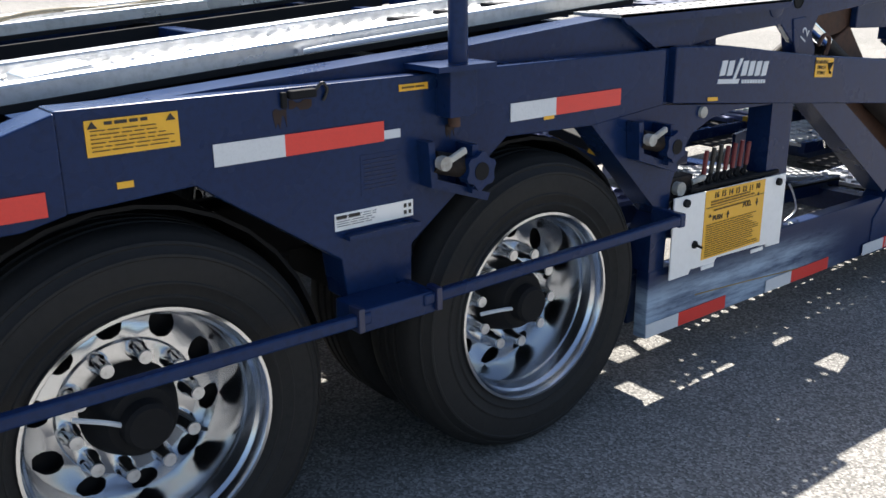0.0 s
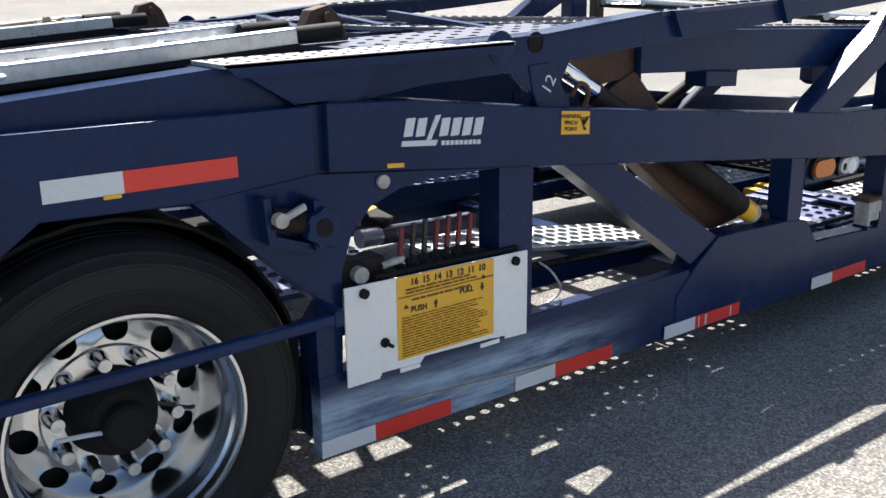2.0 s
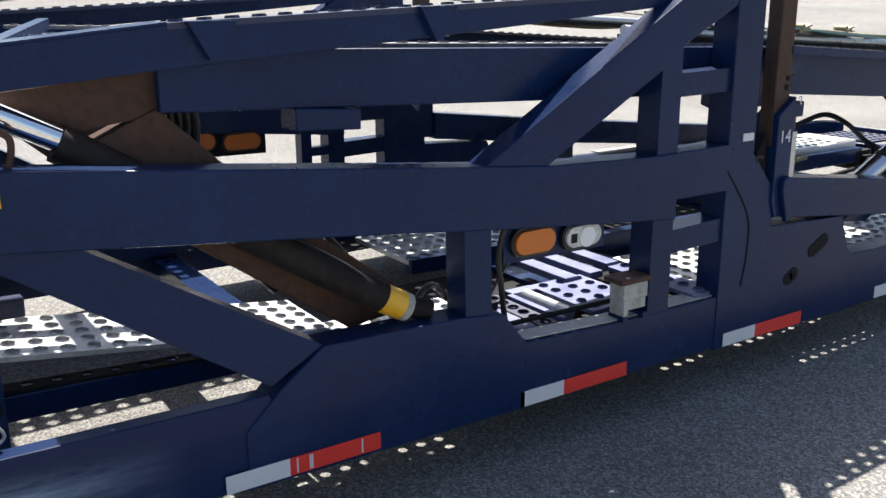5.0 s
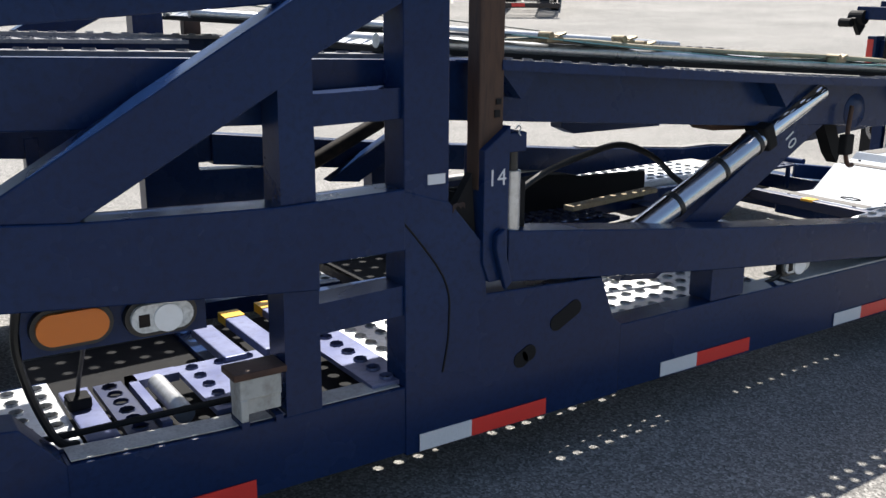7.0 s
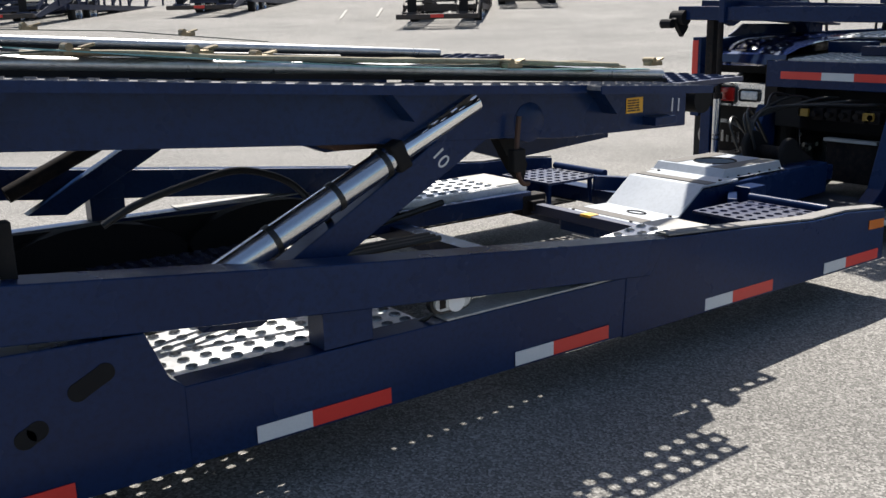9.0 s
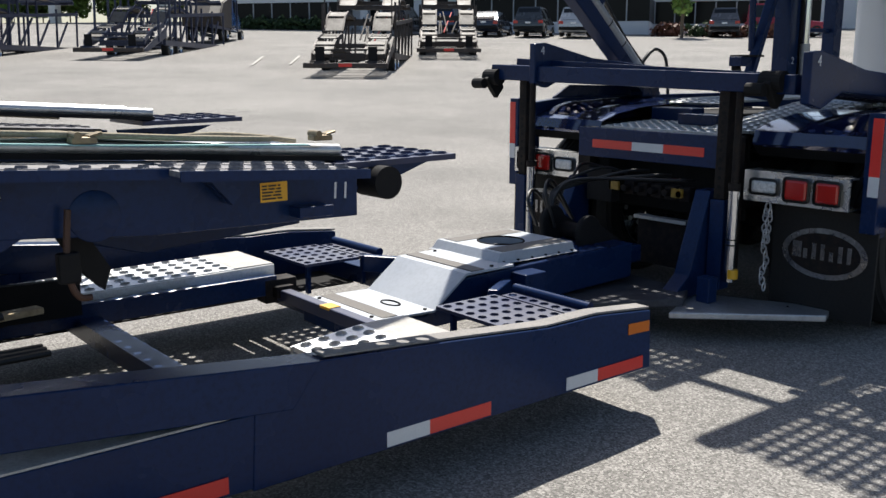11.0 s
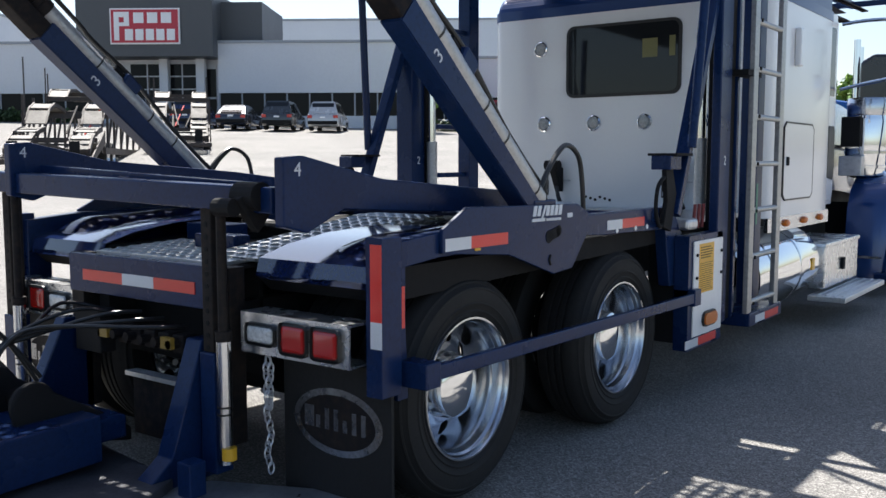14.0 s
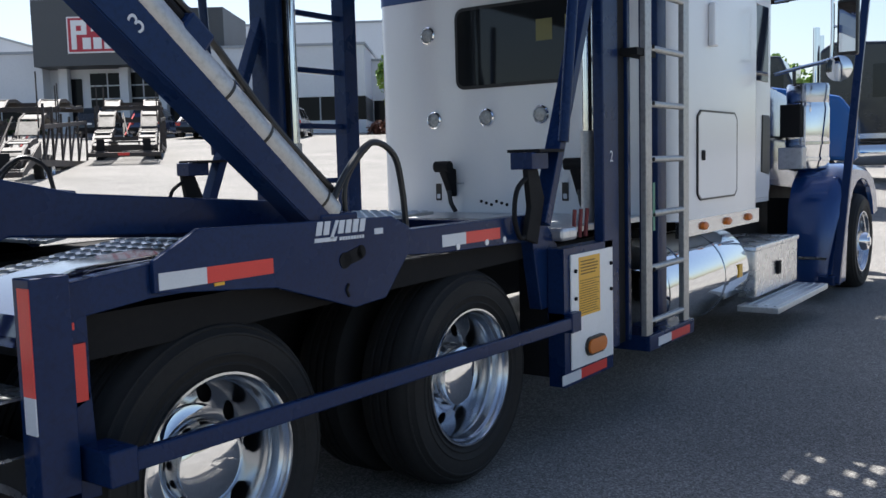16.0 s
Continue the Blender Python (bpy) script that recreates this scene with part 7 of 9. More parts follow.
# ---- masts, ladders and the head deck over the cab ----
def mast(side):
    f = (lambda y: y) if side == 0 else (lambda y: 2.10 - y)
    y0, y1 = sorted((f(-0.26), f(-0.20 if side == 0 else -0.10)))
    x0, x1 = (12.96, 13.15) if side == 0 else (12.93, 13.09)
    p = part("mast", box(B(), x0, x1, y0, y1, 0.42, 3.3, 0.008), BLUE, truck)
    part("mast_track", box(B(), x1 + 0.012, x1 + (0.13 if side == 0 else 0.11), *sorted((f(-0.235), f(-0.10))), 0.42, 3.3, 0.004), BLACK, truck, "black slide track of the mast")
    if side == 0:
        part("mast_edge", box(B(), 13.29, 13.33, -0.25, -0.14, 0.42, 3.3, 0.004), BLUE, truck)
    text("2", 0.085, facing(0.5 * (x0 + x1), y0 - 0.0015, 1.47), PALE, p, "number_decal")
    part("mast_rail", box(B(), 13.74, 13.88, *sorted((f(-0.24), f(-0.12))), 0.42, 3.3, 0.006), BLUE, truck)
    xc, yc = (13.24, f(-0.03)) if side == 0 else (13.12, f(-0.05))
    part("mast_cylinder", rod(B(), (xc, yc, 1.1), (xc, yc, 1.62), 0.042, 18), DULL_BARREL, truck, "dull metal cylinder barrel", True)
    part("mast_cylinder", rod(B(), (xc, yc, 1.62), (xc, yc, 2.95), 0.03, 16), CHROME, truck, "bright cylinder rod", True)
    part("mast_stay", bar(B(), (12.40, f(-0.19), 1.15), (13.08, f(-0.19), 2.75), 0.06, 0.085, 0.006, up=(0, 1, 0)), BLUE, truck)
    part("strap_post", rod(B(), (12.56, f(-0.235), 1.55), (12.80, f(-0.235), 2.95) if side == 0 else (12.50, f(-0.235), 2.72), 0.028, 14), BLUE, truck, smooth=True)
    part("stay_shelf", box(B(), 12.28, 12.52, *sorted((f(-0.26), f(-0.08))), 1.50, 1.515), BLACK, truck)
    part("stay_pocket", box(B(), 12.24, 12.40, *sorted((f(-0.24), f(-0.12))), 1.42, 1.50, 0.005), BLUE, truck)
    ring = [(12.30, 1.40), (12.17, 1.33), (12.14, 1.20), (12.19, 1.10), (12.27, 1.12)]
    part("lashing_ring", sweep(B(), [(x, f(-0.2), z) for x, z in ring], 0.012), BLACK, truck, smooth=True)
    part("stay_lug", prism(B(), [(12.24, 1.42), (12.34, 1.42), (12.40, 1.28), (12.33, 1.06), (12.22, 1.09), (12.27, 1.24)], *sorted((f(-0.215), f(-0.185))), 0.004), BLACK, truck)


mast(0)
mast(1)
for z in (1.35, 1.75, 2.15, 2.55, 2.95):
    part("mast_rung", bar(B(), (13.20, 2.28, z), (13.76, 2.28, z), 0.03, 0.04, 0.004), BLUE, truck)

ld = part("ladder", bar(bar(B(), (13.36, -0.33, 0.45), (13.36, -0.33, 2.95), 0.035, 0.085, 0.004, up=(1, 0, 0)), (13.93, -0.33, 0.45), (13.93, -0.33, 2.95), 0.035, 0.085, 0.004, up=(1, 0, 0)), LADDER_ALU, truck, "dull aluminium access ladder")
for i in range(8):
    z = 0.52 + 0.31 * i
    part("rung", rod(B(), (13.36, -0.33, z), (13.93, -0.33, z), 0.019, 14), LADDER_ALU, ld, smooth=True)
for i in range(8):
    part("rung_end", rod(B(), (13.36, -0.379, 0.52 + 0.31 * i), (13.36, -0.37, 0.52 + 0.31 * i), 0.012, 10), BLACK, ld)
d = decal(ld, 13.345, 13.375, 1.05, 1.32, -0.3735, principled("green_label", (0.05, 0.20, 0.14), 0.5)[0], "ladder_label", "green and white label")
part("ladder_foot", box(B(), 13.33, 14.03, -0.36, -0.10, 0.36, 0.45, 0.006), BLUE, truck)
at = 13.45
for ln, mt in ((0.19, TAPE_WHITE), (0.30, TAPE_RED)):
    part("reflective_tape", box(B(), at, at + ln, -0.364, -0.360, 0.375, 0.426), mt, truck, "reflective tape")
    at += ln
part("ladder_clamp", box(B(), 13.22, 13.48, -0.34, -0.24, 2.02, 2.06), BLACK, truck)


def second_panel():
    p = new("control_panel")
    p.parent = truck
    p.matrix_parent_inverse = Matrix.Translation((-9.7, -1.1, 0))
    tagged(p, "white valve panel with a yellow label and an amber lamp")
    y = -0.27
    part("cover", prism(B(), [(12.56, 0.985), (13.04, 0.985), (13.04, 0.395), (12.56, 0.40)], y, y + 0.008, 0.001), WHITE, p)
    lab = part("instruction_label", prism(B(), [(12.64, 0.965), (12.88, 0.965), (12.88, 0.66), (12.64, 0.66)], y - 0.002, y), YELLOW, p, "yellow instruction label")
    bars_of_text(lab, 12.66, 12.86, 0.87, 0.95, y, 5, BROWN_INK, seed=21, fill=0.35)
    bars_of_text(lab, 12.65, 12.87, 0.67, 0.85, y, 14, BROWN_INK, seed=22, fill=0.22)
    side_lamp(12.70, 12.93, 0.44, 0.54, y, AMBER, p, label="amber lens")
    for x, z in ((12.60, 0.90), (13.01, 0.90), (12.60, 0.76), (13.01, 0.76)):
        part("bolt", rod(B(), (x, y - 0.01, z), (x, y, z), 0.010, 12), BLACK, p)
    part("panel_frame", box(B(), 12.50, 13.06, y + 0.01, y + 0.10, 0.32, 1.02), BLUE, p)
    part("frame_back", box(B(), 12.52, 13.04, y + 0.10, y + 0.28, 0.36, 1.0), BLACK, p)
    for k in range(3):
        part("lever", rod(B(), (12.78 + 0.07 * k, y + 0.10, 1.05), (12.78 + 0.07 * k, y + 0.09, 1.20), 0.011, 10), RED_GRIP, p, "dark red lever", True)
    part("valve_port", box(B(), 12.56, 12.72, y + 0.04, y + 0.14, 1.05, 1.12, 0.02), GALV, p)
    at = 12.47
    for ln, mt in ((0.20, TAPE_WHITE), (0.30, TAPE_RED)):
        part("reflective_tape", box(B(), at, at + ln, y + 0.006, y + 0.011, 0.335, 0.386), mt, p)
        at += ln


second_panel()

# overhead decks: one behind the masts, one above the cab
def overhead(x):
    return 2.98 + 0.02 * (x - 9.76)


for y in (0.39, 1.18, 1.71, 2.57):
    x0 = 9.42 if y < 1.5 else 9.76
    part("rear_deck_rail", bar(B(), (x0, y, overhead(x0)), (12.62, y, overhead(12.62)), 0.06, 0.12, 0.006), GRIMY, truck)
for r in range(9):
    for xa, nu in ((9.46, 23), (11.04, 23)):
        o = 0.033 * (r % 2)
        part("rear_deck_track", perforated(B(), (xa + o, 0.42 + 0.0775 * r, overhead(xa) + 0.03), (0.066 * nu, 0, 0.00132 * nu), (0, 0.0775, 0), nu, 1, 0.006, 0.33, 0.003), GRIMY, truck, "perforated dark deck track")
part("rear_deck_edge", box(B(), 9.42, 12.62, 1.117, 1.24, 2.99, 3.0), GRIMY, truck)
part("rear_deck_floor", box(B(), 10.32, 12.62, 1.24, 1.69, 2.97, 2.98), GRIMY, truck)
part("rear_deck_track", perforated(B(), (9.78, 1.73, 2.99), (2.84, 0, 0.05), (0, 0.82, 0), 42, 11, 0.006, 0.28), GRIMY, truck, "perforated dark deck track")
for x in (10.0, 11.3, 12.6):
    part("rear_deck_cross", bar(B(), (x, -0.05, 2.95), (x, 2.25, 2.95), 0.06, 0.06, 0.005), GRIMY, truck)
# added plates, spaced so that their gaps let sun patches through to the ground
for xa, xb, ya, yb in ((12.70, 13.14, 0.41, 1.98), (13.14, 13.35, 1.0, 1.98), (13.14, 13.35, 0.41, 0.57), (13.35, 13.79, 0.39, 1.98), (13.82, 14.59, 0.39, 1.40), (13.82, 14.59, 1.63, 1.98),
                       (14.59, 14.74, 0.33, 1.40), (14.59, 14.74, 1.93, 2.13), (14.74, 16.33, 0.30, 2.13), (14.38, 16.33, -0.17, 0.23), (17.2, 18.4, 0.33, 2.13)):
    part("shade_plate", box(B(), xa, xb, ya, yb, 3.115, 3.125), GRIMY, truck, "grimy overhead plate that shapes the sun patches")
for y in (0.42, 0.95, 1.25, 1.78):
    part("head_deck_rail", bar(B(), (13.85, y, 3.16), (19.1, y, 3.30), 0.06, 0.08, 0.006), BLUE, truck)
for y, w in ((0.20, 0.11), (0.32, 0.025), (-0.06, 0.10), (0.07, 0.025), (-0.14, 0.05)):
    part("head_deck_bar", bar(B(), (13.80, y, 3.12), (14.46, y, 3.13), w, 0.04, 0.004), BLUE, truck)
for x in (13.68, 13.83, 14.5, 15.6, 16.7, 17.9, 19.0):
    part("head_deck_cross", bar(B(), (x, -0.17, 3.16 + 0.026 * (x - 13.8)), (x, 2.40, 3.16 + 0.026 * (x - 13.8)), 0.12 if x < 14.2 else 0.06, 0.06, 0.005), BLUE, truck)
part("head_deck_edge", perforated(B(), (14.61, 0.23, 3.115), (4.4, 0, 0.10), (0, 0.07, 0), 56, 1, 0.006, 0.26), GRIMY, truck)
part("edge_post", rod(B(), (13.11, 0.41, 3.12), (13.11, 0.41, 3.44), 0.014, 8), GRIMY, truck)
for ya in (0.45, 1.28):
    for a, b in ((16.34, 17.2), (18.4, 19.1)):
        part("head_deck_track", perforated(B(), (a, ya, 3.12), (b - a, 0, 0.01), (0, 0.47, 0), int((b - a) / 0.06), 8, 0.008, 0.28), GRIMY, truck, "perforated dark deck track")
for y in (-0.37, 2.57):
    part("head_deck_post", bar(B(), (17.76, y, 0.20), (18.97, y, 3.15), 0.055, 0.075, 0.006, up=(0, 1, 0)), BLUE, truck)
    part("post_foot", box(B(), 17.66, 17.90, *sorted((y, y + 0.14 if y < 0 else y - 0.14)), 0.20, 0.28, 0.006), BLUE, truck)
part("strap_hook", sweep(B(), [(12.4, 1.9, 3.0), (12.4, 1.9, 2.85), (12.45, 1.9, 2.8), (12.5, 1.9, 2.85)], 0.012), BLACK, truck)


# ---- sleeper and cab ----
def rounded_shell(x0, x1, y0, y1, z0, z1, r, bev=0.03):
    bm = B()
    pts = []
    for cx, cy, a0 in ((x1 - r, y1 - r, 0), (x0 + r, y1 - r, 90), (x0 + r, y0 + r, 180), (x1 - r, y0 + r, 270)):
        for k in range(6):
            a = radians(a0 + 90 * k / 5)
            pts.append((cx + r * math.cos(a), cy + r * math.sin(a)))
    slab(bm, pts, z0, z1)
    return bm


SX, SY0, SY1 = 14.27, -0.15, 2.33
CY0 = 0.16                    # side of the cab, set in from the sleeper
sl = part("sleeper", rounded_shell(SX, 16.05, SY0, SY1, 1.03, 2.72, 0.10), CAB_WHITE, truck, "white sleeper box", True)
part("sleeper_roof", prism(B(), [(SX + 0.01, 2.722), (SX + 0.02, 2.82), (SX + 0.10, 2.92), (SX + 0.3, 2.96), (15.8, 2.98), (16.05, 2.94), (16.06, 2.722)], SY0 + 0.02, SY1 - 0.02, 0.05), ROOF_BLUE, sl, "metallic blue roof")
part("sleeper_band", rounded_shell(SX - 0.005, 16.06, SY0 - 0.005, SY1 + 0.005, 2.70, 2.78, 0.10), ROOF_BLUE, sl, "metallic blue band", True)
y0, y1 = 0.545, 1.575
def rounded_panel(x0, x1, ya, yb, za, zb, r):
    """A flat panel across x with rounded corners."""
    bm = B()
    pts = []
    for cy_, cz_, a0 in ((yb - r, zb - r, 0), (ya + r, zb - r, 90), (ya + r, za + r, 180), (yb - r, za + r, 270)):
        for k in range(7):
            a = radians(a0 + 15 * k)
            pts.append((cy_ + r * math.cos(a), cz_ + r * math.sin(a)))
    f0 = [bm.verts.new((x0, p, q)) for p, q in pts]
    f1 = [bm.verts.new((x1, p, q)) for p, q in pts]
    bm.faces.new(f0)
    bm.faces.new(f1[::-1])
    for k in range(len(pts)):
        h = (k + 1) % len(pts)
        bm.faces.new((f0[k], f1[k], f1[h], f0[h]))
    return bm


wn = part("window", rounded_panel(SX - 0.012, SX + 0.02, y0, y1, 2.0, 2.60, 0.075), HOSE, sl, "black window rubber")
part("pane", rounded_panel(SX - 0.016, SX - 0.004, y0 + 0.025, y1 - 0.025, 2.025, 2.575, 0.055), DARK_GLASS, wn, "dark tinted glass")
part("card", prism(B(), [(SX - 0.0175, 2.30), (SX - 0.0163, 2.30), (SX - 0.0163, 2.46), (SX - 0.0175, 2.46)], y0 + 0.05, y0 + 0.10), YELLOW_DIM, wn, "dim yellow card behind the glass")
part("card", box(B(), SX - 0.0175, SX - 0.0163, y0 + 0.20, y0 + 0.33, 2.30, 2.45), YELLOW_DIM, wn, "dim yellow card behind the glass")
for yy, zz in ((1.83, 2.43), (0.36, 2.43), (1.79, 1.785), (1.31, 1.785), (0.85, 1.785), (0.37, 1.785)):
    lm = part("round_lamp", lathe(B(), [(0.066, 0.0), (0.066, -0.012), (0.056, -0.020), (0.050, -0.012)], 28, Matrix.Translation((SX, yy, zz)) @ Matrix.Rotation(radians(-90), 4, "Z")), CHROME, sl, "chrome ring of a round lamp", True)
    part("lens", lathe(B(), [(0.052, -0.008), (0.04, -0.020), (0.0, -0.024)], 24, Matrix.Translation((SX, yy, zz)) @ Matrix.Rotation(radians(-90), 4, "Z")), CLOUDY_LENS, lm, smooth=True)
for yy in (1.62, 0.52):
    ac = part("air_coupling", prism(B(), [(SX - 0.012, 1.20), (SX - 0.05, 1.21), (SX - 0.10, 1.30), (SX - 0.16, 1.40), (SX - 0.17, 1.46), (SX - 0.12, 1.475), (SX - 0.06, 1.42), (SX - 0.012, 1.41)], yy - 0.035, yy + 0.035, 0.012), BLACK, truck, "black air line coupling")
    part("coupling_head", rod(B(), (SX - 0.13, yy - 0.055, 1.43), (SX - 0.13, yy + 0.075, 1.43), 0.042, 18), BLACK, ac, smooth=True)
    part("coupling_tail", sweep(B(), [(SX - 0.07, yy, 1.25), (SX - 0.08, yy - 0.02, 1.16), (SX - 0.05, yy - 0.04, 1.09)], 0.018), HOSE, ac, smooth=True)
    part("coupling_bolt", rod(B(), (SX - 0.02, yy - 0.10, 1.30), (SX - 0.02, yy + 0.01, 1.30), 0.006, 8), GALV, ac)
    part("coupling_tag", box(B(), SX - 0.006, SX - 0.001, yy + 0.12, yy + 0.17, 1.17, 1.30), INK, truck)
    part("tag_print", box(B(), SX - 0.0075, SX - 0.006, yy + 0.13, yy + 0.16, 1.185, 1.22), PALE, truck)
for i in range(6):
    part("bolt", rod(B(), (SX - 0.006, 1.15 + 0.045 * i, 1.14 + 0.012 * (i % 3)), (SX, 1.15 + 0.045 * i, 1.14 + 0.012 * (i % 3)), 0.012, 10), BLACK, sl)
part("deck_plate", box(B(), 12.6, 14.3, 0.0, 2.2, 1.05, 1.08), GALV, truck)
part("front_cross", box(B(), 12.44, 12.56, -0.10, 2.3, 1.08, 1.16, 0.006), BLUE, truck)

# side of the sleeper: locker door, handle, amber lamps
LX = 14.64
ldoor = part("locker_door", prism(B(), [(LX, 1.20), (LX + 0.06, 1.16), (LX + 0.76, 1.16), (LX + 0.82, 1.20), (LX + 0.82, 1.73), (LX + 0.76, 1.77), (LX + 0.06, 1.77), (LX, 1.73)], SY0 - 0.012, SY0 + 0.002, 0.002), CAB_WHITE, sl, "white locker door with a black seal")
seal = B()
ring = [(LX, 1.20), (LX, 1.73), (LX + 0.06, 1.77), (LX + 0.76, 1.77), (LX + 0.82, 1.73), (LX + 0.82, 1.20), (LX + 0.76, 1.16), (LX + 0.06, 1.16)]
for a, b in zip(ring, ring[1:] + ring[:1]):
    bar(seal, (a[0], SY0 - 0.006, a[1]), (b[0], SY0 - 0.006, b[1]), 0.014, 0.014)
part("seal", seal, HOSE, ldoor)
part("lock", box(B(), 14.70, 14.76, SY0 - 0.022, SY0 - 0.01, 1.43, 1.50, 0.006), BLACK, ldoor)
part("grab_handle", box(B(), 14.86, 14.95, SY0 - 0.05, SY0, 2.22, 2.52, 0.012), CAB_WHITE, sl)
part("sill_strip", box(B(), 14.30, 16.03, SY0 - 0.008, SY0 + 0.02, 0.92, 1.03), POLISHED, sl, "bright sill strip")
for x in (14.75, 15.25, 15.74):
    part("marker_lamp", lathe(B(), [(0.055, 0.0), (0.05, -0.02), (0.03, -0.03), (0.0, -0.032)], 20, Matrix.Translation((x, SY0 - 0.008, 0.975)) @ Matrix.Diagonal((1.0, 1, 0.55, 1))), AMBER, sl, "amber lens", True)

cab = part("cab", rounded_shell(16.02, 17.48, CY0, 2.2 - CY0, 1.02, 2.95, 0.10), CAB_WHITE, truck, "white cab", True)
for side in (0, 1):
    f = (lambda y: y) if side == 0 else fy
    dr = part("door", prism(B(), [(16.35, 1.12), (16.42, 1.06), (17.30, 1.06), (17.36, 1.14), (17.36, 2.88), (16.35, 2.88)], *sorted((f(CY0 - 0.018), f(CY0 + 0.004))), 0.004), CAB_WHITE, cab, "white cab door")
    part("side_window", prism(B(), [(16.45, 2.12), (17.27, 2.12), (17.27, 2.80), (16.45, 2.80)], *sorted((f(CY0 - 0.026), f(CY0 - 0.012))), 0.004), DARK_GLASS, dr, "dark side window")
    part("vent_window", prism(B(), [(17.08, 1.30), (17.30, 1.27), (17.33, 1.30), (17.33, 1.78), (17.30, 1.82), (17.10, 1.82)], *sorted((f(CY0 - 0.030), f(CY0 - 0.014))), 0.008), HOSE, dr, "black rubber vent")
    part("cowl", prism(B(), [(17.48, 1.06), (17.48, 2.15), (17.62, 2.18), (18.0, 2.15), (18.0, 1.12)], *sorted((f(CY0 + 0.22), f(CY0 + 0.45))), 0.01), CAB_WHITE, cab)
part("windscreen", box(B(), 17.42, 17.50, CY0 + 0.1, 2.1 - CY0, 2.15, 2.80, 0.01), DARK_GLASS, cab)
for y in (0.6, 0.85, 1.1, 1.35, 1.6):
    part("roof_marker", lathe(B(), [(0.05, 0.0), (0.045, 0.03), (0.0, 0.045)], 14, Matrix.Translation((17.2, y, 2.95)) @ Matrix.Rotation(radians(90), 4, "X")), AMBER, cab, "amber lens", True)


def hood_mesh():
    """A long hood with a crowned top, swept from the cowl to the grille."""
    bm = B()
    rows = []
    for x, w, zt, zl in ((17.42, 0.80, 2.23, 1.15), (18.0, 0.78, 2.23, 1.15), (18.8, 0.74, 2.19, 1.10), (19.5, 0.68, 2.13, 1.05), (19.95, 0.62, 2.04, 1.0), (20.05, 0.58, 1.94, 1.0)):
        pts = [(-w, zl), (-w, zt - 0.22), (-w * 0.94, zt - 0.10), (-w * 0.78, zt - 0.03), (-w * 0.4, zt), (0, zt + 0.015)]
        pts += [(-y, z) for y, z in pts[-2::-1]]
        rows.append([bm.verts.new((x, 1.1 + y, z)) for y, z in pts])
    for r0, r1 in zip(rows, rows[1:]):
        for k in range(len(r0) - 1):
            bm.faces.new((r0[k], r0[k + 1], r1[k + 1], r1[k]))
    bm.faces.new(rows[-1])
    bm.faces.new(rows[0][::-1])
    return bm


hood = part("hood", hood_mesh(), CAB_BLUE, truck, "metallic blue hood", True)
part("hood_strip", box(B(), 17.45, 19.9, 0.295, 0.302, 1.60, 1.64), POLISHED, hood)
part("grille", box(B(), 20.05, 20.11, 0.62, 1.58, 0.75, 1.80, 0.02), CHROME, truck, "chrome grille")


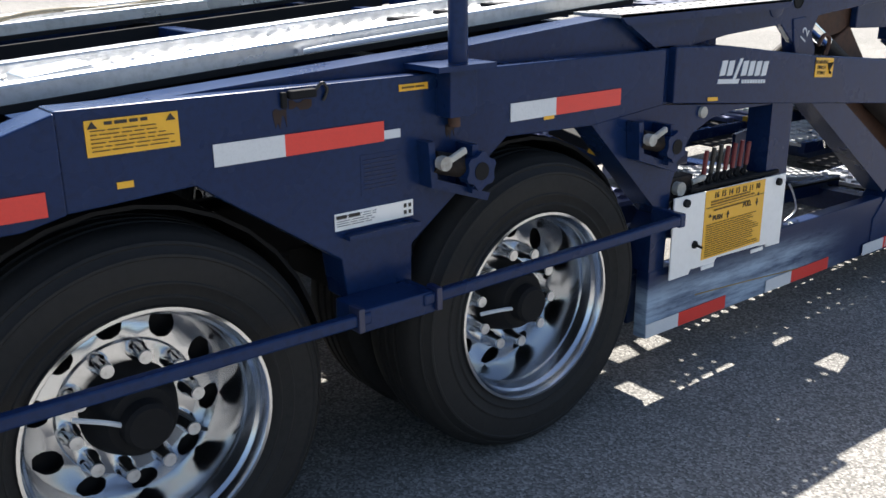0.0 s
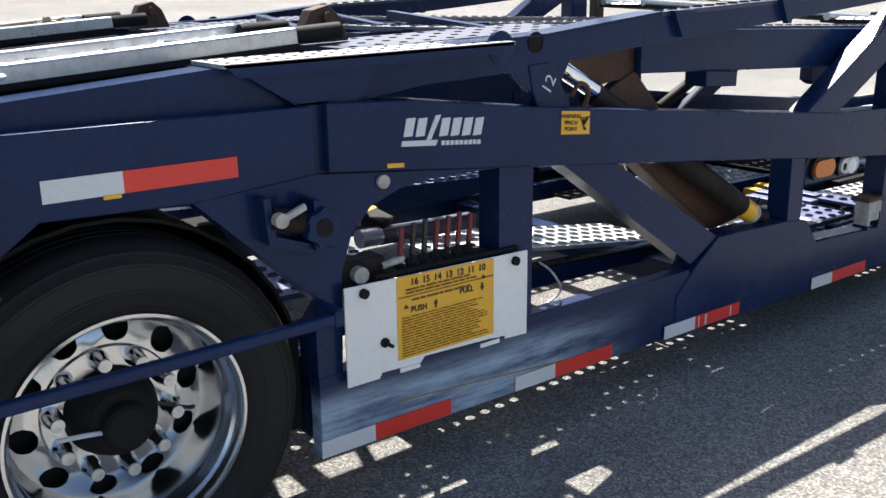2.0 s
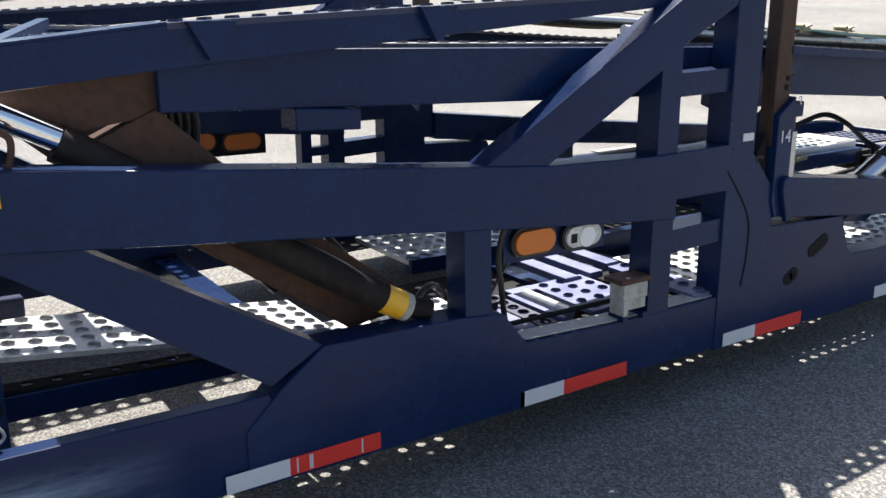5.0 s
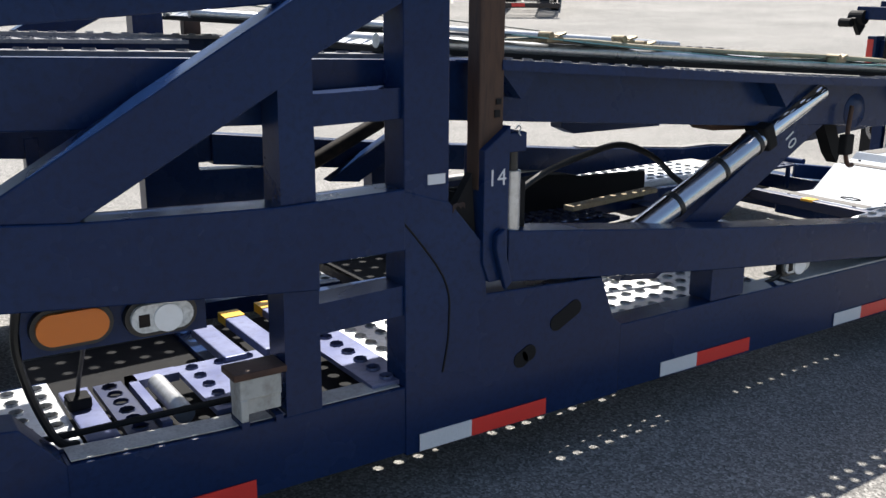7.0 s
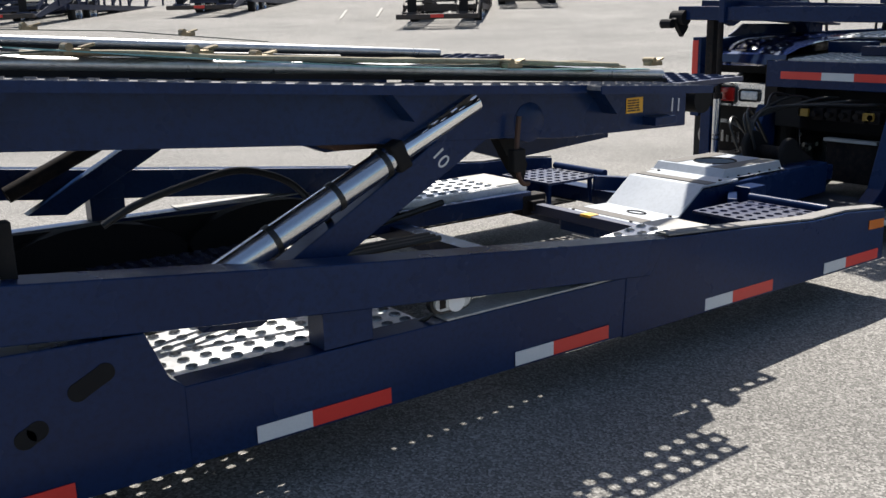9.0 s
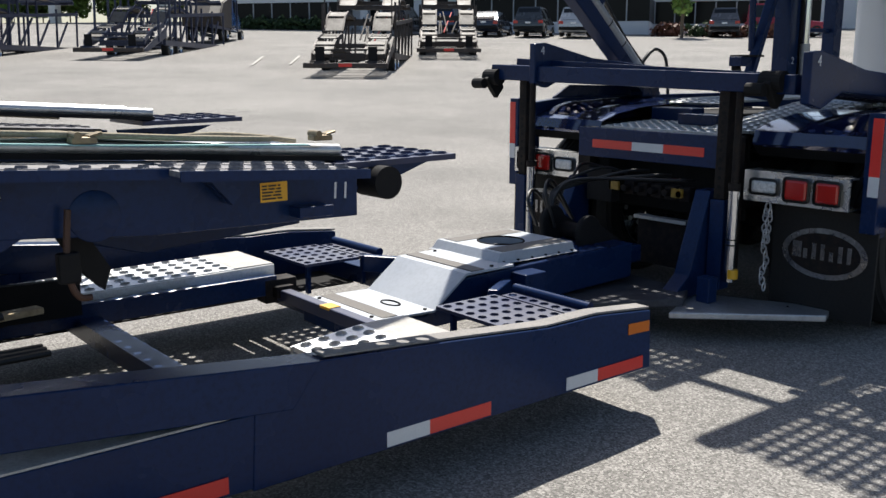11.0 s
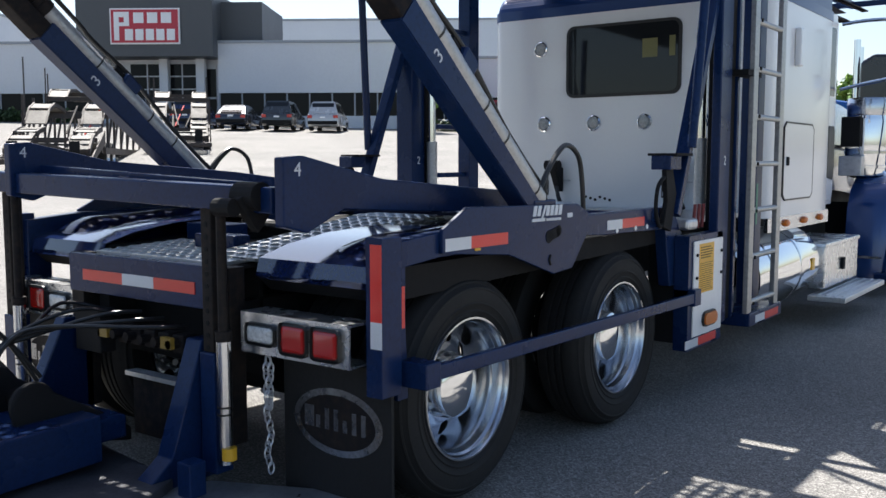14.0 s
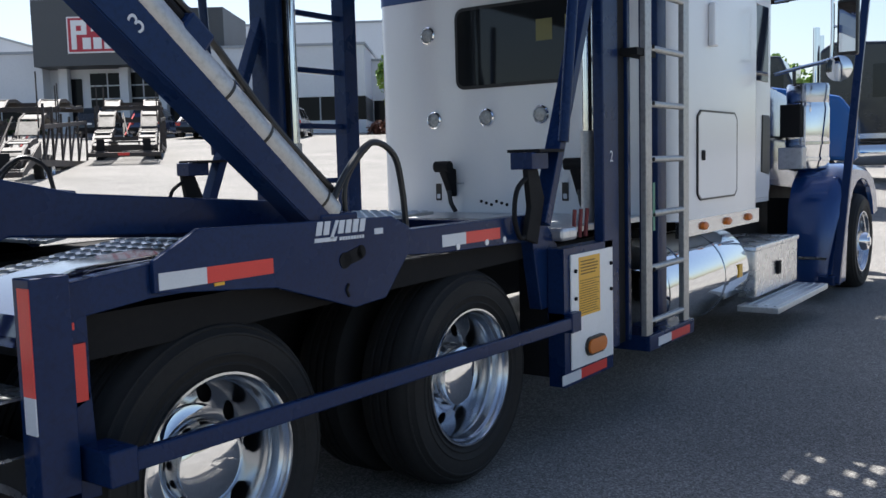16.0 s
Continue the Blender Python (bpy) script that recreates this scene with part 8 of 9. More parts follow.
def front_end(side):
    f = (lambda y: y) if side == 0 else fy
    turn = Matrix.Rotation(0 if side == 0 else math.pi, 4, "Z")
    cx, cz = 19.02, 0.52
    # fender: a rounded arch with a deep rear skirt
    outer = [(17.86, 0.17), (17.88, 0.6), (17.93, 0.95), (18.05, 1.15), (18.25, 1.27), (18.55, 1.335), (18.95, 1.345), (19.35, 1.31), (19.65, 1.20), (19.85, 1.02), (19.93, 0.80)]
    inner = [(18.30, 0.17), (18.33, 0.45), (18.38, 0.75), (18.48, 0.96), (18.60, 1.08), (18.78, 1.16), (18.98, 1.185), (19.22, 1.16), (19.42, 1.07), (19.57, 0.92), (19.64, 0.76)]
    bm = B()
    rows = []
    for (ox, oz), (ix, iz) in zip(outer, inner):
        d = Vector((ix - ox, 0, iz - oz)).normalized()
        ring = []
        for y, k in ((0.12, 0.0), (-0.22, 0.0), (-0.30, 0.025), (-0.345, 0.08)):
            ring.append(bm.verts.new((ox + d.x * k, f(y), oz + d.z * k)))
        ring.append(bm.verts.new((ix, f(-0.345), iz)))
        ring.append(bm.verts.new((ix + d.x * 0.01, f(-0.30), iz + d.z * 0.01)))
        rows.append(ring)
    for r0, r1 in zip(rows, rows[1:]):
        for k in range(5):
            bm.faces.new((r0[k], r0[k + 1], r1[k + 1], r1[k]))
    part("front_fender", bm, CAB_BLUE, truck, "metallic blue front fender", True)
    part("fender_liner", box(B(), 18.36, 18.38, *sorted((f(-0.30), f(0.45))), 0.2, 1.0), BLACK, truck)
    part("skirt_trim", box(B(), 17.852, 17.862, *sorted((f(-0.26), f(0.0))), 0.42, 0.445), CHROME, truck, "bright trim strip")
    w = wheel(truck, cx - 9.7, f(-0.36) - 1.1, 0.51, 9, flip=side == 1, size=1.07)
    part("hub_cap", lathe(B(), [(0.105, 0.06), (0.10, -0.02), (0.085, -0.055), (0.05, -0.06), (0.045, -0.075), (0.0, -0.078)], 24, Matrix.Translation((cx, f(-0.36), 0.51)) @ turn), CHROME, truck, "chrome hub cap", True)
    ax, ay = 18.42, f(0.07)
    up = Matrix.Rotation(radians(90), 4, "X")
    ac = part("air_cleaner", lathe(B(), [(0.0, -0.36), (0.15, -0.36), (0.203, -0.33), (0.212, -0.30), (0.212, 0.27), (0.203, 0.31), (0.20, 0.335), (0.0, 0.34)], 44, Matrix.Translation((ax, ay, 1.635)) @ up), CHROME, truck, "polished air cleaner canister", True)
    part("intake_cap", lathe(B(), [(0.20, -0.09), (0.203, -0.08), (0.208, 0.08), (0.195, 0.105), (0.0, 0.115)], 40, Matrix.Translation((ax, ay, 2.055)) @ up), POLISHED, ac, "perforated intake cap", True)
    for z in (1.40, 1.56):
        part("band", lathe(B(), [(0.212, -0.018), (0.219, -0.015), (0.219, 0.015), (0.212, 0.018)], 40, Matrix.Translation((ax, ay, z)) @ up), CHROME, ac, smooth=True)
    part("cleaner_bracket", box(B(), 18.1, 18.2, *sorted((f(0.06), f(0.26))), 1.62, 1.95, 0.01), BLACK, truck)
    part("cleaner_bracket", box(B(), 18.05, 18.2, *sorted((f(0.02), f(0.26))), 1.30, 1.52, 0.01), GALV, truck)
    mr = part("mirror", box(B(), 17.44, 17.52, *sorted((f(-0.60), f(-0.42))), 2.33, 2.83, 0.02), HOSE, truck, "tall door mirror in a black shell")
    part("mirror_glass", box(B(), 17.434, 17.442, *sorted((f(-0.58), f(-0.44))), 2.36, 2.80), MIRROR, mr, "mirror glass")
    part("mirror_arm", sweep(B(), [(17.40, f(0.12), 2.86), (17.45, f(-0.1), 2.885), (17.48, f(-0.34), 2.88), (17.49, f(-0.37), 2.84), (17.49, f(-0.37), 2.36), (17.48, f(-0.34), 2.30), (17.45, f(-0.1), 2.25), (17.40, f(0.12), 2.20)], 0.018), CHROME, mr, "chrome mirror arm", True)
    part("mirror_stay", rod(B(), (17.49, f(-0.37), 2.6), (17.49, f(-0.47), 2.6), 0.014, 10), CHROME, mr, smooth=True)
    part("round_mirror", lathe(B(), [(0.0, -0.004), (0.10, -0.002), (0.115, 0.006), (0.11, 0.04), (0.05, 0.065), (0.0, 0.07)], 28, Matrix.Translation((17.36, f(-0.46), 2.21)) @ Matrix.Rotation(radians(-90), 4, "Z")), CHROME, mr, "round convex mirror", True)
    ft = part("fuel_tank", lathe(B(), [(0.0, -0.90), (0.28, -0.90), (0.325, -0.87), (0.33, -0.83), (0.33, 0.68), (0.325, 0.72), (0.28, 0.75), (0.0, 0.75)], 48,
                                Matrix.Translation((14.90, f(0.12), 0.58)) @ Matrix.Rotation(radians(-90), 4, "Z")), CHROME, truck, "polished fuel tank", True)
    for x in (14.35, 15.10):
        part("tank_strap", lathe(B(), [(0.332, -0.03), (0.337, -0.028), (0.337, 0.028), (0.332, 0.03)], 48, Matrix.Translation((x, f(0.12), 0.58)) @ Matrix.Rotation(radians(-90), 4, "Z")), CHROME, ft, smooth=True)
    part("tank_label", box(B(), 15.36, 15.44, *sorted((f(-0.2145), f(-0.2085))), 0.54, 0.64), YELLOW, ft)
    ya, yb = sorted((f(-0.22), f(0.35)))
    sb = part("step_box", box(B(), 15.76, 16.96, ya, yb, 0.33, 0.72, 0.012), TREAD, truck, "diamond tread step box")
    part("box_lid", box(B(), 15.74, 16.98, *sorted((f(-0.23), f(0.35))), 0.70, 0.74, 0.008), TREAD, sb)
    part("box_latch", box(B(), 16.30, 16.38, *sorted((f(-0.245), f(-0.218))), 0.46, 0.57, 0.006), BLACK, sb)
    part("step", box(B(), 15.60, 17.15, *sorted((f(-0.44), f(-0.12))), 0.24, 0.29, 0.008), ALU, sb, "ribbed aluminium step")
    for k in range(4):
        yy = f(-0.40 + 0.07 * k)
        part("step_rib", box(B(), 15.64, 17.11, yy - 0.012, yy + 0.012, 0.289, 0.297), ALU, sb)


front_end(0)
front_end(1)
part("front_axle", rod(B(), (19.02, 0.1, 0.50), (19.02, 2.1, 0.50), 0.07, 16), BLACK, truck)
part("cab_mount", box(B(), 15.9, 17.9, 0.4, 1.8, 0.62, 1.06), BLACK, truck)
part("engine_bay", box(B(), 17.6, 19.9, 0.5, 1.7, 0.45, 1.15), BLACK, truck)
part("bumper", box(B(), 20.1, 20.3, -0.15, 2.35, 0.30, 0.72, 0.04), CHROME, truck, "chrome bumper")


# ---- the yard beyond ----
GREY_CLAD = worn("grey_cladding", (0.075, 0.080, 0.085), (0.06, 0.063, 0.067), (0.09, 0.095, 0.10), 0.55, 0, 0, 0.3, 8, 0.05, 0.05, 0.5)
WALL_WHITE = worn("white_wall", (0.62, 0.64, 0.67), (0.55, 0.57, 0.60), (0.68, 0.70, 0.72), 0.8, 0, 0, 0.25, 6, 0.08, 0.05, 0.6)
COPING = worn("metal_coping", (0.30, 0.32, 0.35), (0.22, 0.24, 0.26), (0.36, 0.38, 0.4), 0.5, 0.4, 0, 1, 9, 0.05)
SIGN_RED = principled("sign_red", (0.46, 0.035, 0.055), 0.4)[0]
SIGN_WHITE = principled("sign_white", (0.80, 0.80, 0.80), 0.4)[0]
BARK = worn("bark", (0.12, 0.085, 0.06), (0.06, 0.045, 0.03), (0.18, 0.14, 0.10), 0.9, 0, 0, 6, 40, 0.5)


def leaf_material(name, a, b):
    m, p = principled(name, a, 0.6)
    info = m.node_tree.nodes.new("ShaderNodeNewGeometry")
    m.node_tree.links.new(mix(m, info.outputs["Random Per Island"], a, b), p.inputs["Base Color"])
    p.inputs["Transmission Weight"].default_value = 0.0
    return m


LEAF = leaf_material("leaf_green", (0.12, 0.22, 0.04), (0.26, 0.38, 0.08))
LEAF_DARK = leaf_material("hedge_green", (0.02, 0.045, 0.015), (0.05, 0.09, 0.03))
LEAF_RED = leaf_material("reddish_leaf", (0.10, 0.035, 0.025), (0.20, 0.085, 0.05))
BO = Vector((48.8, 48.2, 0))
BF, BN = Vector((0.566, -0.824, 0)), Vector((0.824, 0.566, 0))
ZB = 3.75
BM = Matrix(((BF.x, BN.x, 0, BO.x), (BF.y, BN.y, 0, BO.y), (0, 0, 1, ZB), (0, 0, 0, 1)))
building = thing("dealership_building", "long white commercial building with a dark grey entrance block", "building", (0, 0, 0), kind="")
building.matrix_world = BM


def bpart(name, bm, mat, parent=None, label="", smooth=False):
    ob = new(name, finish(bm, name, mat, smooth))
    ob.parent = parent or building
    return tagged(ob, label)


def wing(u0, u1, depth, h, wz0, wz1, d0=1.2):
    """A white wing with a band of dark windows, in the building's own frame."""
    bpart("wall", box(B(), u0, u1, d0, d0 + depth, wz1, h), WALL_WHITE, None, "white rendered wall")
    bpart("plinth_wall", box(B(), u0, u1, d0, d0 + depth, -2.5, wz0), WALL_WHITE)
    bpart("core_wall", box(B(), u0, u1, d0 + 0.5, d0 + depth, wz0, wz1), GREY_CLAD)
    bpart("coping", box(B(), u0 - 0.1, u1 + 0.1, d0 - 0.1, d0 + depth, h, h + 0.18), COPING)
    n = max(2, round((u1 - u0) / 1.5))
    for i in range(n):
        a, b = u0 + (u1 - u0) * i / n, u0 + (u1 - u0) * (i + 1) / n
        win = bpart("window", box(B(), a, a + 0.09, d0 + 0.05, d0 + 0.2, wz0, wz1), COPING, None, "grey window mullion")
        bpart("pane", box(B(), a + 0.09, b, d0 + 0.12, d0 + 0.14, wz0, wz1), PANE_DARK, win, "dark glass pane")


wing(-20.2, -9.4, 22, 5.75, 0.85, 2.35)
wing(0.0, 12.6, 16, 5.75, 0.75, 2.35)
wing(12.6, 24.0, 10, 5.2, 0.75, 2.35, 6.5)
bpart("rear_hall", box(B(), -2, 44, 24, 50, -2, 10.6), WALL_WHITE, None, "pale taller hall behind")
bpart("coping", box(B(), -2.1, 44.1, 23.9, 50, 10.6, 10.8), COPING)
bpart("entrance_block", box(box(B(), -9.4, 0.0, 0.0, 7, 4.75, 9.15), 0.0, 2.9, 2.2, 9, 4.75, 8.7), GREY_CLAD, None, "dark grey clad entrance block")
bpart("entrance_wall", box(B(), -9.4, 0.0, 2.4, 7, -1, 4.75), WALL_WHITE)
for u in (-8.2, -4.0, -1.4):
    bpart("entrance_column", box(B(), u - 0.3, u + 0.3, 1.6, 2.2, -1, 4.75), WALL_WHITE)
for r in range(5):
    for c in range(4):
        g = bpart("door_pane", box(B(), -6.6 + 1.25 * c, -5.47 + 1.25 * c, 2.33, 2.38, 0.05 + 0.9 * r, 0.85 + 0.9 * r), PANE_DARK, None, "dark glass pane of the entrance")
for u in (-7.6, -0.9):
    for r in range(2):
        bpart("entrance_pane", box(B(), u - 0.4, u + 0.4, 2.33, 2.38, 0.05 + 2.1 * r, 2.0 + 2.1 * r), PANE_DARK)
sg = bpart("sign", box(B(), -7.0, -2.2, -0.12, -0.01, 5.55, 7.95), SIGN_WHITE, None, "white edge of a red sign")
bpart("sign_face", box(B(), -6.9, -2.3, -0.16, -0.12, 5.65, 7.85), SIGN_RED, sg, "red sign face with plain white shapes")
for a, b, c, d in ((-6.7, -6.35, 5.8, 7.7), (-6.35, -5.65, 7.35, 7.7), (-6.0, -5.65, 7.0, 7.35), (-6.35, -5.65, 6.75, 7.0)):
    bpart("sign_shape", box(B(), a, b, -0.20, -0.16, c, d), SIGN_WHITE, sg)
for i in range(3):
    bpart("sign_shape", box(B(), -5.35 + 0.95 * i, -4.65 + 0.95 * i, -0.20, -0.16, 6.95, 7.65), SIGN_WHITE, sg)
for i in range(5):
    bpart("sign_shape", box(B(), -5.95 + 0.72 * i, -5.4 + 0.72 * i, -0.20, -0.16, 5.8, 6.55), SIGN_WHITE, sg)

# fuelling canopy at the left
canopy = thing("fuel_canopy", "large white flat canopy on a slim column", "canopy")
canopy.matrix_world = Matrix(((BF.x, BN.x, 0, 45.0), (BF.y, BN.y, 0, 75.7), (0, 0, 1, 5.2), (0, 0, 0, 1)))
# the soffit is a much darker brown than the white roof
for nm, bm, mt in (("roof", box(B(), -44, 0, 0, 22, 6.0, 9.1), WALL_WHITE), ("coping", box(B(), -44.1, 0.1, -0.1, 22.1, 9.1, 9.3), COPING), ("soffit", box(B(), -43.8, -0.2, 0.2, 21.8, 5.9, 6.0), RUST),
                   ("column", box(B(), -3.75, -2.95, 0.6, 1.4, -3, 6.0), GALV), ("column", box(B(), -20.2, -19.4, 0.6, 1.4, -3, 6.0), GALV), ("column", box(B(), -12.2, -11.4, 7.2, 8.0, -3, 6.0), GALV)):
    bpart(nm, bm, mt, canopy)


# ---- trees and shrubs ----
def crown(r, h, n, seed, leaf=0.22, mat=None, flat=False):
    rnd = random.Random(seed)
    bm = B()
    lobes = [(Vector((rnd.uniform(-.55, .55) * r, rnd.uniform(-.55, .55) * r, rnd.uniform(0.15, 0.9) * h)), rnd.uniform(0.28, 0.5) * r) for _ in range(16)]
    for i in range(n):
        c, q = rnd.choice(lobes)
        d = Vector((rnd.gauss(0, 1), rnd.gauss(0, 1), rnd.gauss(0, 1))).normalized() * q * rnd.uniform(0.55, 1.1)
        p = c + Vector((d.x, d.y, d.z * (0.5 if flat else 1.0)))
        s = leaf * rnd.uniform(0.6, 1.4)
        a = Vector((rnd.gauss(0, 1), rnd.gauss(0, 1), rnd.gauss(0, 0.6))).normalized()
        b = a.cross(Vector((rnd.gauss(0, 1), rnd.gauss(0, 1), rnd.gauss(0, 1)))).normalized()
        vs = [bm.verts.new(p + a * s * x + b * s * y) for x, y in ((-1, -.3), (-.2, -.7), (.9, -.2), (1, .3), (.1, .75), (-.8, .4))]
        bm.faces.new(vs)
    return finish(bm, "crown", mat or LEAF)


def trunk_mesh(h, r, seed):
    rnd = random.Random(seed)
    bm = B()
    sweep(bm, [(0, 0, -0.3), (0.03 * r, 0.02, h * 0.4), (0.1 * r, -0.05, h)], r, 8, 3)
    for i in range(6):
        a = rnd.uniform(0, 6.28)
        z = h * rnd.uniform(0.45, 0.95)
        sweep(bm, [(0, 0, z), (0.5 * math.cos(a), 0.5 * math.sin(a), z + 0.5), (1.1 * math.cos(a), 1.1 * math.sin(a), z + 1.3)], r * 0.35, 6, 2)
    return finish(bm, "trunk", BARK)


TRUNK = trunk_mesh(2.6, 0.10, 2)
CROWNS = [crown(1.35, 3.5, 1500, 11, 0.14), crown(3.6, 6.0, 2200, 12, 0.32), crown(3.0, 5.0, 1800, 13, 0.30)]
SHRUB = crown(1.1, 0.9, 500, 14, 0.11, LEAF_DARK, True)
SHRUB_RED = crown(1.1, 0.9, 500, 15, 0.11, LEAF_RED, True)


def tree(x, y, k, label, s=1.0, turn=0.0):
    t = new("tree")
    t.matrix_world = Matrix.Translation((x, y, ground_z(min(x, 95), min(y, 90)))) @ Matrix.Rotation(turn, 4, "Z") @ Matrix.Diagonal((s, s, s, 1))
    tagged(t, label, "tree", "yard trees")
    share("trunk", TRUNK, t)
    share("crown", CROWNS[k], t, Matrix.Translation((0, 0, 1.2 if k == 0 else 1.6)))
    return t


tree(54.0, 33.6, 0, "young leafy green tree by the car park", 1.05)
rnd = random.Random(9)
for i in range(15):
    tree(22.0 + 3.0 * i + rnd.uniform(-1, 1), 108 - 0.8 * i + rnd.uniform(-2, 2), 1 + i % 2, "broad green tree in the far belt", rnd.uniform(0.62, 0.78), rnd.uniform(0, 6))
for i in range(7):
    tree(67 + rnd.uniform(-2, 2), 1 + 2.7 * i, 1 + i % 2, "broad green tree in the far belt", rnd.uniform(0.42, 0.55), rnd.uniform(0, 6))
for i in range(12):
    tree(70 + 4.0 * i + rnd.uniform(-1, 1), 16 + 1.3 * i + rnd.uniform(-2, 2), 1 + i % 2, "broad green tree in the far belt", rnd.uniform(0.5, 0.68), rnd.uniform(0, 6))


def shrub(u, d, s, red=False):
    p = BO + BF * u + BN * d
    t = new("shrub", SHRUB_RED if red else SHRUB)
    t.matrix_world = Matrix.Translation((p.x, p.y, ground_z(p.x, p.y) - 0.1)) @ Matrix.Rotation(u * 2.3, 4, "Z") @ Matrix.Diagonal((s, s, s * 1.1, 1))
    tagged(t, "low reddish shrub at the edge of the car park" if red else "low dark green shrub beside the wall", "shrub", "shrubs along the building")


for i in range(12):
    shrub(-19.8 + 0.90 * i, 0.45, 0.95)
for i in range(7):
    shrub(13.5 + 1.2 * i, -1.5 + 0.3 * (i % 2), 0.9, i % 3 != 2)


# ---- parked cars ----
def paint(name, c):
    return worn(name, c, tuple(0.8 * v for v in c), tuple(min(1, 1.15 * v) for v in c), 0.25, 0.2, 0.6, 2, 40, 0.01, 0.05, 0.4)


CAR_WHEEL = {}
bm = lathe(B(), [(0.19, 0.0), (0.25, -0.012), (0.32, 0.0), (0.34, 0.05), (0.34, 0.17), (0.32, 0.22), (0.19, 0.22)], 24)
CAR_WHEEL["tyre"] = finish(bm, "tyre", RUBBER, True)
bm = lathe(B(), [(0.20, 0.01), (0.19, 0.04), (0.06, 0.03), (0.0, 0.02)], 20)
CAR_WHEEL["rim"] = finish(bm, "rim", GALV, True)


def car(name, label, x, y, heading, mat, suv=True, van=False):
    """A parked car: body, glazed cabin, four wheels, lamps and a plain plate."""
    L, Wd, H = (4.6, 1.85, 1.72) if suv else (4.7, 1.82, 1.45)
    if van:
        L, Wd, H = 5.4, 1.95, 2.1
    t = new(name)
    t.matrix_world = Matrix.Translation((x, y, ground_z(x, y))) @ Matrix.Rotation(radians(heading), 4, "Z")
    tagged(t, label, "car" if not van else "van", "cars parked by the building")
    waist = 0.98 if suv else 0.90
    h = Wd / 2
    def cp(nm, bm, mt, par=None, lb="", sm=False):
        ob = new(nm, finish(bm, nm, mt, sm))
        ob.parent = par or t
        return tagged(ob, lb)
    cp("body", prism(B(), [(-L / 2, 0.42), (-L / 2 + 0.04, 0.80), (-L / 2 + 0.12, waist), (L * 0.22, waist), (L / 2 - 0.25, waist - 0.14), (L / 2, 0.68), (L / 2, 0.35), (L / 2 - 0.3, 0.24), (-L / 2 + 0.25, 0.24)], -h, h, 0.06), mat, None, "", True)
    bm = B()
    lo = [(-L / 2 + 0.12, waist), (L * 0.24, waist)]
    hi = [(-L / 2 + (0.42 if suv else 0.95), H), (L * (0.04 if suv else 0.02), H)]
    if van:
        hi = [(-L / 2 + 0.2, H), (L * 0.16, H)]
    v = [bm.verts.new((p[0], s * (h - 0.05), p[1])) for p in lo for s in (-1, 1)] + [bm.verts.new((p[0], s * (h - 0.26), p[1])) for p in hi for s in (-1, 1)]
    for q in ((0, 2, 6, 4), (1, 5, 7, 3), (0, 4, 5, 1), (2, 3, 7, 6), (4, 6, 7, 5)):
        bm.faces.new([v[k] for k in q])
    bmesh.ops.bevel(bm, geom=bm.edges[:], offset=0.05, segments=2, affect="EDGES")
    cp("cabin", bm, mat, None, "", True)
    rw = cp("rear_window", prism(B(), [(lo[0][0] + 0.06 - 0.012, waist + 0.08), (lo[0][0] + 0.06 + 0.012, waist + 0.08), (hi[0][0] - 0.04 + 0.012, H - 0.10), (hi[0][0] - 0.04 - 0.012, H - 0.10)], -h + 0.28, h - 0.28), DARK_GLASS, None, "dark rear window")
    for s in (-1, 1):
        ya, yb = s * (h - 0.10), s * (h - 0.24)
        bm = B()
        for a, b in ((0.05, 0.47), (0.52, 0.95)):
            xa, xb = lo[0][0] + 0.25 + (lo[1][0] - lo[0][0] - 0.4) * a, lo[0][0] + 0.25 + (lo[1][0] - lo[0][0] - 0.4) * b
            xc, xd = hi[0][0] + 0.1 + (hi[1][0] - hi[0][0] - 0.2) * a, hi[0][0] + 0.1 + (hi[1][0] - hi[0][0] - 0.2) * b
            q = [bm.verts.new(p) for p in ((xa, ya + s * 0.03, waist + 0.08), (xb, ya + s * 0.03, waist + 0.08), (xd, yb + s * 0.03, H - 0.12), (xc, yb + s * 0.03, H - 0.12))]
            bm.faces.new(q)
        cp("side_window", bm, DARK_GLASS)
        cp("tail_lamp", box(B(), -L / 2 - 0.01, -L / 2 + 0.1, s * (h - 0.02) - (0.28 if s > 0 else 0), s * (h - 0.02) + (0 if s > 0 else 0.28), waist - 0.26, waist - 0.08, 0.02), RED_LENS, None, "red tail lamp")
        for xx in (-L * 0.30, L * 0.31):
            w = new("wheel")
            w.parent = t
            w.matrix_basis = Matrix.Translation((xx, s * (h + 0.01), 0.34)) @ Matrix.Rotation(0 if s < 0 else math.pi, 4, "Z")
            for k in ("tyre", "rim"):
                share(k, CAR_WHEEL[k], w)
    cp("bumper", box(B(), -L / 2 - 0.05, -L / 2 + 0.1, -h + 0.05, h - 0.05, 0.36, 0.56, 0.03), BLACK)
    cp("plate", box(B(), -L / 2 - 0.012, -L / 2, -0.16, 0.16, 0.72, 0.82), SIGN_WHITE)
    return t


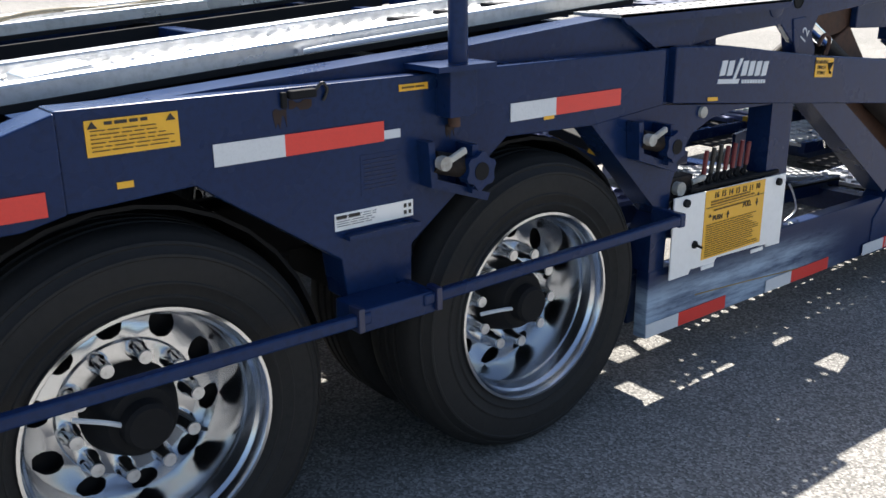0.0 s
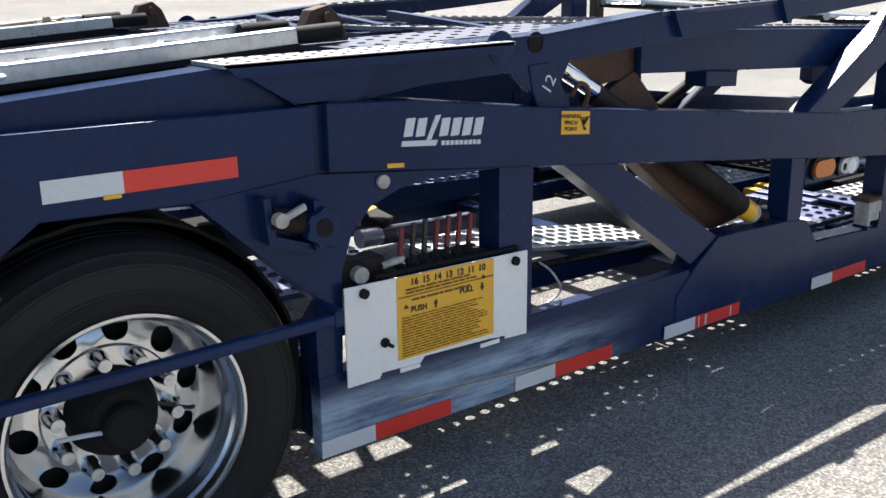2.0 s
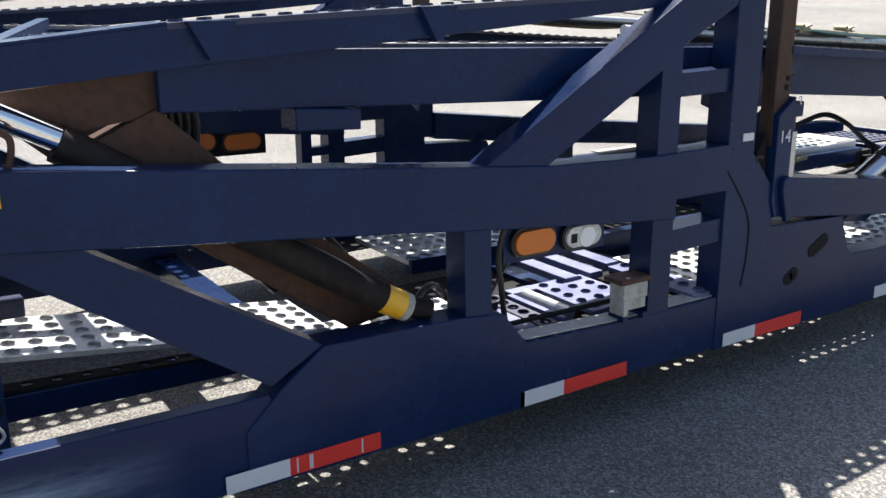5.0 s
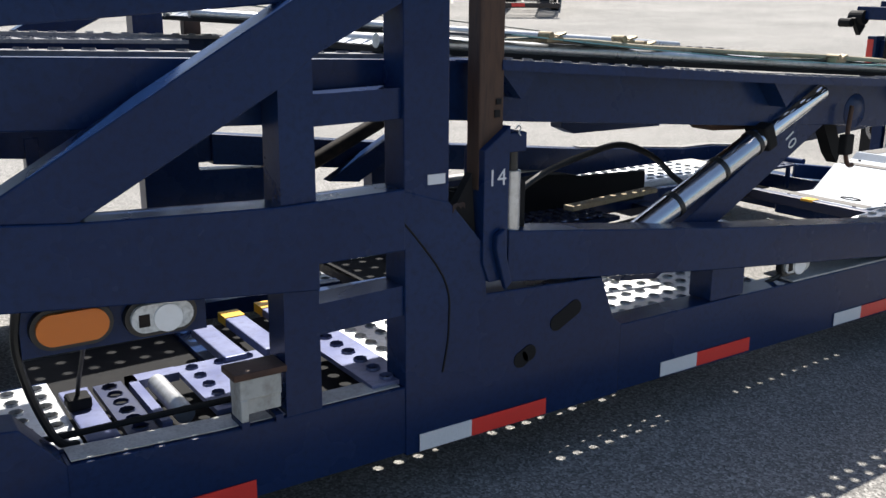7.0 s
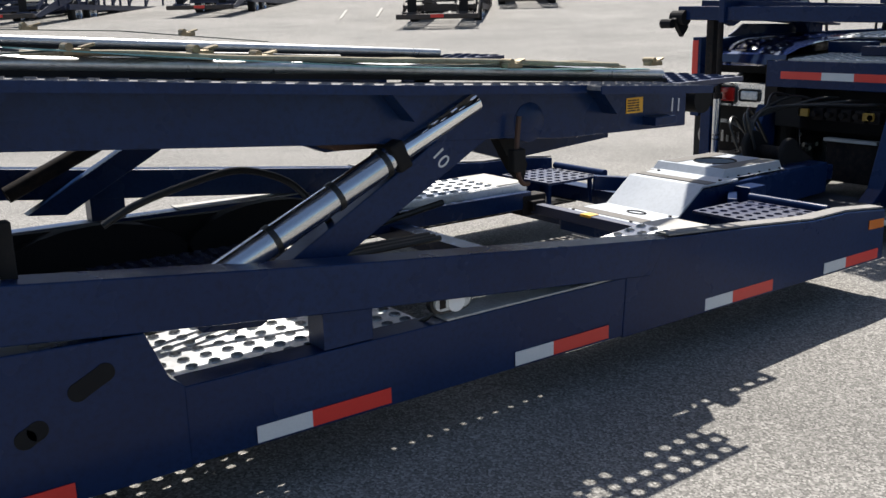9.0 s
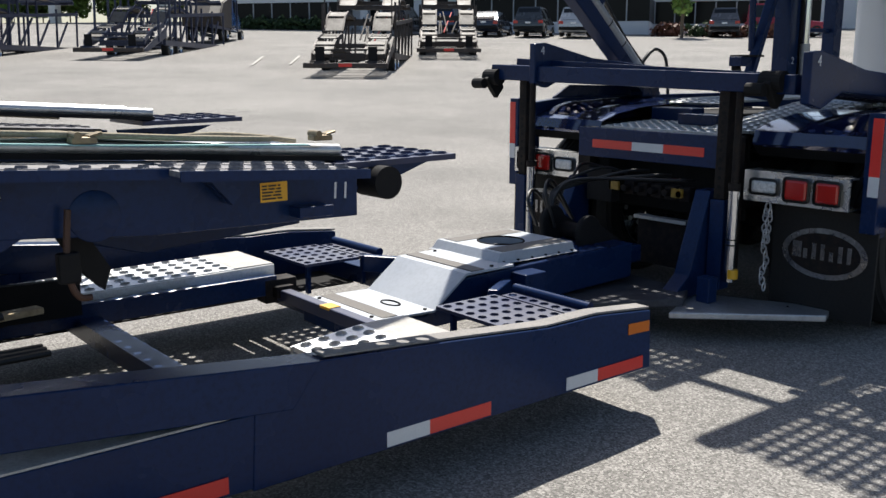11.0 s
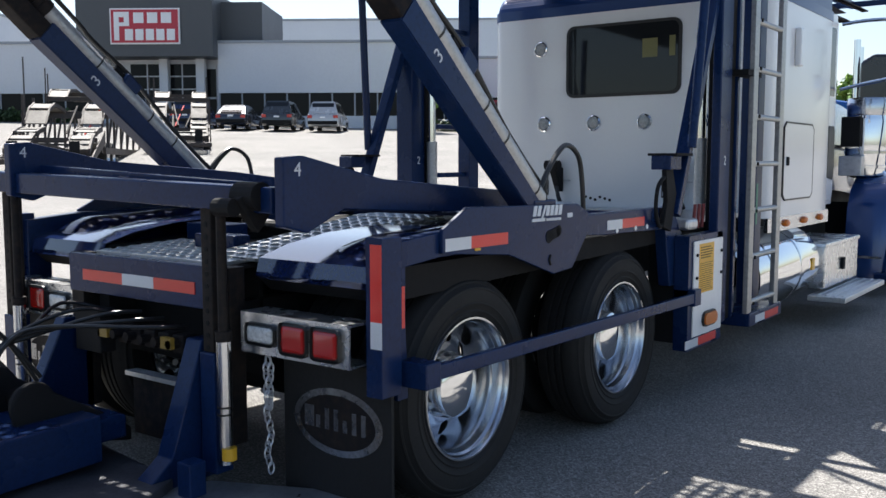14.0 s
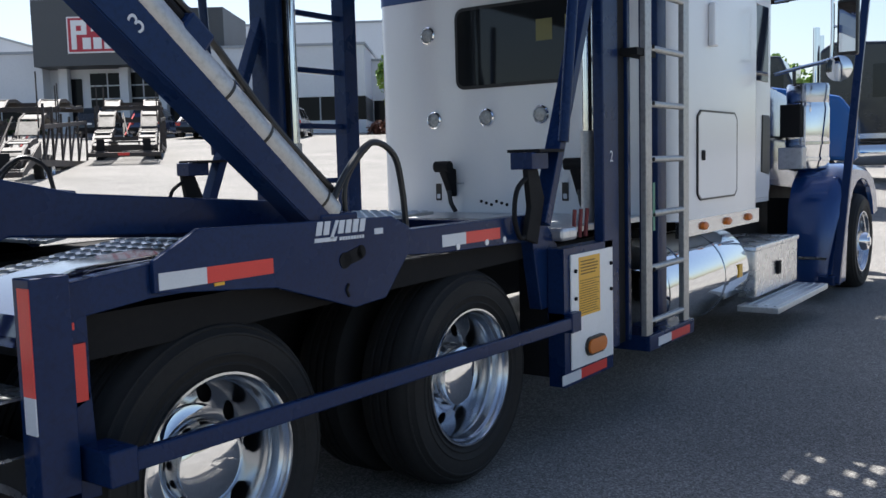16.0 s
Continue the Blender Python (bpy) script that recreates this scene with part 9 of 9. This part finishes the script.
CARS = [("deep blue", (0.012, 0.022, 0.07), True), ("dark blue", (0.02, 0.026, 0.045), False), ("dark grey", (0.05, 0.055, 0.06), True), ("silver white", (0.48, 0.49, 0.50), True)]
for i, (nm, c, su) in enumerate(CARS):
    p = BO + BF * (0.6 + 2.75 * i) + BN * (-6.0)
    car("parked_car", nm + (" sport utility car" if su else " saloon car") + " parked facing the building", p.x, p.y, 34.5, paint(nm.replace(" ", "_") + "_paint", c), su)
p = BO + BF * 17.5 + BN * -1.0
car("parked_car", "grey hatchback car parked near the shrubs", p.x, p.y, 34.5, paint("mid_grey_paint", (0.12, 0.12, 0.13)), True)
p = BO + BF * 21.5 + BN * 1.0
car("parked_van", "red delivery van parked near the tree", p.x, p.y, -56, paint("red_van_paint", (0.36, 0.02, 0.03)), True, True)
p = BO + BF * -2.6 + BN * -6.0
car("parked_car", "black sport utility car parked by the entrance", p.x, p.y, 34.5, paint("black_car_paint", (0.02, 0.02, 0.022)), True)


# ---- other car haulers standing in the yard ----
CREAM = worn("weathered_cream_paint", (0.13, 0.118, 0.10), (0.045, 0.033, 0.026), (0.19, 0.175, 0.15), 0.7, 0.0, 0, 2.2, 12, 0.2)
STEEL_DARK = worn("dark_weathered_steel", (0.035, 0.03, 0.028), (0.10, 0.055, 0.035), (0.06, 0.055, 0.05), 0.7, 0.1, 0, 1.5, 14, 0.2)
DARKBLUE = worn("faded_blue_paint", (0.014, 0.022, 0.06), (0.03, 0.03, 0.035), (0.03, 0.04, 0.08), 0.5, 0, 0.1, 1.2, 14, 0.1)


def far_hauler(name, label, x, y, heading, mats, s=1.0, tall=0.0, seed=1):
    """A car hauler seen from its tail: ramps, slatted tail, curved decks on posts, side trusses and wheels."""
    t = new(name)
    t.matrix_world = Matrix.Translation((x, y, ground_z(x, y))) @ Matrix.Rotation(radians(heading), 4, "Z") @ Matrix.Diagonal((s, s, s, 1))
    tagged(t, label, "trailer", "haulers in the yard")
    steel, track = mats
    rnd = random.Random(seed)
    def cp(nm, bm, mt, lb=""):
        ob = new(nm, finish(bm, nm, mt))
        ob.parent = t
        return tagged(ob, lb)
    def deck(nm, pts, y0, y1, th=0.05):
        """A wheel track: two side rails that follow the curve, with plates and open gaps between them."""
        up = pts + [(px, pz - 2.2 * th) for px, pz in pts[::-1]]
        rails = prism(prism(B(), up, y0, y0 + 0.06, 0.0), up, y1 - 0.06, y1, 0.0)
        ob = cp(nm, rails, steel)
        for (xa, za), (xb, zb) in zip(pts, pts[1:]):
            n = max(1, round((xb - xa) / (0.34 if nm == "ramp" else 0.95)))
            for q in range(n):
                u0, u1 = (q + 0.06) / n, (q + (0.66 if nm == "ramp" else 0.86)) / n
                pl = [(xa + (xb - xa) * u0, za + (zb - za) * u0), (xa + (xb - xa) * u1, za + (zb - za) * u1)]
                g = new("track_plate", finish(prism(B(), [(px, pz - 0.02) for px, pz in pl] + [(px, pz - 0.05) for px, pz in pl[::-1]], y0 + 0.06, y1 - 0.06, 0.0), "track_plate", track))
                g.parent = ob
        return ob
    cp("tail_bar", box(B(), -0.25, -0.05, -1.28, 1.28, 0.28, 0.44, 0.03), STEEL_DARK, "rusty tail bar")
    for z in (0.52, 0.66, 0.80, 0.94):
        cp("tail_slat", box(B(), 0.3 + 0.9 * (z - 0.5), 0.36 + 0.9 * (z - 0.5), -0.55, 0.55, z, z + 0.06), steel)
    cp("plate", box(B(), -0.27, -0.25, -0.2, 0.2, 0.32, 0.42), TAPE_RED)
    for k in (-1, 1):
        ya, yb = sorted((k * 0.48, k * 1.14))
        deck("ramp", [(0.45, 0.72), (1.0, 1.02), (1.5, 1.18)], ya, yb, 0.07)
        deck("ramp", [(1.75, 1.24), (2.2, 1.33), (3.0, 1.42)], ya, yb, 0.07)
        cp("ramp_end", box(B(), 0.0, 0.5, k * 0.83 - 0.27, k * 0.83 + 0.27, 0.38, 0.50, 0.02), steel)
        cp("ramp_flap", box(B(), 0.02, 0.06, k * 0.80 - 0.14, k * 0.80 + 0.14, 0.46, 0.92, 0.01), BLACK)
        cp("ramp_web", prism(B(), [(0.0, 0.35), (3.0, 1.30), (3.0, 0.9), (0.5, 0.32)], k * 1.19 - 0.02, k * 1.19 + 0.02), steel)
        deck("middle_track", [(3.1, 1.50), (3.8, 2.02), (4.6, 2.22), (5.6, 2.16), (6.6, 2.05)], ya, yb)
        deck("upper_track", [(6.7, 2.55), (7.4, 2.85), (8.6, 2.95), (10.5, 2.80), (12.4, 2.95)], ya, yb)
        deck("lower_track", [(3.2, 0.95), (8.0, 0.62), (12.5, 0.78)], ya, yb)
        cp("side_beam", box(B(), 2.6, 12.6, k * 1.22 - 0.05, k * 1.22 + 0.05, 0.58, 0.78), steel)
        cp("upper_beam", bar(B(), (3.4, k * 1.22, 1.75), (12.6, k * 1.22, 2.30), 0.08, 0.14), steel)
        for n, xx in enumerate((3.4, 4.9, 6.6, 8.3, 10.2, 12.4)):
            top = (3.25 if xx < tall else 2.3) + 0.15 * rnd.random()
            cp("post", bar(B(), (xx, k * 1.22, 0.7), (xx + 0.12, k * 1.22, top), 0.07, 0.08), steel)
            if n < 5:
                cp("brace", bar(B(), (xx + 0.1, k * 1.21, 0.8), (xx + 1.3, k * 1.21, 1.9), 0.06, 0.08), steel)
        for xx in (3.3, 6.5, 6.9):
            cp("strap_post", rod(B(), (xx, k * 1.12, 1.7), (xx, k * 1.12, 3.1 + 0.4 * rnd.random()), 0.022, 6), steel)
        if tall:
            cp("top_rail", bar(B(), (1.6, k * 1.22, 3.30), (tall, k * 1.22, 3.34), 0.08, 0.12), steel)
            deck("top_track", [(1.6, 3.22), (4.0, 3.26), (tall, 3.20)], ya, yb)
            for xx in (1.9, 4.2, 5.8, 7.4):
                cp("tall_post", bar(B(), (xx, k * 1.22, 0.7), (xx + 0.2, k * 1.22, 3.3), 0.07, 0.09), steel)
        for xx in (3.4, 4.7):
            w = new("wheel")
            w.parent = t
            w.matrix_basis = Matrix.Translation((xx, k * 1.22, 0.475)) @ Matrix.Rotation(0 if k < 0 else math.pi, 4, "Z")
            for m in ("tyre", "rim"):
                share(m, WM[m], w)
    for xx, z in ((2.4, 0.62), (4.0, 1.7), (5.2, 0.6), (6.5, 1.9), (6.8, 2.4), (8.0, 0.5), (9.0, 2.7), (10.8, 0.6), (12.3, 2.7), (1.4, 0.9)):
        cp("cross_member", box(B(), xx - 0.06, xx + 0.06, -1.2, 1.2, z, z + 0.14), steel)
    for k in range(5):
        y0 = rnd.uniform(-0.5, 0.5)
        cp("strap", bar(B(), (3.2 + 0.8 * k, y0, 1.2), (4.2 + 0.8 * k, y0 + rnd.uniform(-0.4, 0.4), 2.1), 0.05, 0.03), TAPE_RED if k == 1 else steel)
    return t


def polar(head, dist):
    a = radians(head)
    return 6.3 + dist * math.cos(a), -2.3 + dist * math.sin(a)


x, y = polar(58.3, 26.5)
far_hauler("parked_hauler", "weathered cream and rust car hauler trailer, ramps down", x, y, 49, (STEEL_DARK, CREAM), 0.95, seed=2)
x, y = polar(51.5, 35.0)
far_hauler("parked_hauler", "dark car hauler trailer with pale decks, seen from behind", x, y, 51, (STEEL_DARK, CREAM), 0.95, seed=3)
rig = Vector((0.637, 0.771, 0))
far_hauler("parked_hauler", "dark blue car hauler trailer with tall posts beside the canopy", 17.7, 31.9, 50.4, (DARKBLUE, CREAM), 1.0, 6.6, seed=4)
x, y = polar(82.5, 36)
far_hauler("parked_hauler", "dark blue car hauler trailer with tall posts beside the canopy", x, y, 50, (DARKBLUE, CREAM), 1.0, 9.0, seed=5)
x, y = polar(91, 38)
far_hauler("parked_hauler", "faded blue car hauler trailer at the edge of the yard", x, y, 33, (DARKBLUE, CREAM), 1.0, 9.0, seed=6)


def tractor_unit(x, y, heading, mat, label, z=None, s=1.0, stack=CHROME):
    t = new("parked_truck")
    t.matrix_world = Matrix.Translation((x, y, ground_z(x, y) if z is None else z)) @ Matrix.Rotation(radians(heading), 4, "Z") @ Matrix.Scale(s, 4)
    tagged(t, label, "truck", "trucks in the yard")
    def cp(nm, bm, mt, lb="", sm=False):
        ob = new(nm, finish(bm, nm, mt, sm))
        ob.parent = t
        return tagged(ob, lb)
    cp("cab", prism(B(), [(0, 0.9), (0, 3.2), (0.3, 3.4), (2.2, 3.3), (2.6, 2.4), (2.7, 0.9)], -1.15, 1.15, 0.08), mat)
    cp("hood", prism(B(), [(2.6, 0.8), (2.6, 2.2), (4.2, 1.9), (4.5, 1.5), (4.5, 0.7)], -0.9, 0.9, 0.08), mat)
    for k in (-1, 1):
        cp("side_window", box(B(), 1.2, 2.3, k * 1.15 - 0.01, k * 1.15 + 0.01, 2.0, 2.8), DARK_GLASS)
        cp("trim_strip", box(B(), 0.1, 2.6, k * 1.155 - 0.01, k * 1.155 + 0.01, 1.0, 1.12), POLISHED, "bright trim strip")
        cp("fuel_tank", rod(B(), (0.2, k * 0.85, 0.65), (2.2, k * 0.85, 0.65), 0.32, 24), CHROME, "", True)
        if stack:
            cp("exhaust_pipe", rod(B(), (-0.1, k * 0.9, 1.0), (-0.1, k * 0.9, 3.8), 0.08, 14), stack, "", True)
        for xx in (3.6, -1.0, -2.3):
            w = new("wheel")
            w.parent = t
            w.matrix_basis = Matrix.Translation((xx, k * 1.2, 0.475)) @ Matrix.Rotation(0 if k < 0 else math.pi, 4, "Z")
            for m in ("tyre", "rim"):
                share(m, WM[m], w)
    cp("windscreen", box(B(), 2.55, 2.66, -0.95, 0.95, 2.25, 2.95), DARK_GLASS)
    cp("frame", box(B(), -3, 3.5, -0.5, 0.5, 0.6, 0.9), BLACK)
    return t


YARD_BLUE = paint("bright_blue_truck_paint", (0.012, 0.09, 0.30))
BLACKP = paint("black_truck_paint", (0.012, 0.012, 0.014))
rigged = tractor_unit(17.7 + 15.5 * rig.x, 31.9 + 15.5 * rig.y, 50.4, YARD_BLUE, "bright blue truck with a dark hauler body under the canopy edge", None, 0.76, STEEL_DARK)
for nm, bm, mt in (("rear_body", prism(B(), [(-3.0, 0.9), (-3.2, 1.5), (-2.2, 2.5), (0.0, 3.0), (0.0, 0.9)], -1.3, 1.3, 0.05), STEEL_DARK), ("deck_plate", prism(B(), [(-3.3, 1.6), (-2.2, 2.54), (0.0, 3.06), (2.2, 3.45), (2.2, 3.38), (0.0, 3.0), (-2.2, 2.48), (-3.3, 1.54)], -1.2, -0.5, 0.0), CREAM),
                   ("deck_plate", prism(B(), [(-3.3, 1.6), (-2.2, 2.54), (0.0, 3.06), (2.2, 3.45), (2.2, 3.38), (0.0, 3.0), (-2.2, 2.48), (-3.3, 1.54)], 0.5, 1.2, 0.0), CREAM), ("rear_beam", box(B(), -5.6, 0, -1.25, -1.1, 0.75, 0.95), DARKBLUE),
                   ("lift_post", bar(B(), (-0.2, -1.25, 0.8), (0.1, -1.25, 3.0), 0.12, 0.16), STEEL_DARK), ("lift_post", bar(B(), (1.7, -1.25, 0.8), (1.9, -1.25, 2.9), 0.10, 0.12), DARKBLUE)):
    ob = new(nm, finish(bm, nm, mt))
    ob.parent = rigged
tractor_unit(26.6, 5.8, -80, YARD_BLUE, "bright blue truck parked ahead in the yard", stack=None)
tractor_unit(34.0, 3.6, -80, BLACKP, "black truck parked across the yard")
tractor_unit(40.0, 8.5, -80, BLACKP, "black truck parked across the yard")

# painted bay lines
LINE = worn("faded_line_paint", (0.34, 0.33, 0.30), (0.24, 0.23, 0.21), (0.40, 0.39, 0.36), 0.8, 0, 0, 3, 20, 0.1)
for i in range(5):
    a = polar(54.5 + 2.3 * i, 33 - 0.3 * i)
    b = polar(54.0 + 2.2 * i, 38 - 0.3 * i)
    bm = B()
    n = 8
    d = Vector((b[0] - a[0], b[1] - a[1], 0)).normalized()
    sd = Vector((-d.y, d.x, 0)) * 0.045
    prev = None
    for k in range(n + 1):
        q = Vector((a[0] + (b[0] - a[0]) * k / n, a[1] + (b[1] - a[1]) * k / n, 0))
        row = []
        for sg_ in (-1, 1):
            p = q + sd * sg_
            row.append(bm.verts.new((p.x, p.y, ground_z(p.x, p.y) + 0.03)))
        if prev:
            bm.faces.new((prev[0], row[0], row[1], prev[1]))
        prev = row
    ob = new("bay_line", finish(bm, "bay_line", LINE))
    tagged(ob, "faded white bay line on the asphalt", "marking", "bay lines", "structure")
